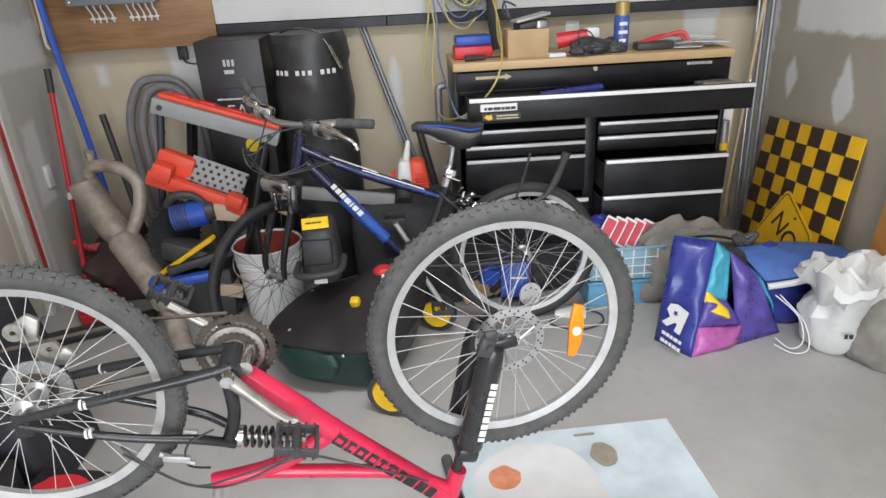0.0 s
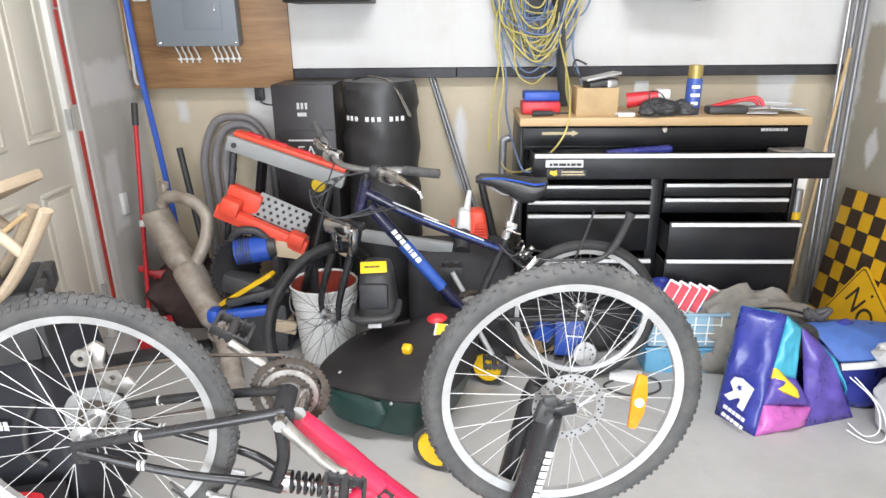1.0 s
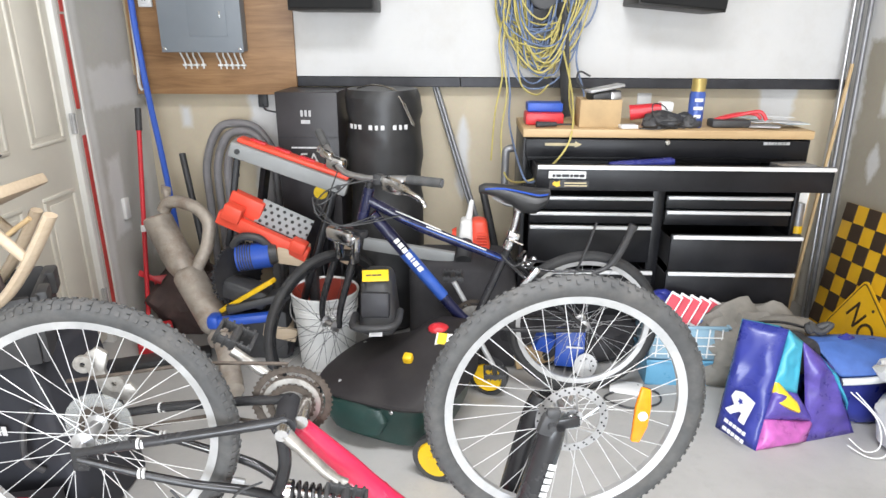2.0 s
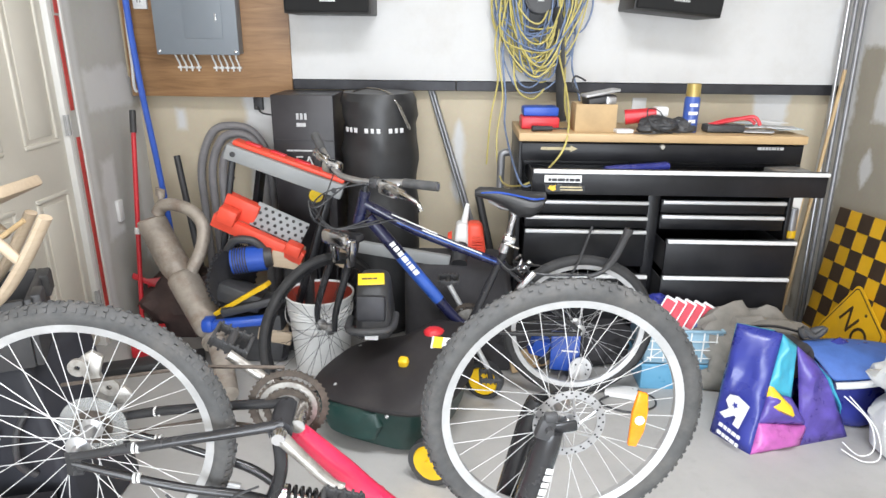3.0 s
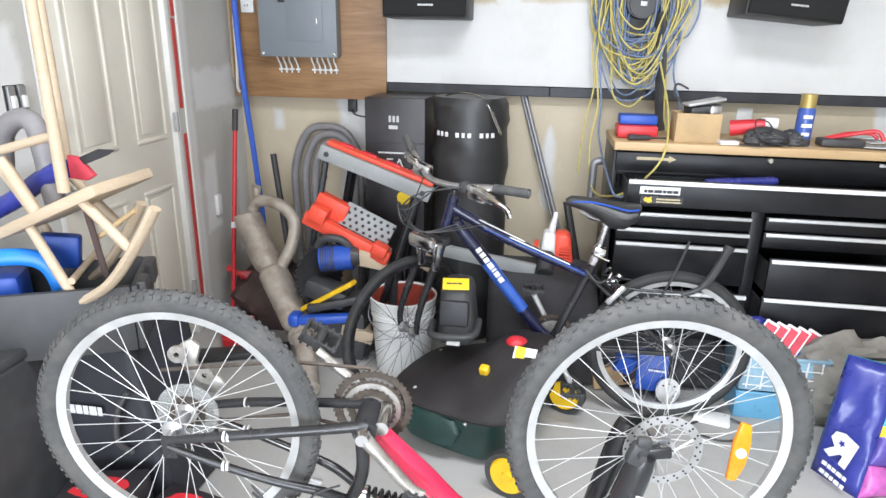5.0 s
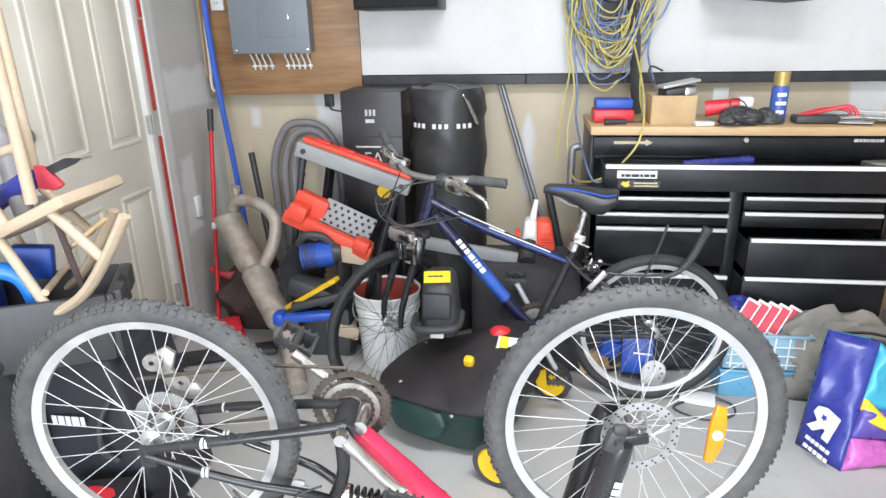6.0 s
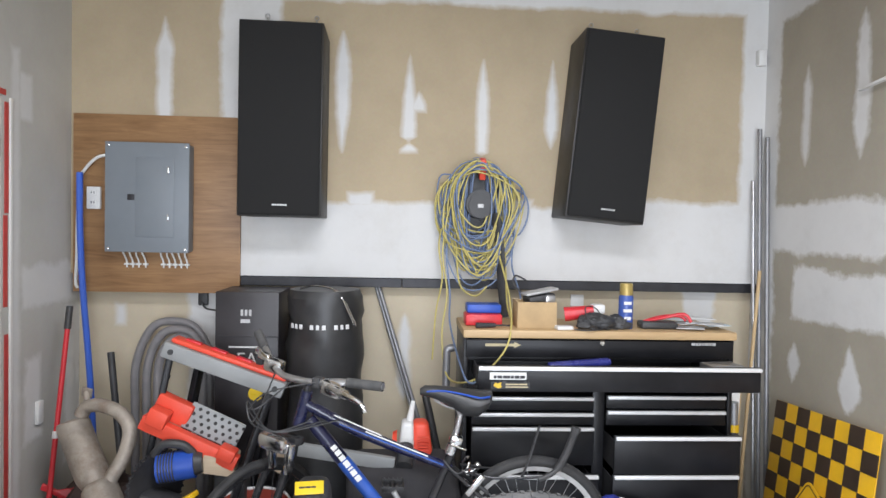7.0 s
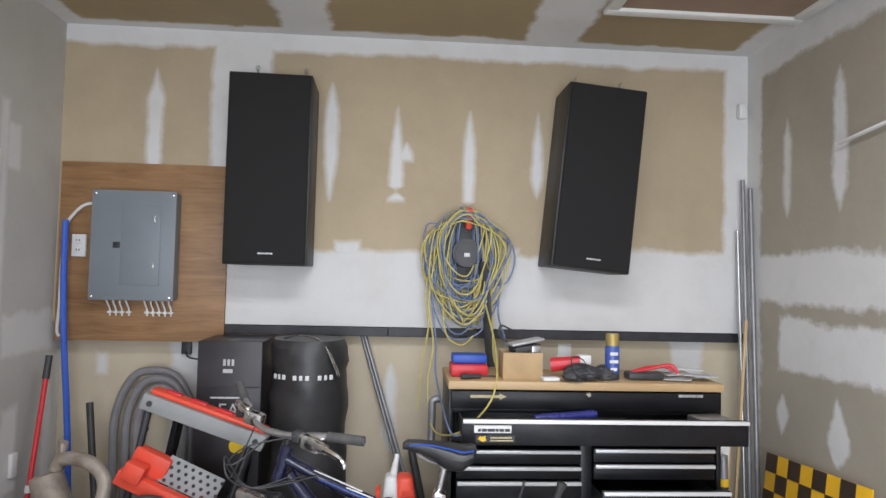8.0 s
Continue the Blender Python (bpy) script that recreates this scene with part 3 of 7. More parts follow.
bm = B(); sweep(bm, smooth_path([(CX0 - 0.012, -0.30, 0.95), (CX0 - 0.05, -0.30, 0.94), (CX0 - 0.055, -0.30, 0.90), (CX0 - 0.055, -0.30, 0.72), (CX0 - 0.05, -0.30, 0.68), (CX0 - 0.012, -0.30, 0.67)], 4), 0.019, 12)
part("side_handle", bm, "steel_tube", chest)

# ---- bicycles ----


def wheel(parent, name, R, m, knobby, rim_mat="alloy", tube=0.026, hub_r=0.02, guard=0.0, rotor=0.0, spoke_mat="spoke_steel", spokes=36):
    """Wheel turning round its local z axis: rim with its tyre, hub and spokes."""
    rr = R - tube * 2 + 0.006
    bm = B()
    ring_profile(bm, [(rr - 0.004, -0.012), (rr + 0.008, -0.014), (rr + 0.008, 0.014), (rr - 0.004, 0.012), (rr - 0.020, 0.007), (rr - 0.020, -0.007)], 72)
    rim = part(name, bm, rim_mat, parent)
    rim.matrix_basis = m
    bm = B()
    c = R - tube
    ring_profile(bm, [(c + tube * math.cos(a), tube * 0.95 * math.sin(a)) for a in np.linspace(0, 2 * math.pi, 14, endpoint=False)], 80)
    if knobby:
        n = 104
        for k in range(n):
            a = 2 * math.pi * k / n
            for off, sz in ((0.45 if k % 2 else -0.05, 0.011), (-0.45 if k % 2 else 0.85, 0.010), (-0.9, 0.010)):
                rad = c + math.cos(off) * (tube + 0.001)
                zz = math.sin(off) * tube
                rot = Matrix.Rotation(a, 4, "Z") @ Matrix.Translation((rad, 0, zz)) @ Matrix.Rotation(-off, 4, "Y")
                bmesh.ops.create_cube(bm, size=1.0, matrix=rot @ Matrix.Diagonal((0.0036, sz * 0.75, sz * 0.9, 1)))
    else:
        for off in (-0.5, -0.17, 0.17, 0.5):
            ring_profile(bm, [(c + math.cos(off) * tube + dr, math.sin(off) * tube + dz) for dr, dz in ((-0.001, -0.003), (0.002, -0.002), (0.002, 0.002), (-0.001, 0.003))], 80)
    part("tyre", bm, "rubber" if knobby else "tyre_black", rim)
    bm = B()
    lathe(bm, [(0.006, -0.065), (0.009, -0.055), (0.009, -0.042), (hub_r * 1.25, -0.036), (hub_r * 1.25, -0.031), (hub_r * 0.75, -0.025), (hub_r * 0.75, 0.025), (hub_r * 1.25, 0.031), (hub_r * 1.25, 0.036), (0.009, 0.042), (0.009, 0.055), (0.006, 0.065)], 20, None, True)
    part("hub", bm, "steel", rim)
    bm = B()
    rod(bm, (0, 0, 0), (0, 0, 1), 0.00095, seg=5)
    me = bpy.data.meshes.new("spoke")
    bm.to_mesh(me)
    bm.free()
    me.materials.append(M[spoke_mat])
    for k in range(spokes):
        side = 1 if k % 2 else -1
        a_rim = 2 * math.pi * (k + 0.5) / spokes
        a_hub = a_rim + (1 if (k // 2) % 2 else -1) * radians(62)
        p0 = Vector((hub_r * 1.1 * math.cos(a_hub), hub_r * 1.1 * math.sin(a_hub), 0.033 * side))
        p1 = Vector((rr * math.cos(a_rim), rr * math.sin(a_rim), 0.003 * side))
        s = new("spoke", me)
        s.parent = rim
        s.matrix_basis = Matrix.Translation(p0) @ frame_along(p1 - p0) @ Matrix.Diagonal((1, 1, (p1 - p0).length, 1))
    if guard:
        bm = B(); ring_profile(bm, [(0.025, 0.037), (guard, 0.040), (guard, 0.042), (0.025, 0.040)], 36); part("spoke_guard", bm, "clear_guard", rim, "clear plastic spoke guard")
    if rotor:
        bm = B()
        ring_profile(bm, [(rotor - 0.019, 0.046), (rotor, 0.046), (rotor, 0.048), (rotor - 0.019, 0.048)], 48)
        part("brake_disc", bm, "steel", rim, "drilled steel brake disc")
        bm = B()
        ring_profile(bm, [(0.014, 0.045), (0.026, 0.045), (0.026, 0.0485), (0.014, 0.0485)], 24)
        part("disc_carrier", bm, "steel", rim)
        for k in range(6):
            a = 2 * math.pi * k / 6
            bm = B()
            rod(bm, (0.024 * math.cos(a), 0.024 * math.sin(a), 0.047), ((rotor - 0.017) * math.cos(a + 0.45), (rotor - 0.017) * math.sin(a + 0.45), 0.047), 0.0032, seg=6)
            part("disc_arm", bm, "steel", rim)
        bm = B(); rod(bm, (0, 0, 0.0455), (0, 0, 0.0486), 0.0026, seg=8)
        me = bpy.data.meshes.new("disc_hole")
        bm.to_mesh(me); bm.free()
        me.materials.append(M["dark_steel"])
        for rad, cnt in ((rotor - 0.005, 24), (rotor - 0.013, 20), (0.021, 6)):
            for k in range(cnt):
                h_ = new("disc_hole", me)
                h_.parent = rim
                a = 2 * math.pi * (k + 0.5 * (cnt == 20)) / cnt
                h_.matrix_basis = Matrix.Translation((rad * math.cos(a), rad * math.sin(a), 0)) 
    return rim


def tube_part(name, pts, r, material, parent, seg=14, n=8, label=""):
    bm = B()
    if len(pts) == 2:
        rod(bm, pts[0], pts[1], r, seg=seg)
    else:
        P = smooth_path(pts, n)
        rr = r
        if isinstance(r, (list, tuple)):
            k = np.linspace(0, len(r) - 1, len(P))
            rr = [float(np.interp(v, range(len(r)), r)) for v in k]
        sweep(bm, P, rr, seg)
    return part(name, bm, material, parent, label)


def pedal(parent, c, yaw=0):
    bm = B()
    m4 = Matrix.Translation(c) @ Matrix.Rotation(radians(yaw), 4, "Y")
    for dx in (-0.042, 0.042):
        box(bm, m4 @ Vector((dx, 0, 0)), (0.008, 0.085, 0.022), 0.002, m4.to_3x3().to_4x4())
    for dy in (-0.038, 0.038):
        box(bm, m4 @ Vector((0, dy, 0)), (0.09, 0.008, 0.02), 0.002, m4.to_3x3().to_4x4())
    for k in range(5):
        for dy in (-0.038, 0.038):
            box(bm, m4 @ Vector((-0.036 + k * 0.018, dy, 0)), (0.006, 0.011, 0.03), 0.001, m4.to_3x3().to_4x4())
    rod(bm, m4 @ Vector((0, -0.045, 0)), m4 @ Vector((0, 0.045, 0)), 0.011)
    return part("pedal", bm, "black_plastic", parent)


def chainring(parent, c, radii, teeth=True):
    bm = B()
    for i, r in enumerate(radii):
        y = c[1] - i * 0.009
        mm = Matrix.Translation((c[0], y, c[2])) @ frame_along((0, 1, 0))
        ring_profile(bm, [(r - 0.014, 0), (r, 0), (r, 0.003), (r - 0.014, 0.003)], 48, mm)
        for k in range(int(r * 480)):
            a = 2 * math.pi * k / int(r * 480)
            box(bm, mm @ Vector((r * math.cos(a), r * math.sin(a), 0.0015)), (0.006, 0.003, 0.006), 0, Matrix.Rotation(-a, 4, "Y"))
    mm = Matrix.Translation(c) @ frame_along((0, 1, 0))
    for k in range(5):
        a = 2 * math.pi * k / 5
        rod(bm, mm @ Vector((0.012 * math.cos(a), 0.012 * math.sin(a), 0)), mm @ Vector((radii[0] * 0.85 * math.cos(a), radii[0] * 0.85 * math.sin(a), 0)), 0.007, seg=6)
    ob = part("chainring", bm, "chain_rust", parent)
    bm = B(); ring_profile(bm, [(0.02, -0.004), (radii[0] * 0.74, -0.004), (radii[0] * 0.74, -0.010), (0.02, -0.014)], 36, mm)
    part("chain_spider", bm, "alloy_worn", ob, "worn alloy chainring spider")
    return ob


surface("alloy_worn", (0.42, 0.40, 0.37), 0.4, metal=0.7, vary=0.3, scale=30, dirty=0.6, dirt=(0.10, 0.08, 0.06))
surface("chain_rust", (0.10, 0.08, 0.065), 0.6, metal=0.5, vary=0.4, scale=60)

# red full suspension bicycle standing upside down on saddle and bars
rb = thing("red_bicycle", "red and black mountain bicycle standing upside down on the floor", "bicycle", "bicycles", pose(0.984, -2.242, 0.025, 0, 0, 6.6))
HZ, HF, HX = 0.632, 0.645, -0.036
WR = 0.325
rw = wheel(rb, "rear_wheel", WR - 0.011, pose(HX, 0, HZ, 90, 0, 0) @ Matrix.Rotation(math.pi, 4, "X"), True, tube=0.024, guard=0.072)
fw = wheel(rb, "front_wheel", WR - 0.002, pose(1.009, 0, HF, 90, 0, 0), True, tube=0.024, rotor=0.082)
bm = B()
slab(bm, [(-0.012, -0.07), (0.008, -0.072), (0.02, -0.03), (0.02, 0.02), (0.012, 0.065), (-0.010, 0.07), (-0.016, 0.02)], 0.012, pose(0.166, -0.010, 0.02, 0, 0, -4), 0.003)
rf = part("reflector", bm, "reflector_amber", fw, "amber spoke reflector")
bm = B(); lathe(bm, [(0.011, 0), (0.011, 0.004), (0, 0.004)], 14, Matrix.Translation((0.168, -0.010, 0.032))); part("reflector_stud", bm, "white_plastic", rf)
BBX, BBZ = 0.383, 0.657
# swing arm
for s in (-1, 1):
    tube_part("chain_stay", [(-0.035, s * 0.066, 0.630), (0.094, s * 0.066, 0.647), (0.262, s * 0.055, 0.661), (0.365, s * 0.045, 0.669), (0.39, s * 0.04, 0.672)], [0.009, 0.011, 0.011, 0.012, 0.013], "black_gloss", rb)
    tube_part("seat_stay", [(-0.035, s * 0.066, 0.616), (0.085, s * 0.066, 0.571), (0.185, s * 0.060, 0.534), (0.29, s * 0.045, 0.498), (0.36, s * 0.025, 0.455)], [0.008, 0.009, 0.0095, 0.011, 0.011], "black_gloss", rb)
    for px, pz in ((0.088, 0.6465), (0.080, 0.5735)):
        for q in (0.0, 0.009):
            bm = B(); rod(bm, (px + q, s * 0.0665, pz), (px + q + 0.005, s * 0.0664, pz), 0.0114, seg=14); part("decal_band", bm, "white_plastic", rb)
    bm = B(); box(bm, (HX + 0.004, s * 0.066, HZ - 0.018), (0.032, 0.006, 0.055), 0.006); part("dropout", bm, "black_gloss", rb)
tube_part("brace", [(BBX - 0.01, -0.03, BBZ), (0.375, -0.03, 0.55), (0.345, -0.02, 0.46)], 0.015, "black_gloss", rb)
bm = B(); rod(bm, (BBX, -0.05, BBZ), (BBX, 0.05, BBZ), 0.026, seg=18); part("bottom_bracket", bm, "dark_steel", rb)
bm = B(); rod(bm, (BBX + 0.035, -0.04, BBZ + 0.005), (BBX + 0.035, 0.04, BBZ + 0.005), 0.016, seg=16); part("pivot", bm, "chrome", rb)
# frame
tube_part("main_tube", [(0.398, 0, 0.640), (0.507, 0, 0.517), (0.60, 0, 0.412), (0.862, 0, 0.150)], [0.021, 0.027, 0.028, 0.027], "red_frame", rb, 18)
tube_part("seat_tube", [(0.285, 0, 0.335), (0.42, 0, 0.35), (0.52, 0, 0.395), (0.60, 0, 0.44)], [0.02, 0.02, 0.022, 0.024], "red_frame", rb, 16)
tube_part("top_tube", [(0.40, 0, 0.342), (0.60, 0, 0.300), (0.74, 0, 0.262), (0.85, 0, 0.19)], [0.017, 0.017, 0.017, 0.018], "red_frame", rb, 16)
bm = B(); rod(bm, (0.883, 0, 0.245), (0.855, 0, 0.15), 0.022, seg=18); part("head_tube", bm, "red_frame", rb)
wd = [0.03, 0.02, 0.03, 0.025, 0.02, 0.028, 0.02, 0.03, 0.026, 0.024]
bar_text("decal", rb, pose(0.585, -0.0285, 0.428, 90, 0, 0) @ pose(0, 0, 0, 0, 0, -45), wd, 0.030, "black_gloss")
bar_text("decal", rb, pose(0.585, -0.0295, 0.428, 90, 0, 0) @ pose(0.003, -0.003, 0, 0, 0, -45), [w - 0.012 for w in wd], 0.012, "red_frame", 0.65)
# shock
bm = B()
P = []
s0, s1 = Vector((0.345, 0, 0.462)), Vector((0.515, 0, 0.418))
dirv = (s1 - s0).normalized()
e1 = Vector((0, 1, 0)); e2 = dirv.cross(e1)
for k in range(121):
    a = k / 120 * 2 * math.pi * 7
    P.append(s0 + dirv * (0.03 + 0.11 * k / 120) + (e1 * math.cos(a) + e2 * math.sin(a)) * 0.022)
sweep(bm, P, 0.0045, 6)
part("spring", bm, "black_gloss", rb)
bm = B(); rod(bm, s0, s1, 0.009); rod(bm, s0 + dirv * 0.015, s0 + dirv * 0.03, 0.026, seg=16); rod(bm, s1 - dirv * 0.03, s1 - dirv * 0.012, 0.026, seg=16); part("damper", bm, "chrome", rb)
# cranks
chainring(rb, (BBX + 0.002, 0.062, BBZ - 0.006), (0.089, 0.070, 0.052))
tube_part("crank_arm", [(BBX, -0.062, BBZ), (BBX + 0.045, -0.07, BBZ - 0.05), (BBX + 0.10, -0.078, BBZ - 0.11), (BBX + 0.128, -0.08, BBZ - 0.128)], [0.016, 0.013, 0.012, 0.013], "alloy_worn", rb)
pedal(rb, (BBX + 0.13, -0.135, BBZ - 0.13), 15)
tube_part("crank_arm", [(BBX, 0.085, BBZ + 0.01), (BBX - 0.06, 0.092, BBZ + 0.055), (BBX - 0.13, 0.10, BBZ + 0.11)], [0.015, 0.012, 0.012], "alloy_worn", rb)
pedal(rb, (BBX - 0.135, 0.16, BBZ + 0.115), 30)
bm = B(); lathe(bm, [(0, 0.012), (0.014, 0.012), (0.018, 0), (0.018, -0.01)], 18, Matrix.Translation((BBX, -0.066, BBZ)) @ frame_along((0, -1, 0))); part("crank_cap", bm, "chrome", rb)
# chain and rear gear
bm = B()
gx, gy, gz = HX, 0.045, HZ
ring_profile(bm, [(0.012, 0), (0.042, 0), (0.036, 0.024), (0.012, 0.024)], 30, Matrix.Translation((gx, gy - 0.008, gz)) @ frame_along((0, 1, 0)))
part("freewheel", bm, "chain_rust", rb)
bm = B()
sweep(bm, [(BBX, 0.062, BBZ + 0.092), (0.2, 0.056, BBZ + 0.105), (-0.09, 0.05, HZ + 0.10)], 0.0045, 6)
sweep(bm, [(BBX, 0.062, BBZ - 0.072), (0.2, 0.056, BBZ - 0.03), (HX, 0.05, HZ - 0.036)], 0.0045, 6)
part("chain", bm, "chain_rust", rb)
bm = B()
slab(bm, [(-0.02, -0.012), (0.02, -0.018), (0.045, 0.0), (0.03, 0.02), (0.0, 0.018), (-0.012, 0.05), (0.0, 0.085), (-0.02, 0.10), (-0.045, 0.085), (-0.045, 0.05), (-0.03, 0.02)], 0.014, Matrix.Translation((-0.008, 0.09, HZ + 0.05)) @ Euler((radians(90), 0, 0)).to_matrix().to_4x4() @ Matrix.Diagonal((1.15, 1.15, 1, 1)), 0.003)
der = part("derailleur", bm, "alloy_worn", rb, "dirty alloy rear derailleur")
for jx, jz in ((-0.06, HZ + 0.13), (0.0, HZ + 0.08)):
    bm = B(); lathe(bm, [(0.006, 0), (0.021, 0), (0.021, 0.008), (0.006, 0.008)], 14, Matrix.Translation((jx, 0.066, jz)) @ frame_along((0, 1, 0))); part("jockey_wheel", bm, "alloy_worn", der)
# suspension fork
ax = Vector((0.968, 0, 0.652)); cr = Vector((0.904, 0, 0.372))
for s in (-1, 1):
    tube_part("fork_leg", [ax + Vector((0, s * 0.062, -0.01)), ax.lerp(cr, 0.25) + Vector((0, s * 0.062, 0)), cr + Vector((0, s * 0.06, 0))], [0.024, 0.031, 0.031], "black_gloss", rb, 16)
    bm = B(); box(bm, ax + Vector((0.025, s * 0.063, -0.005)), (0.06, 0.010, 0.026), 0.009, (0, -8, 0)); part("fork_dropout", bm, "black_gloss", rb)
fl = (cr - ax).normalized()
bar_text("fork_decal", rb, Matrix.Translation(ax.lerp(cr, 0.88) + Vector((0.012, -0.0945, 0))) @ Matrix(((-fl.x, -fl.z, 0, 0), (0, 0, -1, 0), (-fl.z, fl.x, 0, 0), (0, 0, 0, 1))), [0.010, 0.016, 0.014, 0.016, 0.012, 0.016, 0.012, 0.014, 0.014], 0.016, "white_plastic", 0.3)
bm = B(); box(bm, cr + Vector((-0.008, 0, -0.02)), (0.055, 0.165, 0.04), 0.012, (0, 16, 0)); part("fork_crown", bm, "black_gloss", rb)
bm = B(); box(bm, (0.942, -0.094, 0.668), (0.036, 0.024, 0.05), 0.008, (0, 20, 0)); box(bm, (0.952, -0.098, 0.697), (0.03, 0.018, 0.022), 0.006); rod(bm, (0.947, -0.105, 0.672), (0.947, -0.12, 0.672), 0.008); part("brake_caliper", bm, "black_plastic", rb)
bm = B(); rod(bm, cr + Vector((0, 0, -0.02)), (0.84, 0, 0.09), 0.013); part("steerer", bm, "dark_steel", rb)
bm = B(); rod(bm, (0.84, 0, 0.10), (0.91, 0, 0.04), 0.016); part("stem", bm, "black_gloss", rb)
tube_part("handlebar", [(0.90, -0.31, -0.007), (0.905, -0.20, -0.005), (0.91, -0.07, 0.02), (0.91, 0.07, 0.02), (0.905, 0.2, -0.005), (0.90, 0.31, -0.007)], 0.012, "black_gloss", rb)
for s in (-1, 1):
    tube_part("grip", [(0.90, s * 0.32, -0.0072), (0.903, s * 0.21, -0.005)], 0.0175, "rubber", rb)
bm = B(); rod(bm, (0.30, 0, 0.34), (0.235, 0, 0.07), 0.0135); part("seat_post", bm, "chrome", rb)
bm = B()
sweep(bm, smooth_path([(0.10, 0, 0.005), (0.16, 0, 0.007), (0.25, 0, 0.004), (0.36, 0, -0.003), (0.39, 0, -0.005)], 5), [0.04 if i < 3 else max(0.02, 0.075 - 0.0028 * i) for i in range(21)], 12, squash=0.42)
part("saddle", bm, "black_vinyl", rb)
bm = B()
for off in (0, 0.02):
    sweep(bm, smooth_path([(0.14, -0.07, 0.53 - off), (0.20, -0.09, 0.47), (0.27, -0.08, 0.40), (0.35, -0.05, 0.36 + off), (0.50, -0.04, 0.40), (0.60, -0.035, 0.36), (0.80, -0.03, 0.25)], 6), 0.0028, 6)
sweep(bm, smooth_path([(0.28, 0.02, 0.36), (0.25, -0.03, 0.42), (0.27, -0.06, 0.50), (0.33, -0.06, 0.53)], 6), 0.0028, 6)
part("brake_cable", bm, "black_plastic", rb)
for s in (-1, 1):
    bm = B(); box(bm, (0.235, s * 0.045, 0.455), (0.06, 0.012, 0.018), 0.004, (0, 15, 0)); rod(bm, (0.20, s * 0.04, 0.47), (0.27, s * 0.045, 0.435), 0.006); part("brake_arm", bm, "alloy", rb)

# blue and black bicycle on its wheels, front wheel turned to one side
F0, R0 = Vector((1.197, -0.99, 0.32)), Vector((2.256, -0.94, 0.32))
sb = thing("blue_bicycle", "dark blue and black bicycle leaning in front of the tool chest", "bicycle", "bicycles")


def bp(x, z, off=0.0):
    """Point in the plane of the bicycle at plan position x and height z."""
    k = (x - F0.x) / (R0.x - F0.x)
    return Vector((x, F0.y + (R0.y - F0.y) * k + off, z))


wheel(sb, "rear_wheel", 0.32, Matrix.Translation(R0) @ pose(0, 0, 0, 90, 0, 2.7), False, tube=0.021, spoke_mat="steel", guard=0.0)
steer = 180 + 50
fwm = Matrix.Translation(F0) @ pose(0, 0, 0, 0, 0, steer) @ pose(0, 0, 0, 90, 0, 0)
wheel(sb, "front_wheel", 0.32, fwm, False, rim_mat="black_gloss", tube=0.016, spoke_mat="dark_steel")
tube_part("down_tube", [bp(1.385, 0.80), bp(1.50, 0.655), bp(1.72, 0.378), bp(1.785, 0.325)], [0.024, 0.026, 0.022, 0.020], "navy_frame", sb, 18)
tube_part("blue_sleeve", [bp(1.468, 0.696), bp(1.53, 0.617), bp(1.668, 0.444)], [0.020, 0.0272, 0.0245], "blue_frame", sb, 18)
tube_part("top_tube", [bp(1.375, 0.855), bp(1.60, 0.735), bp(1.93, 0.60)], [0.021, 0.021, 0.016], "navy_frame", sb, 16)
bm = B(); rod(bm, bp(1.60, 0.752, -0.0195), bp(1.84, 0.652, -0.0175), 0.003, seg=6); part("pinstripe", bm, "white_plastic", sb)
bm = B(); rod(bm, bp(1.50, 0.783, -0.0195), bp(1.90, 0.617, -0.0165), 0.0032, seg=6); part("pinstripe", bm, "blue_frame", sb)
bm = B(); rod(bm, bp(1.48, 0.816, -0.0175), bp(1.66, 0.736, -0.0185), 0.0028, seg=6); part("pinstripe", bm, "white_plastic", sb)
bm = B(); rod(bm, bp(1.345, 0.775), bp(1.378, 0.905), 0.022, seg=18); part("head_tube", bm, "navy_frame", sb)
bm = B(); rod(bm, bp(1.795, 0.32), bp(1.935, 0.665), 0.0165, seg=16); part("seat_tube", bm, "black_gloss", sb)
bm = B(); rod(bm, bp(1.93, 0.65), bp(1.968, 0.83), 0.0135, seg=16); part("seat_post", bm, "chrome", sb)
bm = B(); rod(bm, bp(1.925, 0.655), bp(1.937, 0.69), 0.021, seg=16); part("seat_clamp", bm, "chrome", sb)
for s in (-1, 1):
    tube_part("seat_stay", [bp(1.92, 0.61, s * 0.02), bp(2.05, 0.50, s * 0.055), R0 + Vector((0, s * 0.068, 0.01))], 0.009, "black_gloss", sb, 10)
    tube_part("chain_stay", [bp(1.80, 0.32, s * 0.035), bp(2.0, 0.315, s * 0.055), R0 + Vector((0, s * 0.068, 0))], 0.010, "black_gloss", sb, 10)
    dirn = Vector((math.cos(radians(steer + 90)), math.sin(radians(steer + 90)), 0)) * s
    tube_part("fork_blade", [F0 + dirn * 0.055, F0 + dirn * 0.058 + Vector((0.01, 0.0, 0.10)), bp(1.285, 0.66) + dirn * 0.05, bp(1.315, 0.715) + dirn * 0.03], [0.011, 0.014, 0.017, 0.017], "black_gloss", sb, 12)
bm = B(); box(bm, bp(1.315, 0.722), (0.05, 0.12, 0.035), 0.012, (0, 0, steer)); part("fork_crown", bm, "black_gloss", sb)
bar_text("brand_decal", sb, Matrix.Translation(bp(1.478, 0.702, -0.029)) @ pose(0, 0, 0, 90, 0, 0) @ pose(0, 0, 0, 0, 0, -51.5), [0.018, 0.020, 0.020, 0.026, 0.008, 0.022, 0.022], 0.022, "white_plastic", 0.25)
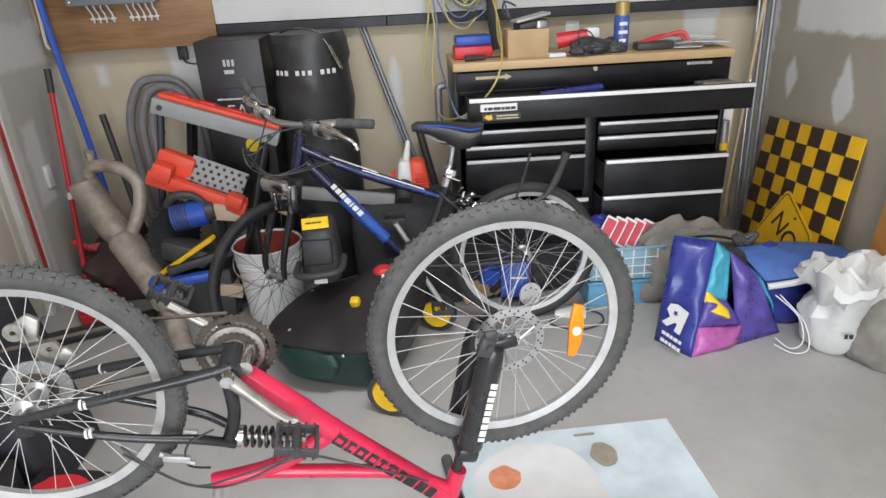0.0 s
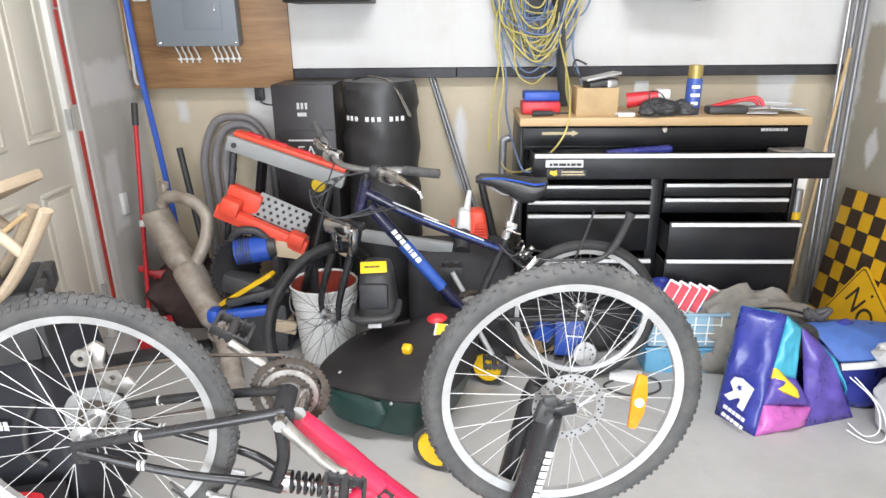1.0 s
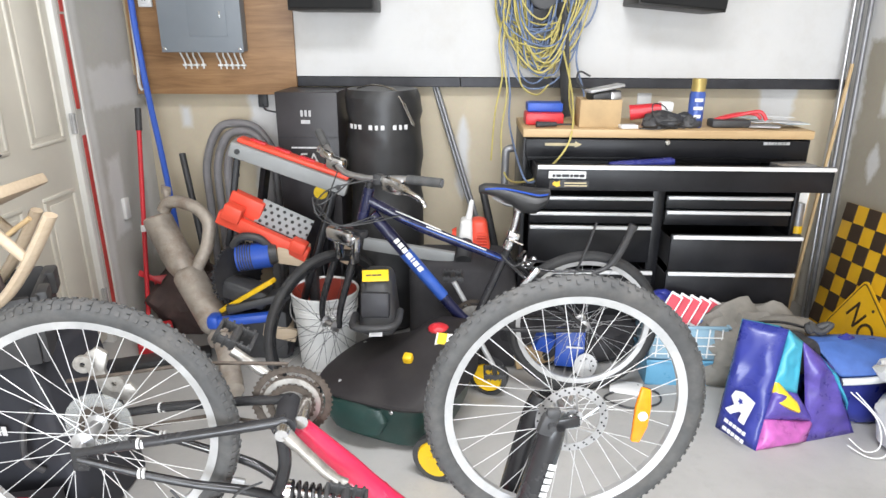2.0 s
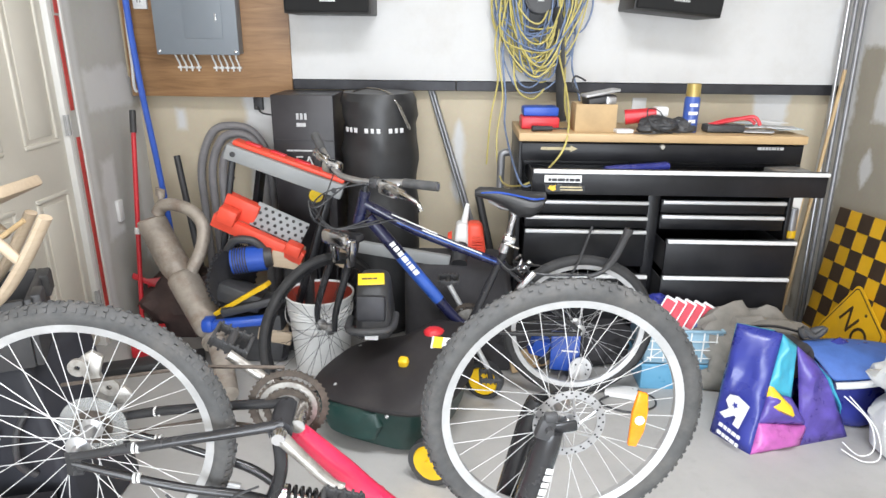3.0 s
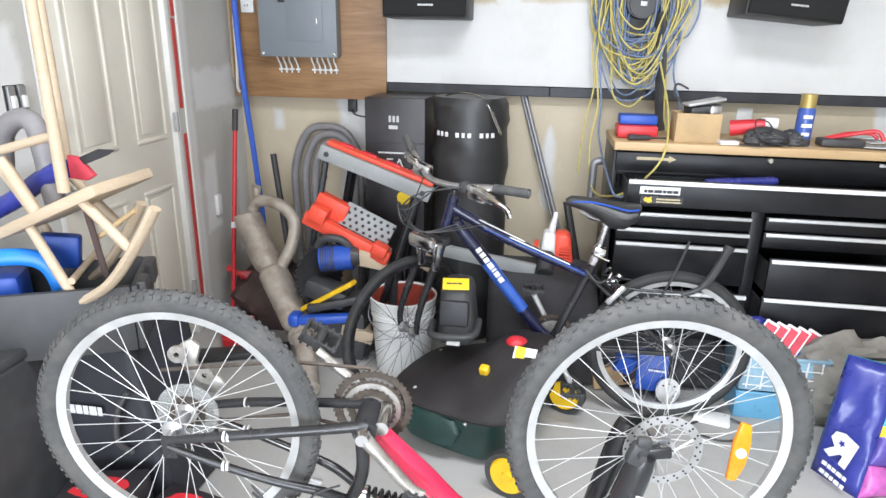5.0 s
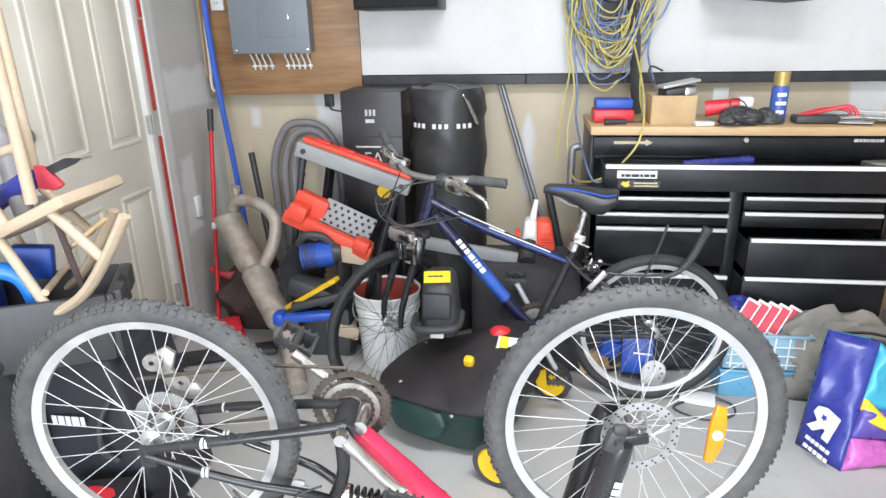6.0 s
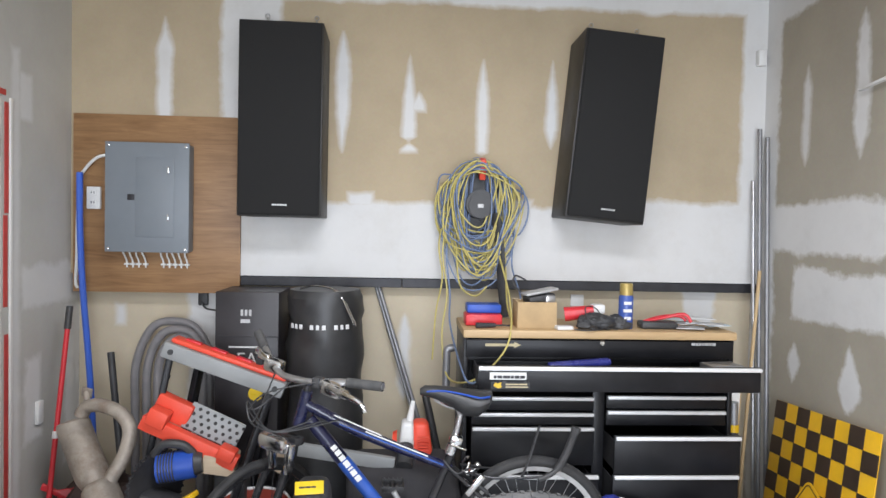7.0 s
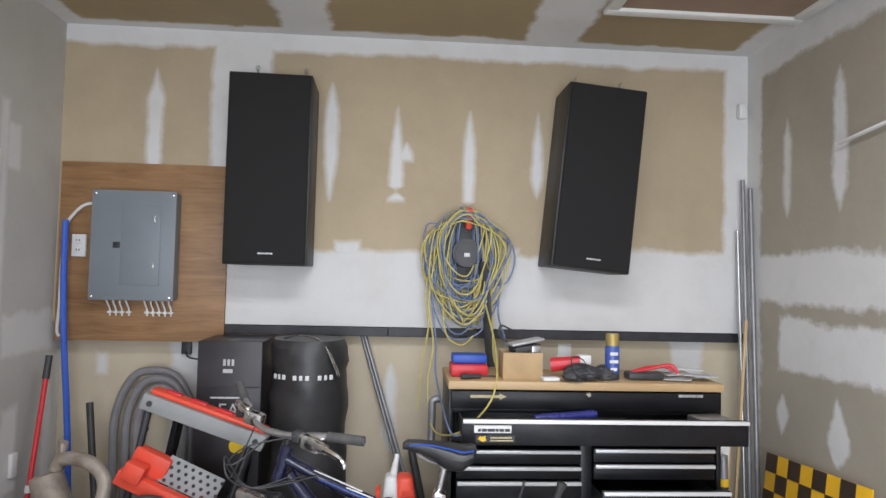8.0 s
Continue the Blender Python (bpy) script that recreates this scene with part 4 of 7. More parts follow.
# rear brake with its arms, cable guides and rack struts
for s in (-1, 1):
    bm = B(); box(bm, bp(2.02, 0.555, s * 0.062), (0.026, 0.022, 0.10), 0.008, (0, 40, 0)); rod(bm, bp(1.985, 0.60, s * 0.06), bp(2.0, 0.63, s * 0.03), 0.006, seg=8); part("brake_arm", bm, "chrome", sb)
    bm = B(); box(bm, bp(2.055, 0.53, s * 0.045), (0.05, 0.014, 0.016), 0.005, (0, 38, 0)); part("brake_pad", bm, "black_plastic", sb)
    tube_part("rack_strut", [bp(1.97, 0.60, s * 0.035), bp(2.10, 0.575, s * 0.05), bp(2.30, 0.575, s * 0.05)], 0.0055, "black_gloss", sb, 8)
bm = B(); box(bm, bp(1.948, 0.715, -0.012), (0.05, 0.05, 0.035), 0.010, (0, 15, 0)); rod(bm, bp(1.93, 0.70, -0.03), bp(1.985, 0.685, -0.05), 0.006, seg=8); part("seat_bolt", bm, "chrome", sb)
bm = B(); box(bm, bp(1.972, 0.825), (0.05, 0.045, 0.03), 0.010, (0, 15, 0)); part("saddle_clamp", bm, "steel", sb)
bm = B(); sweep(bm, smooth_path([bp(1.90, 0.64, -0.03), bp(1.95, 0.60, -0.06), bp(2.0, 0.62, -0.06), bp(2.03, 0.59, -0.05)], 6), 0.003, 6); part("brake_cable", bm, "black_plastic", sb)
# saddle
bm = B()
vs = []
for i, (x, w, t_) in enumerate(((1.805, 0.014, 0.022), (1.825, 0.024, 0.036), (1.87, 0.031, 0.046), (1.93, 0.045, 0.070), (1.98, 0.068, 0.092), (2.03, 0.080, 0.088), (2.07, 0.070, 0.056), (2.085, 0.038, 0.024))):
    ztop = 0.912 + 0.012 * math.cos((x - 1.82) * 11) - (0.012 if i == 0 else 0)
    row = []
    for k in range(14):
        a = 2 * math.pi * k / 14
        row.append(bm.verts.new(bp(x, ztop - t_ / 2 + t_ / 2 * math.sin(a) * (1 if math.sin(a) > 0 else 1.3), w * math.cos(a))))
    vs.append(row)
for a, b_ in zip(vs, vs[1:]):
    for k in range(14):
        bm.faces.new((a[k], a[(k + 1) % 14], b_[(k + 1) % 14], b_[k]))
bm.faces.new(vs[0][::-1]); bm.faces.new(vs[-1])
sad = part("saddle", bm, "black_vinyl", sb, "black padded saddle with blue piping")
bm = B(); sweep(bm, smooth_path([bp(1.83, 0.905, -0.022), bp(1.90, 0.908, -0.031), bp(1.97, 0.90, -0.05), bp(2.03, 0.893, -0.075), bp(2.07, 0.893, -0.06)], 6), 0.004, 6); part("piping", bm, "blue_plastic", sad)
bm = B()
for s in (-1, 1):
    sweep(bm, smooth_path([bp(1.86, 0.868, s * 0.012), bp(1.92, 0.842, s * 0.022), bp(2.0, 0.838, s * 0.022), bp(2.04, 0.855, s * 0.03)], 5), 0.0035, 6)
part("saddle_rail", bm, "steel", sad)
# bars
ST = bp(1.385, 0.935)
bm = B(); rod(bm, bp(1.372, 0.88), bp(1.38, 0.935), 0.0145); rod(bm, ST, Vector((1.335, -1.005, 0.955)), 0.015); part("stem", bm, "black_gloss", sb)
hb = [Vector((1.15, -0.775, 1.075)), Vector((1.185, -0.83, 1.035)), Vector((1.26, -0.93, 0.965)), Vector((1.335, -1.005, 0.955)), Vector((1.42, -1.05, 0.955)), Vector((1.52, -1.10, 0.968)), Vector((1.67, -1.165, 0.968))]
tube_part("handlebar", hb, 0.0125, "steel", sb, 14)
bm = B(); rod(bm, Vector((1.54, -1.108, 0.968)), Vector((1.668, -1.164, 0.968)), 0.0175, seg=16); part("grip", bm, "rubber", sb)
bm = B(); rod(bm, Vector((1.14, -0.76, 1.088)), Vector((1.182, -0.825, 1.037)), 0.0175, seg=16); part("grip", bm, "rubber", sb)
for c0, d in ((Vector((1.47, -1.08, 0.96)), Vector((0.12, -0.06, 0))), (Vector((1.22, -0.875, 1.0)), Vector((-0.06, 0.09, 0.08)))):
    bm = B(); box(bm, c0 + Vector((0.015, -0.018, -0.018)), (0.085, 0.045, 0.058), 0.016, (0, 12, -24)); box(bm, c0 + d * 0.45 + Vector((0, -0.04, -0.02)), (0.06, 0.026, 0.034), 0.01, (0, 14, -30)); rod(bm, c0 + Vector((0, -0.02, -0.005)), c0 + d * 0.5 + Vector((0.01, -0.05, -0.02)), 0.011)
    sweep(bm, smooth_path([c0 + Vector((0.0, -0.03, -0.005)), c0 + d * 0.5 + Vector((0, -0.055, -0.02)), c0 + d + Vector((0, -0.05, -0.045)), c0 + d * 1.15 + Vector((0, -0.05, -0.075))], 5), 0.0105, 8)
    part("brake_lever", bm, "chrome", sb)
    bm = B(); box(bm, c0 + Vector((-0.045, 0.03, -0.005)), (0.035, 0.04, 0.04), 0.008, (0, 0, -24)); part("gear_shifter", bm, "black_plastic", sb)
bm = B()
for k in range(3):
    sweep(bm, smooth_path([Vector((1.44 - k * 0.1, -1.06 + k * 0.09, 0.96)), Vector((1.25 - k * 0.02, -1.12, 0.93 - 0.05 * k)), Vector((1.18, -1.08, 0.83 + 0.03 * k)), Vector((1.26, -1.02, 0.76)), bp(1.40 + 0.05 * k, 0.80, -0.03)], 7), 0.003, 6)
part("brake_cable", bm, "black_plastic", sb)
bm = B()
for s in (-1, 1):
    box(bm, bp(1.285, 0.67) + Vector((s * 0.04, -s * 0.035 - 0.03, 0)), (0.03, 0.035, 0.12), 0.010, (0, s * 8, -40))
box(bm, bp(1.265, 0.725, -0.05), (0.13, 0.045, 0.06), 0.018, (0, 6, -30))
part("front_brake", bm, "chrome", sb)
chainring(sb, bp(1.795, 0.32, 0.05), (0.085, 0.065))
tube_part("crank_arm", [bp(1.795, 0.32, -0.06), bp(1.85, 0.22, -0.075), bp(1.88, 0.165, -0.08)], 0.011, "alloy", sb)
pedal(sb, bp(1.885, 0.16, -0.13), 0)
tube_part("crank_arm", [bp(1.795, 0.32, 0.07), bp(1.74, 0.42, 0.08), bp(1.71, 0.475, 0.085)], 0.011, "alloy", sb)
pedal(sb, bp(1.705, 0.48, 0.135), 0)
bm = B(); sweep(bm, smooth_path([bp(2.20, 0.55, -0.03), bp(2.225, 0.62, -0.04), bp(2.245, 0.68, -0.04), bp(2.272, 0.775, -0.04)], 6), 0.005, 8)
part("rear_fender_stay", bm, "black_plastic", sb)
bm = B(); sweep(bm, smooth_path([bp(2.27, 0.565, -0.05), bp(2.33, 0.59, -0.045), bp(2.375, 0.65, -0.04), bp(2.42, 0.765, -0.04)], 6), [0.010] * 8 + [0.015] * 9 + [0.019] * 2, 10); part("tyre_pump", bm, "black_plastic", sb)

# ---- more materials ----
surface("hose_grey", (0.235, 0.225, 0.23), 0.5, vary=0.15, scale=12)
surface("rusty_steel", (0.42, 0.37, 0.315), 0.55, metal=0.3, vary=0.3, scale=9, dirty=0.8, dirt=(0.16, 0.085, 0.045), relief=0.35)
surface("grey_bench", (0.30, 0.31, 0.31), 0.5, vary=0.08, scale=9)
surface("carton_black", (0.030, 0.027, 0.030), 0.4, vary=0.3, scale=5)
surface("print_white", (0.72, 0.72, 0.72), 0.5, vary=0.05)
surface("bucket_red", (0.35, 0.05, 0.03), 0.6, vary=0.2, scale=15)
surface("cardboard", (0.46, 0.32, 0.17), 0.8, vary=0.12, scale=14)
surface("cord_yellow", (0.58, 0.49, 0.16), 0.5, vary=0.15, scale=30)
surface("cord_blue", (0.16, 0.22, 0.36), 0.5, vary=0.2, scale=30)
surface("sign_yellow", (0.82, 0.46, 0.015), 0.45, vary=0.08, scale=8, dirty=0.15)
surface("sign_black", (0.05, 0.032, 0.022), 0.5, vary=0.2, scale=20)
surface("bag_navy", (0.035, 0.045, 0.26), 0.28, vary=0.15, scale=10, relief=0.05)
surface("bag_teal", (0.05, 0.36, 0.50), 0.3, vary=0.15, scale=10, relief=0.05)
surface("bag_pink", (0.50, 0.12, 0.40), 0.3, vary=0.3, scale=18, relief=0.05)
surface("bag_yellow", (0.85, 0.58, 0.03), 0.3, vary=0.1, scale=18, relief=0.05)
surface("bag_violet", (0.10, 0.07, 0.33), 0.3, vary=0.35, scale=18, relief=0.05)
surface("tarp_blue", (0.06, 0.14, 0.42), 0.55, vary=0.2, scale=14)
surface("sack_white", (0.68, 0.69, 0.68), 0.45, vary=0.12, scale=9, dirty=0.2, dirt=(0.4, 0.4, 0.38))
surface("bin_blue", (0.12, 0.33, 0.50), 0.3, vary=0.08, scale=9)
surface("bin_clear", (0.34, 0.52, 0.64), 0.25, vary=0.08, scale=9, alpha=0.75)
surface("canvas_grey", (0.24, 0.225, 0.20), 0.85, vary=0.2, scale=15, fine=500, relief=0.4)
surface("card_red", (0.60, 0.05, 0.08), 0.4, vary=0.15, scale=20)
surface("can_blue", (0.05, 0.10, 0.36), 0.3, vary=0.15, scale=30)
surface("gold_cap", (0.42, 0.31, 0.10), 0.4, metal=0.4, vary=0.15)
surface("poster_paper", (0.62, 0.72, 0.76), 0.35, vary=0.2, scale=5, relief=0.02)
surface("print_orange", (0.72, 0.28, 0.16), 0.4, vary=0.2, scale=20)
surface("print_khaki", (0.34, 0.30, 0.24), 0.4, vary=0.2, scale=20)
surface("orange_board", (0.55, 0.24, 0.06), 0.6, vary=0.15, scale=6)
surface("charcoal_cloth", (0.040, 0.038, 0.041), 0.85, vary=0.35, scale=9, fine=120, relief=0.6)
surface("brown_cloth", (0.075, 0.05, 0.045), 0.85, vary=0.35, scale=9, fine=120, relief=0.6)
surface("hatch_board", (0.30, 0.20, 0.14), 0.7, vary=0.1)
wood("board_pine", (0.50, 0.34, 0.17), (0.68, 0.50, 0.28), 1.5, "z", 0.6)


def single(name, bm, material, label, category, group="", kind="", smooth=True):
    return tagged(part(name, bm, material, smooth=smooth), label, category, group, kind)


def lump(bm, c, s, seed=0, rough=0.25, sub=4, flat=0.0, rot=0):
    """Soft heap: a ball pushed about by noise, its underside flat."""
    b2 = B()
    bmesh.ops.create_icosphere(b2, subdivisions=sub, radius=1.0)
    for v in b2.verts:
        n = noise.noise(v.co * 1.7 + Vector((seed * 3.1, seed, 0))) + 0.5 * noise.noise(v.co * 4.3 + Vector((seed, 7, seed)))
        v.co *= 1 + rough * (n + 0.35 * noise.noise(v.co * 8.1 + Vector((0, seed, 2))))
        if v.co.z < -0.55:
            v.co.z = -0.55
    m4 = Matrix.Translation((c[0], c[1], c[2] + 0.55 * s[2])) @ Matrix.Rotation(radians(rot), 4, "Z") @ Matrix.Diagonal((*s, 1))
    return merge(bm, b2, m4)


def taper_box(bm, c0, s0, c1, s1, bev=0.03):
    b2 = B()
    lo = [b2.verts.new((c0[0] + sx * s0[0] / 2, c0[1] + sy * s0[1] / 2, c0[2])) for sx, sy in ((-1, -1), (1, -1), (1, 1), (-1, 1))]
    hi = [b2.verts.new((c1[0] + sx * s1[0] / 2, c1[1] + sy * s1[1] / 2, c1[2])) for sx, sy in ((-1, -1), (1, -1), (1, 1), (-1, 1))]
    b2.faces.new(lo[::-1]); b2.faces.new(hi)
    for k in range(4):
        b2.faces.new((lo[k], lo[(k + 1) % 4], hi[(k + 1) % 4], hi[k]))
    if bev:
        bmesh.ops.bevel(b2, geom=list(b2.edges), offset=bev, segments=3, affect="EDGES", profile=0.5)
    return merge(bm, b2)

# ---- ceiling hatch ----
hatch = thing("attic_hatch", "attic hatch with white moulded trim in the ceiling", "hatch")
bm = B(); box(bm, (3.18, -0.95, CZ - 0.006), (0.84, 0.80, 0.010)); part("hatch_panel", bm, "hatch_board", hatch)
for c, s in (((3.18, -0.535, CZ - 0.014), (0.96, 0.06, 0.026)), ((3.18, -1.38, CZ - 0.014), (0.96, 0.06, 0.026)), ((2.73, -0.957, CZ - 0.014), (0.06, 0.784, 0.026)), ((3.63, -0.957, CZ - 0.014), (0.06, 0.784, 0.026))):
    bm = B(); box(bm, c, s, 0.008); part("trim", bm, "white_paint", hatch)
bm = B(); box(bm, (3.655, -0.02, 2.50), (0.045, 0.04, 0.085), 0.008)
single("wall_sensor", bm, "white_plastic", "small white sensor box in the wall corner", "sensor")
bm = B(); box(bm, (3.665, -0.95, 2.18), (0.02, 0.36, 0.012), 0.003, (-6, 0, 0))
single("wire_moulding", bm, "white_plastic", "thin white strip fixed on the drywall", "strip")

# ---- cords on a wall reel ----
reel = thing("cord_reel", "black wall reel hung with tangled yellow and blue cords", "cord reel")
bm = B(); rod(bm, (2.12, -0.005, 1.665), (2.12, -0.03, 1.665), 0.18, seg=36); part("back_plate", bm, "black_plastic", reel)
bm = B(); rod(bm, (2.12, -0.03, 1.665), (2.12, -0.13, 1.665), 0.075, seg=30); rod(bm, (2.12, -0.13, 1.655), (2.12, -0.145, 1.655), 0.062, seg=30); part("drum", bm, "black_plastic", reel)
bm = B(); box(bm, (2.13, -0.10, 1.85), (0.035, 0.06, 0.11), 0.01, (20, 0, 0)); part("hook", bm, "orange_plastic", reel)
bm = B(); box(bm, (2.12, -0.148, 1.655), (0.03, 0.004, 0.02), 0.001); part("badge", bm, "alloy", reel)
rnd = random.Random(7)
for k in range(54):
    mat_c = "cord_yellow" if k % 2 else "cord_blue"
    cx = 2.12 + rnd.uniform(-0.02, 0.02)
    w = rnd.uniform(0.06, 0.205)
    top = 1.80 + 0.10 * math.sqrt(max(0, 1 - (w / 0.23) ** 2)) + rnd.uniform(-0.03, 0.02)
    low = rnd.choice((1.52, 1.47, 1.42, 1.37, 1.33, 1.30)) + rnd.uniform(-0.03, 0.03)
    if w > 0.15:
        low -= 0.02
    yo = -0.05 - rnd.uniform(0, 0.11)
    mid = (top + low) / 2
    j = lambda s=0.025: rnd.uniform(-s, s)
    pts = [(cx + j(), yo, top), (cx + w * 0.72, yo + j(), top - 0.05), (cx + w + j(), yo + j(), mid + 0.08 + j(0.05)), (cx + w * 0.85 + j(), yo + j(), mid - 0.10 + j(0.05)),
           (cx + w * 0.3 + j(), yo + j(), low), (cx - w * 0.4 + j(), yo + j(), low + j()), (cx - w * 0.95 + j(), yo + j(), mid - 0.08 + j(0.05)), (cx - w + j(), yo + j(), mid + 0.08 + j(0.05)), (cx - w * 0.65, yo + j(), top - 0.04)]
    bm = B(); sweep(bm, smooth_path(pts, 5, True), 0.004, 6, True)
    part("cord_loop", bm, mat_c, reel)
for k, (pts, mc) in enumerate((
        ([(1.94, -0.10, 1.62), (1.91, -0.12, 1.45), (1.93, -0.13, 1.28), (1.90, -0.14, 1.1), (1.885, -0.16, 0.86)], "cord_yellow"),
        ([(1.95, -0.10, 1.60), (1.93, -0.13, 1.4), (1.955, -0.15, 1.2), (1.93, -0.20, 1.0), (1.95, -0.34, 0.82), (2.02, -0.64, 0.86), (2.12, -0.66, 0.93), (2.20, -0.65, 1.05), (2.24, -0.40, 1.2), (2.22, -0.16, 1.40)], "cord_yellow"),
        ([(1.97, -0.10, 1.60), (1.95, -0.13, 1.4), (1.97, -0.15, 1.2), (1.97, -0.20, 1.05), (2.00, -0.62, 0.90), (2.04, -0.66, 0.86), (2.09, -0.66, 0.90)], "cord_blue"),
        ([(2.27, -0.09, 1.76), (2.36, -0.08, 1.72), (2.38, -0.08, 1.62), (2.34, -0.09, 1.52), (2.28, -0.10, 1.50)], "cord_blue"),
        ([(2.0, -0.12, 1.45), (2.02, -0.14, 1.25), (2.10, -0.15, 1.19), (2.16, -0.15, 1.24)], "cord_yellow"),
        ([(2.25, -0.12, 1.5), (2.26, -0.14, 1.3), (2.245, -0.3, 1.16), (2.25, -0.45, 1.09)], "cord_yellow"),
        ([(2.30, -0.12, 1.5), (2.29, -0.14, 1.35), (2.31, -0.3, 1.2), (2.27, -0.45, 1.10)], "cord_blue"))):
    bm = B(); sweep(bm, smooth_path(pts, 7), 0.0046, 6); part("hanging_cord", bm, mc, reel)
bm = B(); sweep(bm, smooth_path([(2.20, -0.12, 1.62), (2.225, -0.13, 1.45), (2.235, -0.16, 1.25), (2.25, -0.2, 1.089)], 6), [0.03] * 10 + [0.026] * 9, 10, squash=0.5)
part("strap", bm, "black_plastic", reel, "wide black strap")

# ---- left corner ----
def leaning(name, p0, p1, r, material, label, category, extra=()):
    t_ = thing(name, label, category)
    bm = B(); rod(bm, p0, p1, r, seg=12); part("pole", bm, material, t_)
    for nm, a, b_, rr, mm in extra:
        bm = B(); rod(bm, Vector(p0).lerp(Vector(p1), a), Vector(p0).lerp(Vector(p1), b_), rr, seg=12); part(nm, bm, mm, t_)
    return t_


br = leaning("floor_scraper", (0.12, -0.24, 1.12), (0.13, -0.475, 0.045), 0.0115, "red_plastic", "red handled floor scraper leaning on the wall", "scraper", (("grip", 0.0, 0.10, 0.0155, "black_plastic"), ("collar", 0.53, 0.56, 0.016, "white_plastic")))
bm = B(); box(bm, (0.17, -0.50, 0.022), (0.16, 0.05, 0.04), 0.01, (0, 0, 20)); part("blade", bm, "black_plastic", br)
sh = thing("dust_pan", "red plastic dust pan leaning against the corner heap", "dust pan")
bm = B(); slab(bm, [(-0.11, 0.06), (0.03, -0.02), (0.12, -0.10), (0.13, -0.06), (0.06, 0.05), (-0.04, 0.05), (-0.10, 0.09)], 0.02, pose(0.18, -0.37, 0.23, 80, 0, 20), 0.006); part("pan", bm, "red_plastic", sh)
bm = B(); rod(bm, (0.14, -0.36, 0.24), (0.20, -0.33, 0.02), 0.012); part("handle", bm, "red_plastic", sh)
leaning("black_pipe", (0.25, -0.10, 0.87), (0.42, -0.28, 0.0), 0.017, "black_plastic", "black plastic pipe leaning on the wall", "pipe")
bm = B(); lump(bm, (0.36, -0.33, 0.0), (0.27, 0.20, 0.22), 3, 0.25)
single("dark_cloth", bm, "brown_cloth", "heap of dark brown cloth in the corner", "cloth")
bm = B(); box(bm, (0.30, -0.80, 0.022), (0.52, 0.10, 0.035), 0.012, (0, 0, 22)); box(bm, (0.12, -0.93, 0.03), (0.12, 0.05, 0.05), 0.01, (0, 0, 40))
single("push_broom_head", bm, "black_plastic", "black push broom head lying by the door", "broom head")
bm = B(); box(bm, (0.012, -0.30, 0.62), (0.02, 0.045, 0.11), 0.004)
single("wall_plate", bm, "white_plastic", "small white plate on the grey wall", "wall plate")
bm = B(); box(bm, (0.24, -0.62, 0.075), (0.16, 0.12, 0.05), 0.012, (8, 0, 30)); box(bm, (0.24, -0.62, 0.025), (0.18, 0.14, 0.05), 0.008, (0, 0, 30))
single("red_tool_case", bm, "red_plastic", "low red plastic case on the floor", "case")

# ribbed vacuum hose hung in loops
vh = thing("vacuum_hose", "grey ribbed vacuum hose looped against the wall", "hose")
for w, h, xo, yo in ((0.20, 1.02, 0.545, -0.02), (0.155, 0.985, 0.575, -0.06), (0.11, 0.95, 0.60, -0.10)):
    P = smooth_path([(xo - w, yo, 0.12), (xo - w - 0.005, yo, 0.55), (xo - w, yo, 0.80), (xo - w * 0.6, yo, h - 0.035), (xo, yo, h), (xo + w * 0.55, yo, h - 0.045), (xo + w * 0.95, yo, 0.80), (xo + w, yo, 0.55), (xo + w * 0.9, yo, 0.10)], 22)
    bm = B(); sweep(bm, P, [0.0215 + (0.0009 if i % 2 else -0.0004) for i in range(len(P))], 10)
    part("hose_loop", bm, "hose_grey", vh)

# exhaust silencer with its bent pipe
ex = thing("exhaust_silencer", "rusty car exhaust silencer with bent pipe standing on end", "exhaust pipe")
bm = B()
P = smooth_path([(0.235, -0.435, 0.625), (0.255, -0.45, 0.58), (0.352, -0.53, 0.453), (0.44, -0.605, 0.36)], 6)
sweep(bm, P, [0.02, 0.06, 0.078, 0.084, 0.086] + [0.087] * 10 + [0.08, 0.07, 0.05, 0.04], 22, squash=0.8)
part("can", bm, "rusty_steel", ex)
bm = B(); sweep(bm, smooth_path([(0.42, -0.585, 0.385), (0.47, -0.63, 0.33), (0.56, -0.71, 0.24), (0.625, -0.775, 0.185), (0.66, -0.82, 0.155)], 6), [0.05, 0.07, 0.078] + [0.08] * 14 + [0.074, 0.066, 0.055] + [0.05] * 5, 20, squash=0.85); part("heat_shield", bm, "rusty_steel", ex)
bm = B(); sweep(bm, smooth_path([(0.63, -0.79, 0.18), (0.69, -0.88, 0.12), (0.75, -1.0, 0.07), (0.79, -1.09, 0.046)], 6), 0.044, 14); part("outlet_pipe", bm, "rusty_steel", ex)
bm = B(); sweep(bm, smooth_path([(0.265, -0.42, 0.64), (0.286, -0.42, 0.675), (0.32, -0.43, 0.69), (0.369, -0.44, 0.692), (0.455, -0.46, 0.665), (0.512, -0.49, 0.60), (0.512, -0.54, 0.50), (0.47, -0.59, 0.40), (0.48, -0.64, 0.33)], 7), 0.031, 14); part("inlet_pipe", bm, "rusty_steel", ex)
bm = B(); rod(bm, (0.285, -0.40, 0.66), (0.265, -0.37, 0.74), 0.014); box(bm, (0.268, -0.372, 0.735), (0.05, 0.012, 0.05), 0.006, (20, 15, 0)); part("hanger", bm, "rusty_steel", ex)
bm = B(); ring_profile(bm, [(0.05, -0.012), (0.068, -0.012), (0.068, 0.012), (0.05, 0.012)], 20, Matrix.Translation((0.655, -0.815, 0.16)) @ frame_along((0.3, -0.35, -0.25))); part("flange", bm, "rusty_steel", ex)

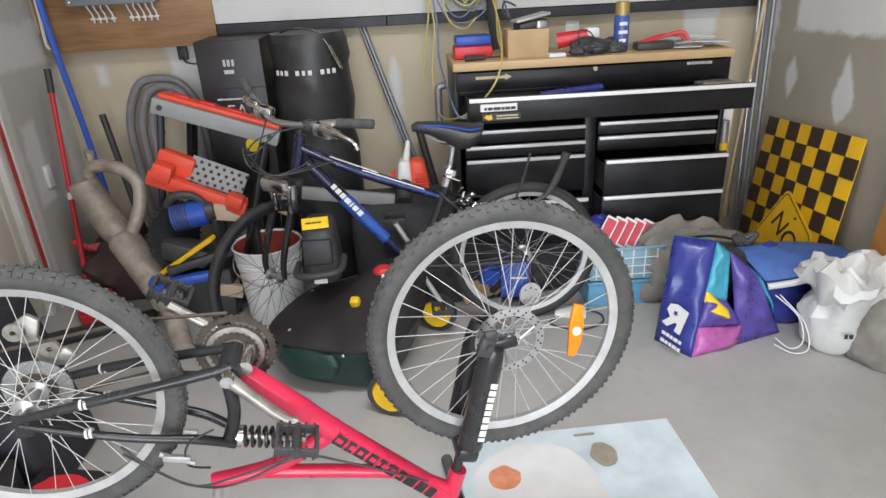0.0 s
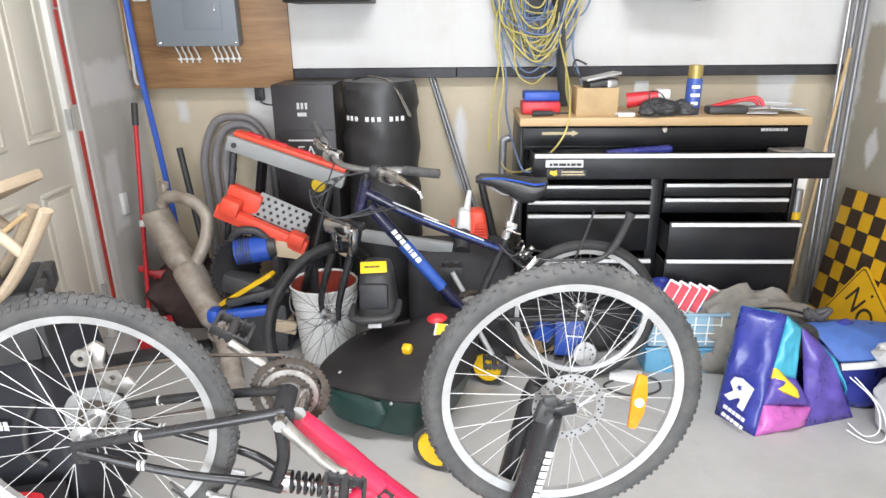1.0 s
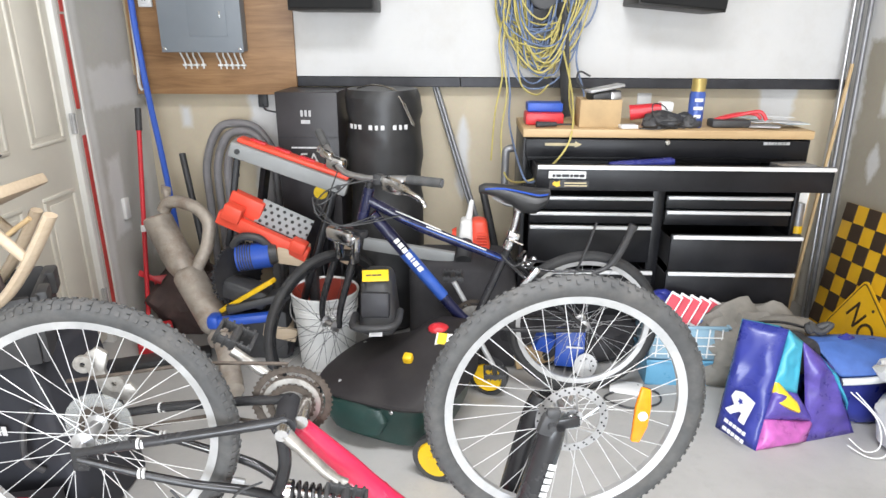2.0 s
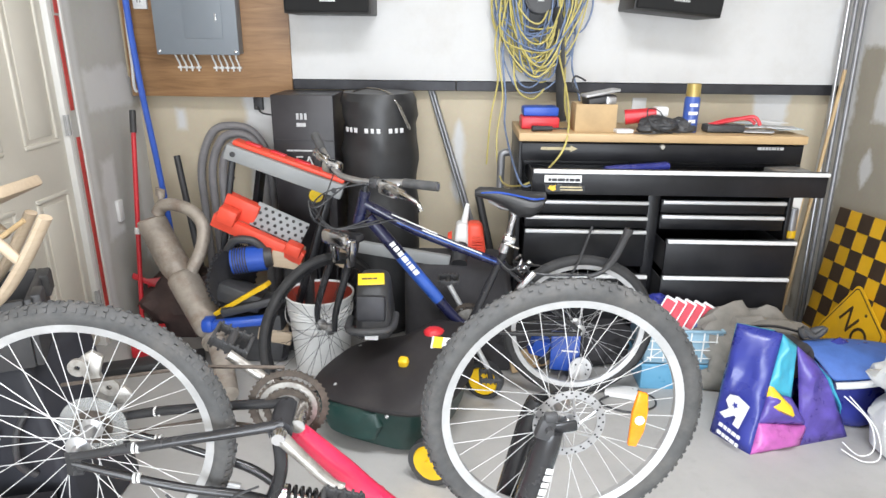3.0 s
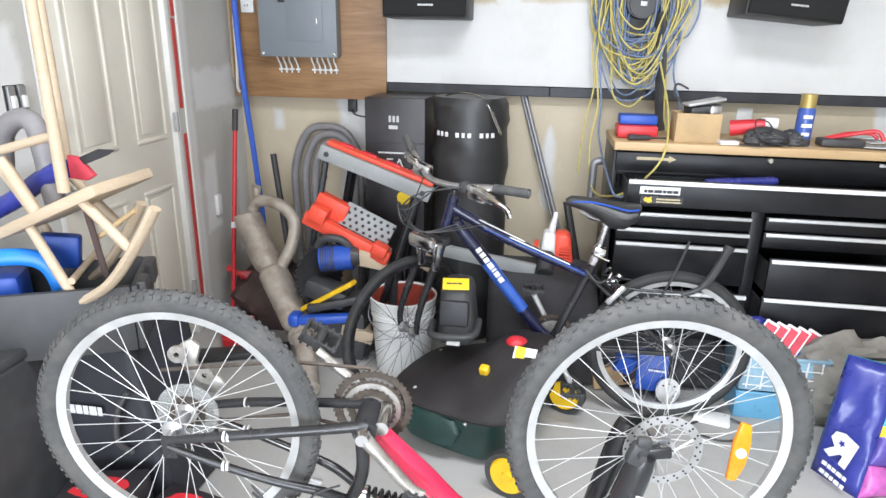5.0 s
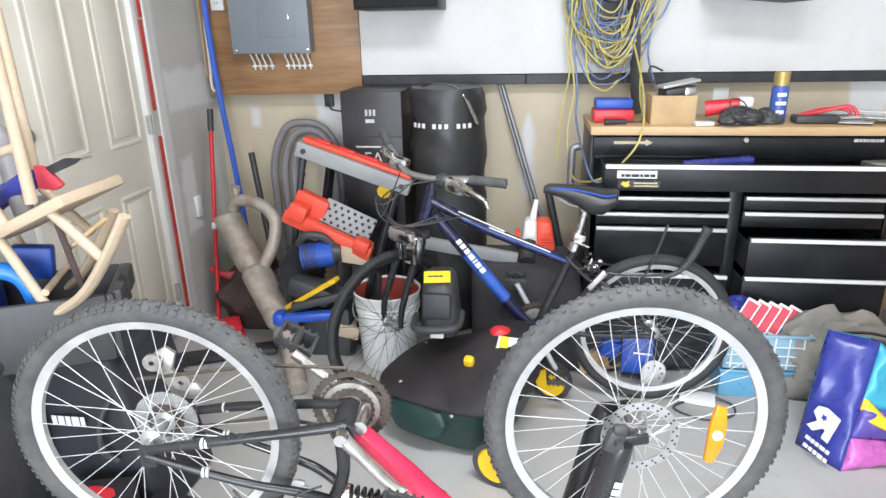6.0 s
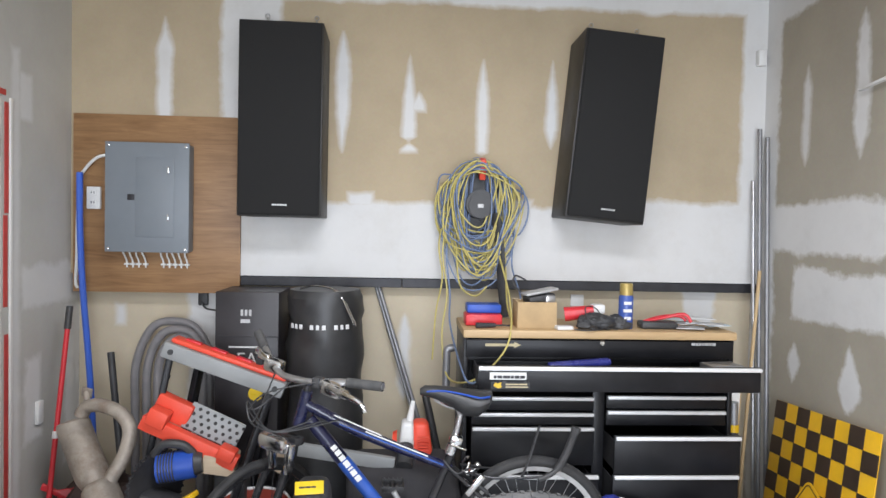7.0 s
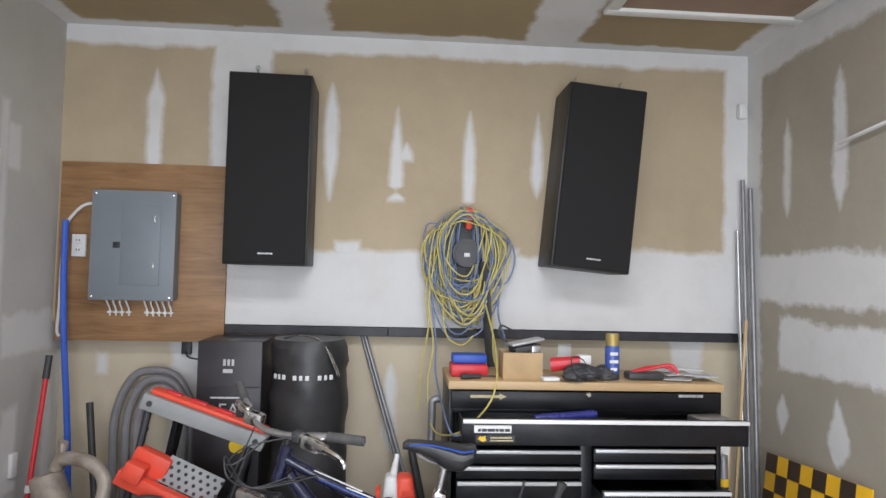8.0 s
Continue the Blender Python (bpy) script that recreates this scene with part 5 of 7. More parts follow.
# black cartons and the heavy bag
ct = thing("appliance_carton", "tall black printed appliance carton against the wall", "carton")
bm = B(); box(bm, (0.985, -0.17, 0.605), (0.30, 0.30, 1.21), 0.004); part("carton", bm, "carton_black", ct)
text_mesh("lettering", "EAM", 0.085, pose(1.02, -0.3222, 0.885, 90), "print_white", ct)
bar_text("small_print", ct, pose(0.90, -0.322, 0.945, 90), [0.03, 0.04, 0.05, 0.04], 0.008, "print_white")
bar_text("icon", ct, pose(0.955, -0.322, 1.11, 90), [0.012, 0.012, 0.012], 0.03, "alloy")
bar_text("icon", ct, pose(0.955, -0.322, 1.07, 90), [0.045], 0.018, "alloy")
bm = B(); rod(bm, (1.03, -0.3205, 0.72), (1.03, -0.3225, 0.72), 0.035, seg=20); part("round_label", bm, "bag_yellow", ct)
bm = B(); box(bm, (0.985, -0.322, 0.995), (0.30, 0.003, 0.004)); part("seam", bm, "dark_steel", ct)
bag = thing("punching_bag", "black vinyl punching bag with chain standing by the wall", "punching bag")
bm = B()
lathe(bm, [(0, 0), (0.15, 0.0), (0.175, 0.03), (0.182, 0.2), (0.178, 0.45), (0.182, 0.6), (0.184, 0.7), (0.181, 0.76), (0.184, 0.82), (0.180, 0.9), (0.183, 0.95), (0.180, 1.0), (0.184, 1.05), (0.178, 1.08), (0.184, 1.12), (0.178, 1.155), (0.182, 1.19), (0.165, 1.225), (0.0, 1.22)], 40, Matrix.Translation((1.352, -0.26, 0)))
for v in bm.verts:
    d = Vector((v.co.x - 1.352, v.co.y + 0.26, 0))
    v.co += d * (0.07 * noise.noise(v.co * 5) + 0.09 * noise.noise(Vector((v.co.x * 6, v.co.y * 6, v.co.z * 13 + 9 * v.co.x))))
part("body", bm, "black_vinyl", bag)
for a0 in (-38, -4, 30):
    for k, wch in enumerate((0.022, 0.018, 0.022)):
        a = radians(-90 + a0 + (k - 1) * 8.6)
        bm = B(); box(bm, (1.352 + 0.192 * math.cos(a), -0.26 + 0.192 * math.sin(a), 1.062), (wch * 0.8, 0.004, 0.022), 0.001, (0, 0, math.degrees(a) + 90))
        part("brand_mark", bm, "print_white", bag)
bm = B()
cp = smooth_path([(1.25, -0.36, 1.235), (1.32, -0.38, 1.25), (1.40, -0.38, 1.235), (1.445, -0.40, 1.20), (1.475, -0.41, 1.14), (1.505, -0.42, 1.08)], 5)
for k, p in enumerate(cp):
    d = (cp[min(k + 1, len(cp) - 1)] - cp[max(k - 1, 0)]).normalized()
    ring_profile(bm, [(0.012 + 0.003 * math.cos(a), 0.003 * math.sin(a)) for a in (0, 1.57, 3.14, 4.71)], 8, Matrix.Translation(p) @ frame_along(d) @ Matrix.Rotation(radians(90), 4, "X") @ Matrix.Rotation(radians(90 * (k % 2)), 4, "Z"))
part("chain", bm, "chrome", bag)
wo = thing("wall_socket", "black cord plugged into a socket on the lower wall", "socket")
bm = B(); box(bm, (0.655, 0.075, 1.13), (0.05, 0.03, 0.07), 0.006); part("plug", bm, "black_plastic", wo)
bm = B(); sweep(bm, smooth_path([(0.655, 0.06, 1.11), (0.68, 0.03, 1.085), (0.74, 0.02, 1.075), (0.80, 0.01, 1.07), (0.83, -0.01, 1.06)], 5), 0.005, 6); part("cord", bm, "black_plastic", wo)
leaning("red_tube", (0.80, -0.02, 1.12), (0.82, -0.10, 0.0), 0.014, "hose_grey", "grey tube with red cap leaning behind the carton", "tube", (("cap", 0, 0.10, 0.016, "red_plastic"),))

# ---- folded portable workbench ----
wb = thing("folding_workbench", "orange and grey folding workbench leaning with its step", "workbench")
a_w = math.degrees(math.atan2(0.18, 0.511))
WB = pose(0.962, -0.60, 0.90, 0, a_w, 0)
def wpart(name, c, s, material, bev=0.006, rot=None, lab=""):
    bm = B(); box(bm, c, s, bev, rot); bmesh.ops.transform(bm, matrix=WB, verts=bm.verts); return part(name, bm, material, wb, lab)
wpart("rail", (0, 0, 0.0), (0.545, 0.06, 0.068), "grey_bench")
wpart("jaw", (0.005, 0.025, 0.046), (0.52, 0.075, 0.022), "orange_plastic", 0.008)
for k in range(4):
    wpart("jaw_insert", (-0.17 + k * 0.115, 0.03, 0.060), (0.07, 0.03, 0.010), "red_plastic", 0.003)
for dx in (-0.235, 0.235):
    bm = B(); rod(bm, (dx, -0.029, 0), (dx, -0.036, 0), 0.012, seg=12); bmesh.ops.transform(bm, matrix=WB, verts=bm.verts); part("bolt", bm, "black_plastic", wb)
for p0, p1, w in (((0.725, -0.585, 0.96), (0.55, -0.63, 0.0), 0.055), ((0.83, -0.50, 0.93), (0.70, -0.46, 0.32), 0.05), ((1.16, -0.62, 0.80), (0.92, -0.70, 0.02), 0.06), ((1.12, -0.42, 0.82), (1.0, -0.40, 0.02), 0.05)):
    d = Vector(p1) - Vector(p0)
    bm = B(); box(bm, (0, 0, 0), (w, 0.028, d.length), 0.005)
    for q in np.linspace(-0.4, 0.4, 5):
        rod(bm, (0, -0.0142, q * d.length), (0, -0.018, q * d.length), 0.008, seg=8)
    bmesh.ops.transform(bm, matrix=Matrix.Translation((Vector(p0) + Vector(p1)) / 2) @ frame_along(d) @ Matrix.Rotation(radians(0), 4, "Z"), verts=bm.verts)
    part("leg", bm, "black_paint", wb)
WB = pose(0.835, -0.66, 0.60, 0, 25, 0)
wpart("step_rail", (0, 0, 0.0), (0.44, 0.05, 0.065), "orange_plastic", 0.008)
wpart("step_block", (-0.16, -0.01, 0.045), (0.085, 0.07, 0.075), "orange_plastic", 0.01)
wpart("step_block", (0.165, -0.01, 0.028), (0.075, 0.07, 0.055), "orange_plastic", 0.01)
wpart("step_wedge", (-0.13, 0.06, 0.075), (0.16, 0.06, 0.10), "orange_plastic", 0.01)
wpart("tread", (0.055, 0.05, 0.085), (0.25, 0.012, 0.115), "grey_bench", 0.004, (-18, 0, 0))
for r_ in range(4):
    for c_ in range(7):
        p = Vector((-0.045 + c_ * 0.034 + (0.017 if r_ % 2 else 0), 0.0425 - math.tan(radians(-18)) * (r_ * 0.026 - 0.039), 0.085 + r_ * 0.026 - 0.039))
        bm = B(); rod(bm, p + Vector((0, 0.002, 0)), p + Vector((0, -0.0025, 0)), 0.0075, seg=10)
        bmesh.ops.transform(bm, matrix=WB, verts=bm.verts)
        part("hole", bm, "black_plastic", wb)

# ---- power tools stacked beside it ----
bm = B(); box(bm, (0.79, -0.63, 0.125), (0.28, 0.20, 0.25), 0.02)
single("tool_crate", bm, "black_plastic", "black plastic tool crate under the saws", "crate")
_before = set(bpy.data.objects)
saw = thing("circular_saw", "blue and black circular saw resting on the crate", "circular saw")
bm = B(); rod(bm, (0.745, -0.80, 0.47), (0.745, -0.815, 0.47), 0.135, seg=40)
for k in range(36):
    a = 2 * math.pi * k / 36
    box(bm, (0.745 + 0.137 * math.cos(a), -0.808, 0.47 + 0.137 * math.sin(a)), (0.016, 0.013, 0.01), 0.002, (0, -math.degrees(a), 0))
bmesh.ops.transform(bm, matrix=Matrix.Translation((0.745, -0.80, 0.47)) @ Matrix.Rotation(radians(62), 4, "Z") @ Matrix.Translation((-0.745, 0.80, -0.47)), verts=bm.verts)
part("blade_guard", bm, "dark_steel", saw)
bm = B(); rod(bm, (0.765, -0.82, 0.545), (0.905, -0.80, 0.56), 0.058, seg=22); part("motor", bm, "blue_plastic", saw)
for k in range(6):
    bm = B(); ring_profile(bm, [(0.057, -0.003), (0.0615, -0.002), (0.0615, 0.002), (0.057, 0.003)], 22, Matrix.Translation(Vector((0.765, -0.82, 0.545)).lerp(Vector((0.905, -0.80, 0.56)), 0.08 + 0.075 * k)) @ frame_along((0.14, 0.02, 0.015))); part("cooling_fin", bm, "black_plastic", saw)
bm = B(); rod(bm, (0.90, -0.80, 0.56), (0.935, -0.795, 0.563), 0.052, 0.04, seg=22); part("end_cap", bm, "black_plastic", saw)
bm = B(); sweep(bm, smooth_path([(0.75, -0.82, 0.60), (0.79, -0.83, 0.645), (0.86, -0.82, 0.64), (0.90, -0.81, 0.60)], 5), 0.018, 10); part("handle", bm, "black_plastic", saw)
bm = B(); box(bm, (0.80, -0.84, 0.40), (0.20, 0.12, 0.09), 0.02, (0, 20, 0)); part("gear_case", bm, "black_plastic", saw)
bm = B(); box(bm, (0.82, -0.90, 0.405), (0.30, 0.05, 0.02), 0.004, (0, -32, -10)); single("spirit_level", bm, "yellow_plastic", "short yellow level among the tools", "level")
bm = B(); box(bm, (0.86, -0.87, 0.372), (0.28, 0.09, 0.04), 0.012, (0, -12, 10)); single("jig_saw", bm, "black_plastic", "black power tool lying under the yellow level", "power tool")
bm = B(); box(bm, (0.80, -0.93, 0.305), (0.30, 0.045, 0.04), 0.012, (0, -4, 8)); box(bm, (0.68, -0.94, 0.30), (0.05, 0.07, 0.06), 0.015)
single("bar_clamp", bm, "blue_plastic", "blue bar clamp lying on the crate", "clamp")
for c, s, r in (((0.99, -0.74, 0.545), (0.13, 0.12, 0.075), (0, 10, 5)), ((0.93, -0.80, 0.20), (0.15, 0.10, 0.06), (0, 12, 0)), ((1.20, -0.60, 0.49), (0.10, 0.14, 0.03), (0, 30, 0))):
    bm = B(); box(bm, c, s, 0.004, r); single("wood_block", bm, "pine", "pale pine offcut wedged among the tools", "wood block", "wood blocks")
TOOLS = Matrix.Translation((1.741, -3.369, 1.492)) @ Matrix.Diagonal((1.045, 1.045, 1.045, 1)) @ Matrix.Translation((-1.741, 3.369, -1.492))
for o_ in [o for o in bpy.data.objects if o not in _before]:
    if o_.type == "MESH":
        o_.data.transform(TOOLS)
bm = B(); box(bm, (0.99, -0.56, 0.22), (0.14, 0.12, 0.44), 0.02); single("battery_case", bm, "black_plastic", "black plastic case standing behind the bucket", "case")

# bucket
bk = thing("bucket", "white ribbed plastic bucket stained red inside", "bucket")
Tm = Matrix.Translation((1.115, -0.72, 0.0))
bm = B(); lathe(bm, [(0, 0.004), (0.118, 0.004), (0.122, 0.0), (0.126, 0.01), (0.143, 0.27), (0.149, 0.275), (0.144, 0.285), (0.150, 0.292), (0.145, 0.30), (0.151, 0.308), (0.146, 0.316), (0.153, 0.345), (0.157, 0.365), (0.152, 0.37), (0.147, 0.36)], 40, Tm); part("shell", bm, "white_plastic", bk)
bm = B(); lathe(bm, [(0.1475, 0.362), (0.141, 0.28), (0.122, 0.02), (0.0, 0.015)], 40, Tm); part("lining", bm, "bucket_red", bk, "red stained inside")
bm = B(); sweep(bm, smooth_path([(0.965, -0.72, 0.34), (0.985, -0.83, 0.27), (1.115, -0.885, 0.22), (1.245, -0.83, 0.27), (1.265, -0.72, 0.34)], 6), 0.003, 6); part("bail", bm, "steel", bk)

# ---- lawn mower ----
mw = thing("lawn_mower", "black and dark green lawn mower with yellow wheels", "lawn mower", m=pose(1.475, -1.15, 0, 0, 0, -22))


def oval(a, k, hx, hy):
    """Point of a rounded rectangle at angle a."""
    c, d = math.cos(a), math.sin(a)
    return hx * math.copysign(abs(c) ** k, c), hy * math.copysign(abs(d) ** k, d)


def shell(bm, rings, k=0.55, seg=48, crease=0.0):
    """Rounded body from rings of (centre x, centre y, height, half length, half width)."""
    rows = []
    for cx, cy, z, hx, hy in rings:
        row = []
        for i in range(seg):
            x, y = oval(2 * math.pi * i / seg, k, hx, hy)
            row.append(bm.verts.new((cx + x, cy + y, z + crease * math.sin(7.0 * x) * abs(y) / max(hy, 0.01))))
        rows.append(row)
    for lo, hi in zip(rows, rows[1:]):
        for i in range(seg):
            bm.faces.new((lo[i], lo[(i + 1) % seg], hi[(i + 1) % seg], hi[i]))
    bm.faces.new(rows[0][::-1])
    bm.faces.new(rows[-1])
    return bm


bm = B(); shell(bm, [(0.02, 0.0, 0.014, 0.20, 0.20), (0.02, 0.0, 0.030, 0.235, 0.225), (0.015, 0.0, 0.09, 0.262, 0.245), (0.02, 0.0, 0.16, 0.268, 0.252), (0.025, 0.0, 0.198, 0.272, 0.256)]); part("deck", bm, "green_paint", mw)
bm = B(); shell(bm, [(0.03, 0.0, 0.192, 0.278, 0.262), (0.03, 0.0, 0.206, 0.288, 0.270), (0.04, 0.0, 0.216, 0.278, 0.266), (0.08, 0.015, 0.240, 0.236, 0.246), (0.13, 0.04, 0.275, 0.185, 0.212), (0.17, 0.07, 0.318, 0.146, 0.172), (0.19, 0.095, 0.356, 0.122, 0.132), (0.20, 0.11, 0.380, 0.095, 0.092), (0.205, 0.115, 0.390, 0.045, 0.04)], 0.6, 48, 0.006); part("hood", bm, "mower_black", mw)
bm = B(); shell(bm, [(-0.02, -0.245, 0.08, 0.10, 0.035), (-0.02, -0.25, 0.14, 0.13, 0.035), (-0.02, -0.245, 0.185, 0.11, 0.03), (-0.02, -0.24, 0.20, 0.06, 0.02)], 0.8, 30); part("discharge_flap", bm, "green_paint", mw)
for px_, py_, pz_ in ((-0.20, 0.12, 0.213), (-0.12, -0.20, 0.219)):
    bm = B(); lathe(bm, [(0.009, 0), (0.009, 0.008), (0.006, 0.012), (0, 0.012)], 12, Matrix.Translation((px_, py_, pz_))); part("hood_screw", bm, "alloy", mw)
for wx, wy, sy in ((0.325, -0.295, -1), (0.30, 0.30, 1), (-0.16, 0.30, 1), (-0.10, 0.05, -1)):
    big = 0.085
    bm = B(); lathe(bm, [(0.0, -0.02), (big * 0.72, -0.024), (big * 0.80, -0.01), (big * 0.80, 0.012), (big * 0.72, 0.022), (0.02, 0.018), (0.018, 0.028), (0, 0.028)], 30, Matrix.Translation((wx, wy, big)) @ frame_along((0, sy, 0)))
    w_ = part("wheel", bm, "yellow_plastic", mw, "yellow plastic wheel")
    bm = B(); ring_profile(bm, [(big * 0.78, -0.024), (big, -0.018), (big, 0.018), (big * 0.78, 0.014)], 36, Matrix.Translation((wx, wy, big)) @ frame_along((0, sy, 0))); part("tyre", bm, "black_plastic", w_)
for bx, by in ((-0.16, -0.258), (0.13, -0.258)):
    bm = B(); lathe(bm, [(0.008, -0.02), (0.008, 0.004), (0, 0.007)], 10, Matrix.Translation((bx, by, 0.19)) @ frame_along((0, -1, 0.1))); part("bolt", bm, "chrome", mw)
mw_m = mw.matrix_basis.copy()
def mpart(name, bm, material, lab=""):
    bmesh.ops.transform(bm, matrix=mw_m.inverted(), verts=bm.verts)
    return part(name, bm, material, mw, lab)
bm = B(); box(bm, (1.548, -1.285, 0.322), (0.038, 0.034, 0.048), 0.010, (25, 0, -15)); mpart("orange_knob", bm, "yellow_plastic")
bm = B(); lump(bm, (1.655, -1.15, 0.372), (0.040, 0.034, 0.022), 77, 0.1); mpart("start_key", bm, "red_plastic", "red safety key")
bm = B(); box(bm, (1.690, -1.232, 0.378), (0.085, 0.05, 0.003), 0.0, (40, 0, -12)); mpart("sticker", bm, "print_white")
bm = B(); box(bm, (1.673, -1.230, 0.3815), (0.035, 0.045, 0.003), 0.0, (40, 0, -12)); mpart("sticker_mark", bm, "bag_yellow")
mt_ = thing("mower_motor", "black plastic motor housing with bright yellow warning label", "motor housing", m=pose(1.415, -1.13, 0, 0, 0, 0))
bm = B(); taper_box(bm, (0.01, 0.02, 0.365), (0.15, 0.20, 0), (0.0, 0.05, 0.60), (0.12, 0.15, 0), 0.035); part("housing", bm, "black_plastic", mt_)
bm = B(); box(bm, (0.0, -0.052, 0.495), (0.112, 0.03, 0.10), 0.012, (-10, 0, 0)); part("grille", bm, "dark_steel", mt_)
bm = B(); sweep(bm, smooth_path([(-0.09, 0.02, 0.42), (-0.08, -0.09, 0.42), (0.0, -0.115, 0.425), (0.08, -0.09, 0.43), (0.088, 0.02, 0.44)], 6), 0.014, 10); part("grab_bar", bm, "black_plastic", mt_)
bm = B(); box(bm, (0.0, -0.022, 0.603), (0.10, 0.055, 0.004), 0.001, (30, 0, 8)); part("yellow_label", bm, "bag_yellow", mt_)
bar_text("label_print", mt_, pose(-0.035, -0.027, 0.605, 30, 0, 8), [0.02, 0.018, 0.016], 0.008, "black_plastic")
bar_text("brand_mark", mt_, pose(-0.02, -0.094, 0.392, 80), [0.05], 0.018, "print_white")
bm = B(); taper_box(bm, (1.78, -0.60, 0.0), (0.55, 0.38, 0), (1.74, -0.55, 0.50), (0.48, 0.30, 0), 0.06)
for v in bm.verts:
    v.co += Vector((1, 0.5, 0.3)) * 0.02 * noise.noise(v.co * 7)
single("grass_catcher", bm, "charcoal_cloth", "black fabric grass catcher standing by the wall", "grass catcher")
bm = B(); box(bm, (1.50, -0.655, 0.535), (0.42, 0.03, 0.055), 0.004, (0, 9, 0)); rod(bm, (1.66, -0.655, 0.51), (1.66, -0.655, 0.30), 0.006)
single("steel_channel", bm, "grey_bench", "grey steel channel resting on the black catcher", "steel channel")
cb = thing("wire_clip", "bent steel wire clip hanging from the channel", "wire clip")
bm = B(); sweep(bm, smooth_path([(1.705, -0.68, 0.47), (1.72, -0.69, 0.42), (1.70, -0.70, 0.36), (1.76, -0.70, 0.33), (1.78, -0.70, 0.38), (1.715, -0.69, 0.44)], 4, True), 0.004, 6, True); part("wire", bm, "chrome", cb)
ls = thing("leaf_blower", "orange and white garden blower on the black catcher", "leaf blower")
bm = B(); taper_box(bm, (1.83, -0.50, 0.50), (0.10, 0.14, 0), (1.82, -0.50, 0.65), (0.075, 0.10, 0), 0.025); part("motor_cover", bm, "orange_plastic", ls)
bm = B(); taper_box(bm, (1.757, -0.53, 0.50), (0.075, 0.13, 0), (1.762, -0.52, 0.655), (0.055, 0.09, 0), 0.018); part("body", bm, "white_plastic", ls)
bm = B(); rod(bm, (1.715, -0.51, 0.56), (1.695, -0.51, 0.56), 0.045, 0.035, seg=18); part("cap", bm, "orange_plastic", ls)
bm = B(); rod(bm, (1.77, -0.52, 0.64), (1.787, -0.49, 0.735), 0.018, 0.010); part("trigger_handle", bm, "white_plastic", ls)
bm = B(); rod(bm, (1.755, -0.60, 0.56), (1.75, -0.68, 0.50), 0.036, seg=18); part("nozzle", bm, "black_plastic", ls)
for k in range(5):
    bm = B(); box(bm, (1.835, -0.588, 0.54 + k * 0.014), (0.05, 0.012, 0.005), 0.001); part("vent_rib", bm, "orange_plastic", ls)
bm = B(); rod(bm, (1.595, 0.065, 1.215), (1.99, -0.10, 0.0), 0.012, seg=12); rod(bm, (1.578, 0.075, 1.215), (1.965, -0.08, 0.0), 0.009, seg=12)
single("steel_conduit", bm, "steel_tube", "long grey steel tube leaning against the wall", "steel tube")
bm = B(); rod(bm, (1.85, -0.04, 0.68), (1.94, -0.12, 0.30), 0.02); single("black_tube", bm, "black_plastic", "short black tube leaning beside the steel tube", "tube")

_before = set(bpy.data.objects)
# ---- on the worktop ----
WT = CT + 0.0375
tr = thing("screwdriver_tray", "blue and red plastic tray of screwdrivers", "tool tray")
bm = B(); box(bm, (2.105, -0.40, WT + 0.028), (0.17, 0.13, 0.052), 0.008); part("red_tray", bm, "red_plastic", tr)
bm = B(); box(bm, (2.11, -0.37, WT + 0.075), (0.16, 0.11, 0.04), 0.008); part("blue_tray", bm, "blue_plastic", tr)
bm = B(); rod(bm, (2.06, -0.53, WT + 0.014), (2.15, -0.52, WT + 0.014), 0.013, 0.010); rod(bm, (2.15, -0.52, WT + 0.014), (2.22, -0.51, WT + 0.012), 0.004)
single("screwdriver", bm, "dark_steel", "dark screwdriver lying on the wooden top", "screwdriver")
bx = thing("cardboard_box", "small open tan cardboard box with tools", "cardboard box")
for c, s in (((2.34, -0.515, WT + 0.06), (0.18, 0.005, 0.12)), ((2.34, -0.385, WT + 0.06), (0.18, 0.005, 0.12)), ((2.2525, -0.45, WT + 0.06), (0.005, 0.124, 0.12)), ((2.4275, -0.45, WT + 0.06), (0.005, 0.124, 0.12)), ((2.34, -0.45, WT + 0.004), (0.17, 0.124, 0.006))):
    bm = B(); box(bm, c, s, 0.001); part("side", bm, "cardboard", bx)
sd = thing("palm_sander", "grey and black sander lying on the box", "sander")
bm = B(); box(bm, (2.36, -0.45, WT + 0.135), (0.13, 0.09, 0.03), 0.008, (0, -8, 12)); part("body", bm, "black_plastic", sd)
bm = B(); box(bm, (2.36, -0.46, WT + 0.165), (0.16, 0.08, 0.012), 0.004, (0, -10, 12)); part("plate", bm, "alloy", sd)
bm = B(); box(bm, (2.40, -0.47, WT + 0.13), (0.05, 0.06, 0.045), 0.01, (0, 0, 12)); part("gear_head", bm, "steel", sd)
bm = B(); sweep(bm, smooth_path([(2.30, -0.42, WT + 0.14), (2.25, -0.40, WT + 0.19), (2.26, -0.38, WT + 0.23), (2.31, -0.37, WT + 0.21)], 5), 0.005, 6); part("cord", bm, "black_plastic", sd)
rt = thing("red_drill", "red and black cordless drill lying on its side", "drill")
bm = B(); rod(bm, (2.49, -0.42, WT + 0.055), (2.62, -0.45, WT + 0.075), 0.034, 0.028, seg=16); part("body", bm, "red_plastic", rt)
bm = B(); box(bm, (2.64, -0.44, WT + 0.085), (0.06, 0.05, 0.045), 0.01, (0, 0, 10)); part("battery", bm, "white_plastic", rt)
bm = B(); rod(bm, (2.56, -0.45, WT + 0.05), (2.60, -0.50, WT + 0.018), 0.018); part("grip", bm, "black_plastic", rt)
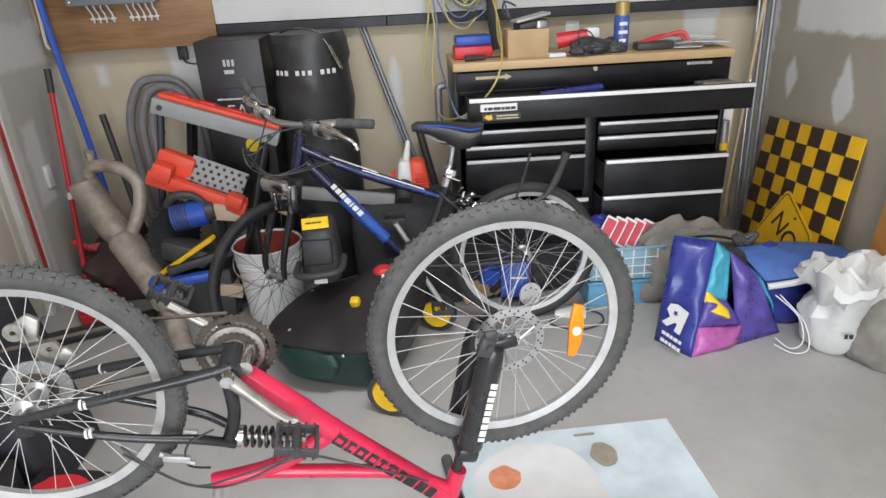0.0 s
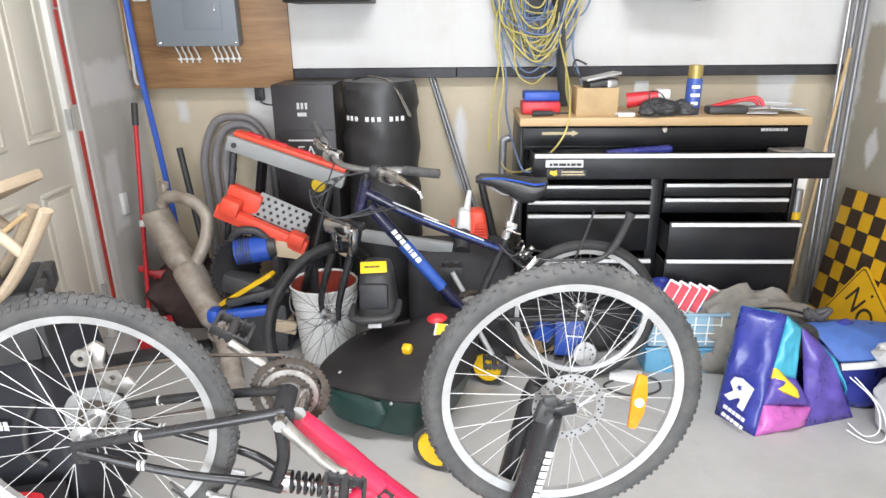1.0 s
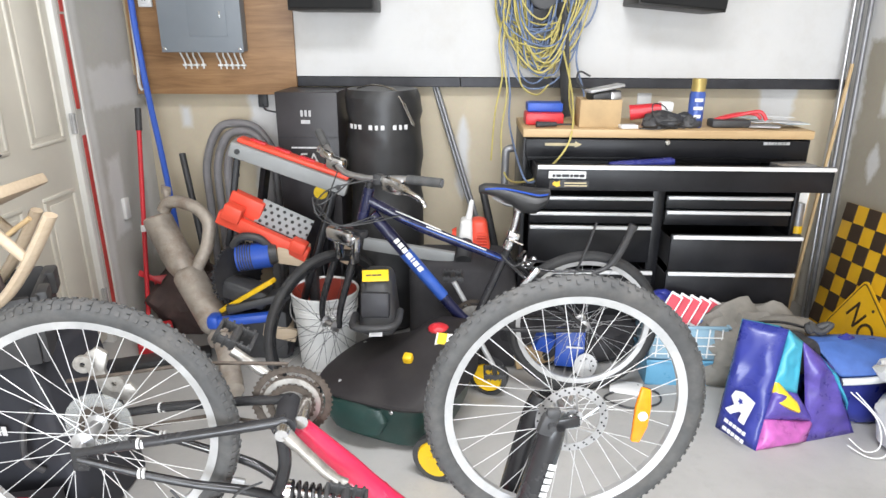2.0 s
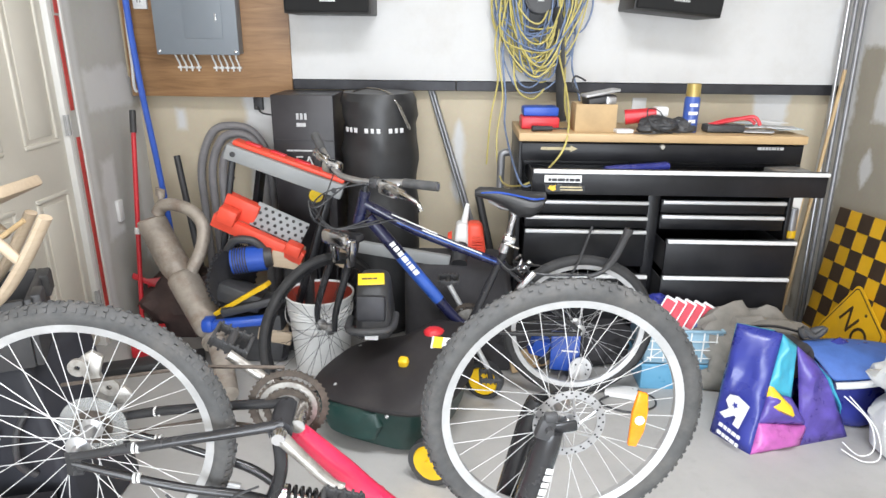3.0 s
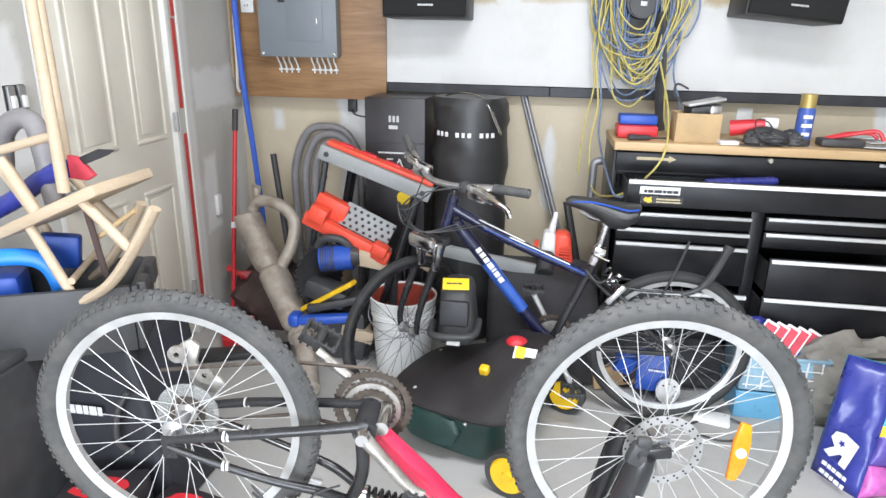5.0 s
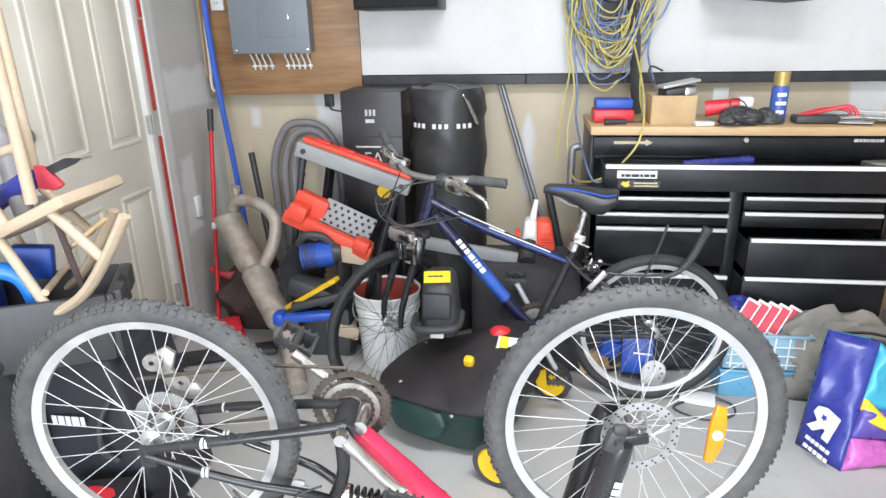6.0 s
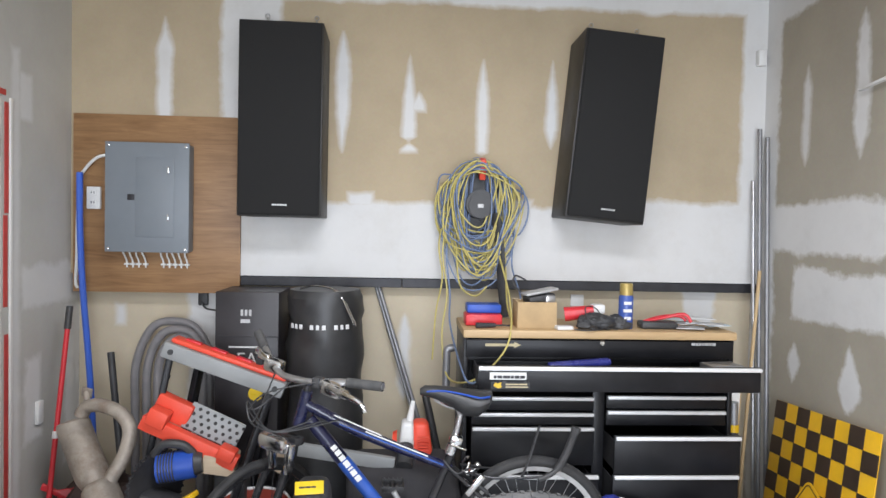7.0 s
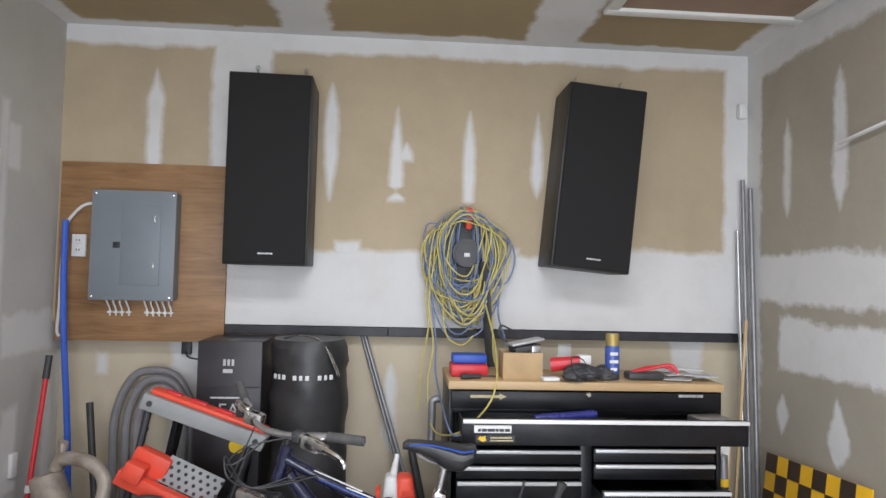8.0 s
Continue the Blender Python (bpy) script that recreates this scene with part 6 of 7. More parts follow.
bm = B(); lump(bm, (2.61, -0.50, WT), (0.085, 0.06, 0.045), 11, 0.25); single("tool_pouch", bm, "black_plastic", "black tool pouch on the worktop", "pouch")
bm = B(); lump(bm, (2.73, -0.47, WT), (0.06, 0.05, 0.04), 12, 0.25); single("black_clamp", bm, "black_plastic", "small black clamp on the worktop", "clamp")
bm = B(); box(bm, (2.46, -0.53, WT + 0.009), (0.075, 0.05, 0.016), 0.003, (0, 0, 8)); single("white_block", bm, "print_white", "small white packet on the worktop", "packet")
bm = B(); sweep(bm, smooth_path([(2.50, -0.56, WT + 0.005), (2.58, -0.58, WT + 0.005), (2.64, -0.54, WT + 0.02), (2.62, -0.50, WT + 0.09), (2.56, -0.52, WT + 0.10), (2.58, -0.56, WT + 0.03), (2.70, -0.55, WT + 0.005)], 5), 0.003, 6); single("thin_cord", bm, "black_plastic", "thin black cord on the worktop", "cord")
sc = thing("spray_can", "blue spray can with gold cap on the worktop", "spray can")
Tm = Matrix.Translation((2.765, -0.47, WT))
bm = B(); lathe(bm, [(0, 0), (0.031, 0), (0.033, 0.005), (0.033, 0.145), (0.028, 0.158)], 24, Tm); part("can", bm, "can_blue", sc)
bm = B(); lathe(bm, [(0.030, 0.155), (0.030, 0.205), (0.027, 0.21), (0, 0.211)], 24, Tm); part("cap", bm, "gold_cap", sc)
for z_, w_ in ((0.12, 0.035), (0.085, 0.04), (0.05, 0.03)):
    bm = B(); box(bm, (2.762, -0.5035, WT + z_), (w_, 0.003, 0.014)); part("label_mark", bm, "print_white", sc, smooth=False)
pl = thing("red_pliers", "red handled pliers beside a black case", "pliers")
bm = B()
for k in range(2):
    sweep(bm, smooth_path([(2.86, -0.45, WT + 0.03), (2.94, -0.46 - 0.03 * k, WT + 0.055), (3.02, -0.47 - 0.05 * k, WT + 0.06 + 0.015 * k), (3.05, -0.48 - 0.05 * k, WT + 0.04)], 5), 0.008, 8)
part("handle", bm, "red_plastic", pl)
bm = B(); box(bm, (2.92, -0.46, WT + 0.018), (0.17, 0.08, 0.034), 0.01); single("small_case", bm, "black_plastic", "flat black case under the red pliers", "case")
rnd = random.Random(3)
for k in range(7):
    bm = B(); box(bm, (3.05 + 0.16 * rnd.random(), -0.50 + 0.12 * rnd.random(), WT + 0.005 + 0.006 * k), (0.12, 0.07, 0.003), 0.0, (rnd.uniform(-3, 3), rnd.uniform(-4, 4), rnd.uniform(-40, 40)))
    single("paper_sheet", bm, ("print_white", "alloy", "poster_paper")[k % 3], "loose paper packet in the pile on the worktop", "paper", "papers on the worktop")
for o_ in [o for o in bpy.data.objects if o not in _before]:
    if o_.type == "MESH":
        o_.data.transform(Matrix.Translation((0, -0.045, 0)))
bm = B(); box(bm, (2.50, -0.70, 0.958), (0.28, 0.05, 0.03), 0.012, (0, -4, 4)); single("blue_pouch", bm, "bag_navy", "long blue roll lying on the open drawer", "roll")
bm = B(); box(bm, (2.47, -0.74, 0.933), (0.62, 0.17, 0.02), 0.004); single("drawer_mat", bm, "dark_steel", "grey tools mat inside the open drawer", "mat")
bm = B(); box(bm, (3.12, -0.73, 0.955), (0.15, 0.10, 0.03), 0.006, (0, 0, 10)); single("drawer_box", bm, "steel", "small metal box in the open drawer", "metal box")
bm = B(); box(bm, (2.70, 0.085, 1.125), (0.075, 0.012, 0.115), 0.004); single("outlet_plate", bm, "white_plastic", "white outlet plate on the lower wall", "outlet")

# ---- right corner ----
for k, (xx, yy, h, r, mm) in enumerate(((3.645, -0.05, 2.11, 0.011, "steel_tube"), (3.668, -0.085, 2.06, 0.012, "steel_tube"), (3.625, -0.035, 1.83, 0.010, "steel"))):
    bm = B(); rod(bm, (xx + 0.004, yy - 0.10, 0.0), (xx, yy, h), r, seg=12); single("metal_rod", bm, mm, "long grey metal rod standing in the corner", "metal rod", "rods in the corner")
bm = B(); box(bm, (3.585, -0.13, 0.675), (0.014, 0.014, 1.35), 0.002, (4, 1.0, 0)); single("wood_lath", bm, "board_pine", "narrow pine lath standing in the corner", "lath")
bm = B(); box(bm, (3.335, -0.42, 0.44), (0.045, 0.02, 0.88), 0.002, (3, 1.5, 0)); single("white_lath", bm, "white_paint", "white painted batten standing beside the chest", "batten")
bm = B(); box(bm, (3.40, -0.34, 0.41), (0.02, 0.02, 0.82), 0.002, (3, 1, 0)); single("pine_lath", bm, "board_pine", "yellowish batten standing beside the chest", "batten")
tb = thing("sealant_tube", "black and yellow sealant tube beside the chest", "sealant tube")
bm = B(); rod(bm, (3.31, -0.52, 0.0), (3.305, -0.50, 0.62), 0.024, seg=18); part("tube", bm, "black_plastic", tb)
bm = B(); rod(bm, (3.3055, -0.5035, 0.60), (3.304, -0.499, 0.74), 0.022, seg=18); part("collar", bm, "steel_tube", tb)
bm = B(); rod(bm, (3.3055, -0.5035, 0.60), (3.3052, -0.502, 0.635), 0.0255, seg=18); part("yellow_band", bm, "yellow_plastic", tb)
text_mesh("lettering", "20", 0.03, pose(3.305, -0.5262, 0.57, 90), "print_white", tb)
bar_text("lettering", tb, pose(3.305, -0.5275, 0.36, 90, 0, 0) @ pose(0, 0, 0, 0, 0, 90), [0.03, 0.03, 0.03, 0.03], 0.02, "card_red")

# checkered board and road sign leaning against the right wall
ck = thing("checkered_sign", "yellow and black checkered sign board leaning on the wall", "sign")
N8, SQ = 8, 0.088
CK = Matrix.Translation((3.602, -0.655, 0.372)) @ Matrix.Rotation(radians(9), 4, "Y") @ Matrix.Rotation(radians(-90), 4, "Z") @ Matrix.Rotation(radians(90), 4, "X") @ Matrix.Rotation(radians(4), 4, "Z")
half = N8 * SQ / 2
bm = B(); box(bm, (0, 0, -0.004), (N8 * SQ, N8 * SQ, 0.006), 0.002); bmesh.ops.transform(bm, matrix=CK, verts=bm.verts); part("board", bm, "sign_yellow", ck)
for i in range(N8):
    for j in range(N8):
        if (i + j) % 2:
            bm = B(); box(bm, (-half + (i + 0.5) * SQ, -half + (j + 0.5) * SQ, 0.0), (SQ, SQ, 0.004)); bmesh.ops.transform(bm, matrix=CK, verts=bm.verts); part("check", bm, "sign_black", ck, smooth=False)
ns = thing("road_sign", "yellow road sign lettered NO leaning on the checkered board", "sign")
NS = Matrix.Translation((3.525, -0.745, 0.224)) @ Matrix.Rotation(radians(12), 4, "Y") @ Matrix.Rotation(radians(-90), 4, "Z") @ Matrix.Rotation(radians(90), 4, "X") @ Matrix.Rotation(radians(-27), 4, "Z")
def rounded(w, h, r, n=5):
    pts = []
    for cx, cy, a0 in ((w / 2 - r, h / 2 - r, 0), (-w / 2 + r, h / 2 - r, 90), (-w / 2 + r, -h / 2 + r, 180), (w / 2 - r, -h / 2 + r, 270)):
        for k in range(n + 1):
            a = radians(a0 + 90 * k / n)
            pts.append((cx + r * math.cos(a), cy + r * math.sin(a)))
    return pts
bm = B(); slab(bm, rounded(0.32, 0.33, 0.03), 0.004, NS); part("plate", bm, "sign_yellow", ns)
bm = B()
outer, inner = rounded(0.30, 0.31, 0.025), rounded(0.289, 0.299, 0.02)
vo = [bm.verts.new(NS @ Vector((x, y, 0.0052))) for x, y in outer]; vi = [bm.verts.new(NS @ Vector((x, y, 0.0052))) for x, y in inner]
for k in range(len(vo)):
    bm.faces.new((vo[k], vo[(k + 1) % len(vo)], vi[(k + 1) % len(vi)], vi[k]))
part("border", bm, "sign_black", ns, smooth=False)
text_mesh("lettering", "NO", 0.14, NS @ pose(0.0, 0.03, 0.006), "sign_black", ns, shear=0.1)
bm = B(); rod(bm, NS @ Vector((0.0, 0.125, 0.004)), NS @ Vector((0.0, 0.125, 0.007)), 0.007); part("bolt_hole", bm, "sign_black", ns)
bm = B(); box(bm, (3.64, -1.36, 0.42), (0.03, 0.34, 0.84), 0.004, (0, 4, 0)); single("orange_panel", bm, "orange_board", "orange brown board leaning on the drywall", "board")
bm = B(); lump(bm, (3.55, -1.42, 0.0), (0.12, 0.16, 0.17), 21, 0.15); single("tan_sack", bm, "canvas_grey", "tan paper sack slumped by the wall", "sack")

# ---- bins and bags in front of the chest ----
def open_bin(name, c, s, z0, h, mat_, label, ribs=0):
    t_ = thing(name, label, "storage bin", "blue bins")
    wth = 0.006
    bm = B()
    for sx in (-1, 1):
        box(bm, (c[0] + sx * (s[0] / 2 - wth / 2), c[1], z0 + h / 2), (wth, s[1], h), 0.002)
        box(bm, (c[0], c[1] + sx * (s[1] / 2 - wth / 2), z0 + h / 2), (s[0] - 2 * wth - 0.0005, wth, h), 0.002)
    box(bm, (c[0], c[1], z0 + 0.004), (s[0] - 2 * wth - 0.001, s[1] - 2 * wth - 0.001, 0.006))
    part("shell", bm, mat_, t_)
    bm = B()
    for sx in (-1, 1):
        box(bm, (c[0] + sx * s[0] / 2, c[1], z0 + h - 0.006), (0.014, s[1] + 0.014, 0.012), 0.003)
        box(bm, (c[0], c[1] + sx * s[1] / 2, z0 + h - 0.006), (s[0] - 0.0145, 0.014, 0.012), 0.003)
    part("lip", bm, mat_, t_)
    for k in range(ribs):
        bm = B(); box(bm, (c[0] - s[0] / 2 + (k + 0.5) * s[0] / ribs, c[1] - s[1] / 2 - 0.003, z0 + h / 2), (0.005, 0.005, h - 0.02)); part("rib", bm, "white_plastic", t_, smooth=False)
    for k in range(3 if ribs else 0):
        bm = B(); box(bm, (c[0], c[1] - s[1] / 2 - 0.0055, z0 + (k + 0.7) * h / 4), (s[0] - 0.02, 0.004, 0.004)); part("rib", bm, "white_plastic", t_, smooth=False)
    return t_
open_bin("blue_bin", (2.735, -0.76), (0.34, 0.26), 0.0, 0.125, "bin_blue", "blue plastic storage bin on the floor")
open_bin("clear_bin", (2.735, -0.76), (0.33, 0.25), 0.128, 0.16, "bin_clear", "pale blue ribbed plastic bin stacked on another", 6)
for k in range(5):
    cd = thing("packet_card", "red and white packet card stuck in the bin", "packet", "red packets")
    CM = pose(2.655 + k * 0.047, -0.82 + 0.012 * k, 0.345 - 0.012 * k, 62, 0, -8) @ pose(0, 0, 0, 0, 0, -28)
    bm = B(); slab(bm, rounded(0.055, 0.14, 0.006), 0.006, CM); part("card", bm, "print_white", cd)
    bm = B(); slab(bm, rounded(0.043, 0.118, 0.004), 0.001, CM @ pose(0, 0, 0.0064)); part("red_print", bm, "card_red", cd, smooth=False)
bm = B(); lump(bm, (2.655, -0.72, 0.29), (0.07, 0.06, 0.06), 31, 0.2); single("blue_bundle", bm, "bag_navy", "blue bundle in the clear bin", "bundle")
bm = B(); lump(bm, (2.76, -0.73, 0.17), (0.13, 0.09, 0.09), 32, 0.3); single("bin_contents", bm, "tarp_blue", "folded blue cloth in the clear bin", "cloth")
bp_ = thing("backpack", "grey canvas backpack slumped on the floor", "backpack")
bm = B(); lump(bm, (3.03, -0.80, 0.0), (0.26, 0.16, 0.235), 41, 0.25, 4); part("body", bm, "canvas_grey", bp_)
bm = B(); lump(bm, (3.12, -0.88, 0.20), (0.17, 0.10, 0.09), 42, 0.25, 3); part("flap", bm, "canvas_grey", bp_)
bm = B(); sweep(bm, smooth_path([(2.95, -0.93, 0.33), (3.06, -0.97, 0.355), (3.18, -0.98, 0.33), (3.27, -0.97, 0.29)], 6), 0.014, 8, squash=0.4); part("strap", bm, "charcoal_cloth", bp_)
bm = B(); sweep(bm, smooth_path([(3.15, -1.02, 0.37), (3.19, -1.04, 0.345), (3.23, -1.03, 0.375), (3.19, -1.02, 0.36), (3.15, -1.03, 0.345)], 5, True), 0.014, 8, True); part("knot", bm, "black_plastic", bp_)

# printed shopping bag
sbg = thing("shopping_bag", "glossy blue printed shopping bag stuffed full", "shopping bag")
def bag_face(name, a, b_, c_, d_, mat_, lab="", puff=0.02, seed=0, n=12):
    """Crumpled patch between four corners: a b along the foot, d c along the top."""
    a, b_, c_, d_ = Vector(a), Vector(b_), Vector(c_), Vector(d_)
    nrm = (b_ - a).cross(d_ - a).normalized()
    bm = B()
    g = []
    for j in range(n + 1):
        row = []
        for i in range(n + 1):
            u, v = i / n, j / n
            p = a.lerp(b_, u).lerp(d_.lerp(c_, u), v)
            e = min(1.0, 6 * u * (1 - u)) * min(1.0, 6 * v * (1 - v))
            p += nrm * e * (puff + 0.030 * noise.noise(p * 9 + Vector((seed, 0, 0))) + 0.014 * noise.noise(p * 26))
            row.append(bm.verts.new(p))
        g.append(row)
    for j in range(n):
        for i in range(n):
            bm.faces.new((g[j][i], g[j][i + 1], g[j + 1][i + 1], g[j + 1][i]))
    ob = part(name, bm, mat_, sbg, lab)
    so = ob.modifiers.new("solid", "SOLIDIFY")
    so.thickness, so.offset = 0.003, -1
    return ob
A0, A1, A2, A3 = (2.762, -1.202, 0.0), (2.855, -1.350, 0.0), (3.29, -1.22, 0.0), (3.10, -1.00, 0.0)
T0, T1, T2, T3 = (2.835, -1.12, 0.435), (2.972, -1.20, 0.432), (3.17, -1.20, 0.275), (3.04, -1.02, 0.36)
def mixp(p, q, k):
    return tuple(Vector(p).lerp(Vector(q), k))
bag_face("front_panel", A0, A1, T1, T0, "bag_navy", "navy blue panel with white mark", 0.02, 1)
bag_face("side_panel", A3, A0, T0, T3, "bag_teal", "", 0.01, 2)
E1, E2 = mixp(A1, A2, 0.35), mixp(T1, T2, 0.32)
bag_face("teal_panel", mixp(A1, T1, 0.52), mixp(E1, E2, 0.5), E2, T1, "bag_teal", "teal printed panel", 0.012, 3)
bag_face("pink_panel", A1, mixp(A1, A2, 0.5), mixp(mixp(A1, A2, 0.5), T2, 0.28), mixp(A1, T1, 0.26), "bag_pink", "pink printed panel", 0.016, 4)
bag_face("violet_panel", mixp(A1, T1, 0.26), mixp(mixp(A1, A2, 0.5), T2, 0.28), mixp(E1, E2, 0.5), mixp(A1, T1, 0.52), "bag_violet", "", 0.014, 5)
bag_face("yellow_panel", mixp(A1, T1, 0.40), mixp(E1, E2, 0.30), mixp(E1, E2, 0.42), mixp(A1, T1, 0.60), "bag_yellow", "yellow printed patch", 0.03, 6, 6)
bag_face("end_panel", mixp(A1, A2, 0.5), A2, T2, E2, "bag_violet", "", 0.02, 7)
bag_face("end_patch", mixp(A2, T2, 0.35), mixp(A2, T2, 0.4), mixp(T2, A2, 0.05), mixp(E2, T2, 0.55), "bag_teal", "", 0.03, 8, 6)
bag_face("back_panel", A2, A3, T3, T2, "bag_navy", "", 0.01, 9)
bm = B(); lump(bm, (3.02, -1.10, 0.22), (0.14, 0.09, 0.10), 51, 0.25); part("stuffing", bm, "charcoal_cloth", sbg)
fn = (Vector(A1) - Vector(A0)).normalized(); fu = (mixp(T0, T1, 0.5)[0] - mixp(A0, A1, 0.5)[0], mixp(T0, T1, 0.5)[1] - mixp(A0, A1, 0.5)[1], 0.40)
fu = Vector(fu).normalized(); fz = fn.cross(fu).normalized()
LM = Matrix(((fn.x, fu.x, fz.x, 0), (fn.y, fu.y, fz.y, 0), (fn.z, fu.z, fz.z, 0), (0, 0, 0, 1)))
LC = Vector(A0).lerp(Vector(A1), 0.56) + fu * 0.135 + fz * 0.048
bm = B(); slab(bm, [(0.045, -0.05), (0.045, 0.05), (-0.01, 0.055), (-0.04, 0.04), (-0.045, 0.012), (-0.02, -0.008), (-0.045, -0.045), (-0.018, -0.05), (0.008, -0.018), (0.018, -0.018), (0.018, -0.05)], 0.002, Matrix.Translation(LC) @ LM @ pose(0, 0, 0, 0, 0, -12)); part("logo_shape", bm, "print_white", sbg, smooth=False)
bm = B(); slab(bm, [(0.014 * (1 if k % 2 else 0.45) * math.sin(k * math.pi / 5), 0.014 * (1 if k % 2 else 0.45) * math.cos(k * math.pi / 5)) for k in range(10)], 0.001, Matrix.Translation(LC + fu * 0.018 + fz * 0.0025) @ LM); part("star_mark", bm, "bag_navy", sbg, smooth=False)
for k, dz in enumerate((-0.075, -0.105)):
    bar_text("brand_bar", sbg, Matrix.Translation(LC + fu * dz - fn * 0.045) @ LM @ pose(0, 0, 0, 0, 0, -8), [0.018, 0.014, 0.014, 0.02, 0.014], 0.014, "print_white")
# blue sheet and white sack
fl = thing("blue_sheet", "blue padded sheet with white underside draped over the sacks", "sheet")
def drape(rows, mat_, name, th):
    bm = B()
    g = [[bm.verts.new(p) for p in smooth_path(r, 5)] for r in rows]
    for a, b_ in zip(g, g[1:]):
        for i in range(len(a) - 1):
            bm.faces.new((a[i], a[i + 1], b_[i + 1], b_[i]))
    ob = part(name, bm, mat_, fl)
    so = ob.modifiers.new("solid", "SOLIDIFY"); so.thickness = th
    sb_ = ob.modifiers.new("smooth", "SUBSURF"); sb_.levels = sb_.render_levels = 1
    return ob
drape([[(3.08, -1.03, 0.37), (3.22, -0.98, 0.365), (3.40, -0.95, 0.35), (3.60, -0.98, 0.33)],
       [(3.10, -1.08, 0.38), (3.24, -1.06, 0.375), (3.42, -1.06, 0.36), (3.60, -1.08, 0.34)],
       [(3.14, -1.13, 0.33), (3.26, -1.14, 0.34), (3.42, -1.16, 0.35), (3.58, -1.17, 0.34)],
       [(3.19, -1.17, 0.26), (3.28, -1.19, 0.28), (3.40, -1.22, 0.32), (3.55, -1.24, 0.33)]], "tarp_blue", "sheet", 0.012)
bm = B(); sweep(bm, smooth_path([(3.19, -1.18, 0.252), (3.28, -1.20, 0.272), (3.40, -1.23, 0.312), (3.55, -1.25, 0.322)], 8), 0.014, 8); part("hem", bm, "sack_white", fl, "white fluffy hem")
fl.matrix_basis = pose(0.03, -0.01, -0.045)
bm = B(); lump(bm, (3.32, -1.04, 0.0), (0.20, 0.13, 0.205), 61, 0.2); single("stuffed_sack", bm, "bag_navy", "dark stuffed sack under the blue sheet", "sack")
ws = thing("white_sack", "white plastic sack with crumpled open top", "sack")
bm = B()
prof = [(0.0, 0.0), (0.07, 0.0), (0.10, 0.03), (0.115, 0.10), (0.12, 0.17), (0.11, 0.22), (0.125, 0.26), (0.15, 0.30), (0.16, 0.33), (0.12, 0.36), (0.10, 0.33), (0.06, 0.34), (0.0, 0.31)]
lathe(bm, prof, 40, Matrix.Translation((3.425, -1.34, 0)))
for v in bm.verts:
    k = v.co.z / 0.35
    n_ = noise.noise(v.co * 9) * 0.05 + noise.noise(v.co * 25) * 0.03
    d = Vector((v.co.x - 3.425, v.co.y + 1.34, 0))
    v.co += d.normalized() * n_ * (0.3 + k) if d.length > 0.01 else Vector()
    v.co.z += 0.09 * k * k * noise.noise(v.co * 13)
part("sack", bm, "sack_white", ws)
bar_text("print", ws, pose(3.37, -1.478, 0.13, 90, 0, -10), [0.012, 0.014], 0.02, "dark_steel")
bm = B(); sweep(bm, smooth_path([(3.22, -1.25, 0.20), (3.28, -1.33, 0.14), (3.29, -1.37, 0.05), (3.25, -1.36, 0.015), (3.22, -1.30, 0.03)], 6), 0.0025, 8); sweep(bm, smooth_path([(3.24, -1.25, 0.20), (3.30, -1.34, 0.12), (3.305, -1.39, 0.03), (3.25, -1.385, 0.008), (3.2, -1.33, 0.02)], 6), 0.0025, 8)
single("white_cable", bm, "white_plastic", "white cable loop on the floor by the bag", "cable")

# ---- clutter behind the front wheel ----
bb_ = thing("blue_carton", "blue printed carton with a round white sanding disc", "carton")
bm = B(); box(bm, (2.245, -0.76, 0.115), (0.13, 0.08, 0.17), 0.003, (-12, 0, -8)); part("carton", bm, "blue_plastic", bb_)
bar_text("print", bb_, pose(2.22, -0.813, 0.14, 78, 0, -8), [0.02, 0.03, 0.02], 0.008, "print_white")
bm = B(); rod(bm, (2.305, -0.835, 0.06), (2.307, -0.842, 0.062), 0.055, seg=30); d_ = part("sanding_disc", bm, "print_white", bb_, "white round disc")
for k in range(8):
    a = k * math.pi / 4
    bm = B(); rod(bm, (2.307 + 0.034 * math.cos(a), -0.841, 0.062 + 0.034 * math.sin(a)), (2.3075 + 0.034 * math.cos(a), -0.8435, 0.062 + 0.034 * math.sin(a)), 0.004, seg=8); part("hole", bm, "black_plastic", d_)
bm = B(); box(bm, (2.08, -0.72, 0.075), (0.20, 0.12, 0.10), 0.003, (0, -10, 12)); single("tan_carton", bm, "cardboard", "flattened tan carton among the clutter", "carton")
bm = B(); box(bm, (2.12, -0.78, 0.15), (0.08, 0.06, 0.08), 0.004, (10, 20, 12)); single("blue_box", bm, "blue_plastic", "small blue box leaning on the cartons", "box")
bm = B(); lump(bm, (2.05, -0.62, 0.0), (0.30, 0.15, 0.20), 71, 0.3); single("black_bag", bm, "charcoal_cloth", "black cloth bag lying before the chest", "bag")
bm = B(); lump(bm, (2.42, -0.58, 0.0), (0.20, 0.14, 0.14), 72, 0.3); single("black_bag", bm, "charcoal_cloth", "black cloth bag lying under the bicycle wheel", "bag")
bm = B(); box(bm, (2.47, -0.94, 0.012), (0.14, 0.09, 0.022), 0.008, (0, 0, -15)); single("white_adapter", bm, "white_plastic", "white power adapter on the floor", "adapter")
bm = B(); sweep(bm, smooth_path([(2.42, -0.96, 0.006), (2.36, -1.02, 0.006), (2.46, -1.09, 0.006), (2.58, -1.05, 0.006), (2.60, -0.97, 0.006), (2.52, -0.93, 0.02)], 6), 0.0045, 6); single("extension_cord", bm, "black_plastic", "black cord coiled on the floor", "cord")

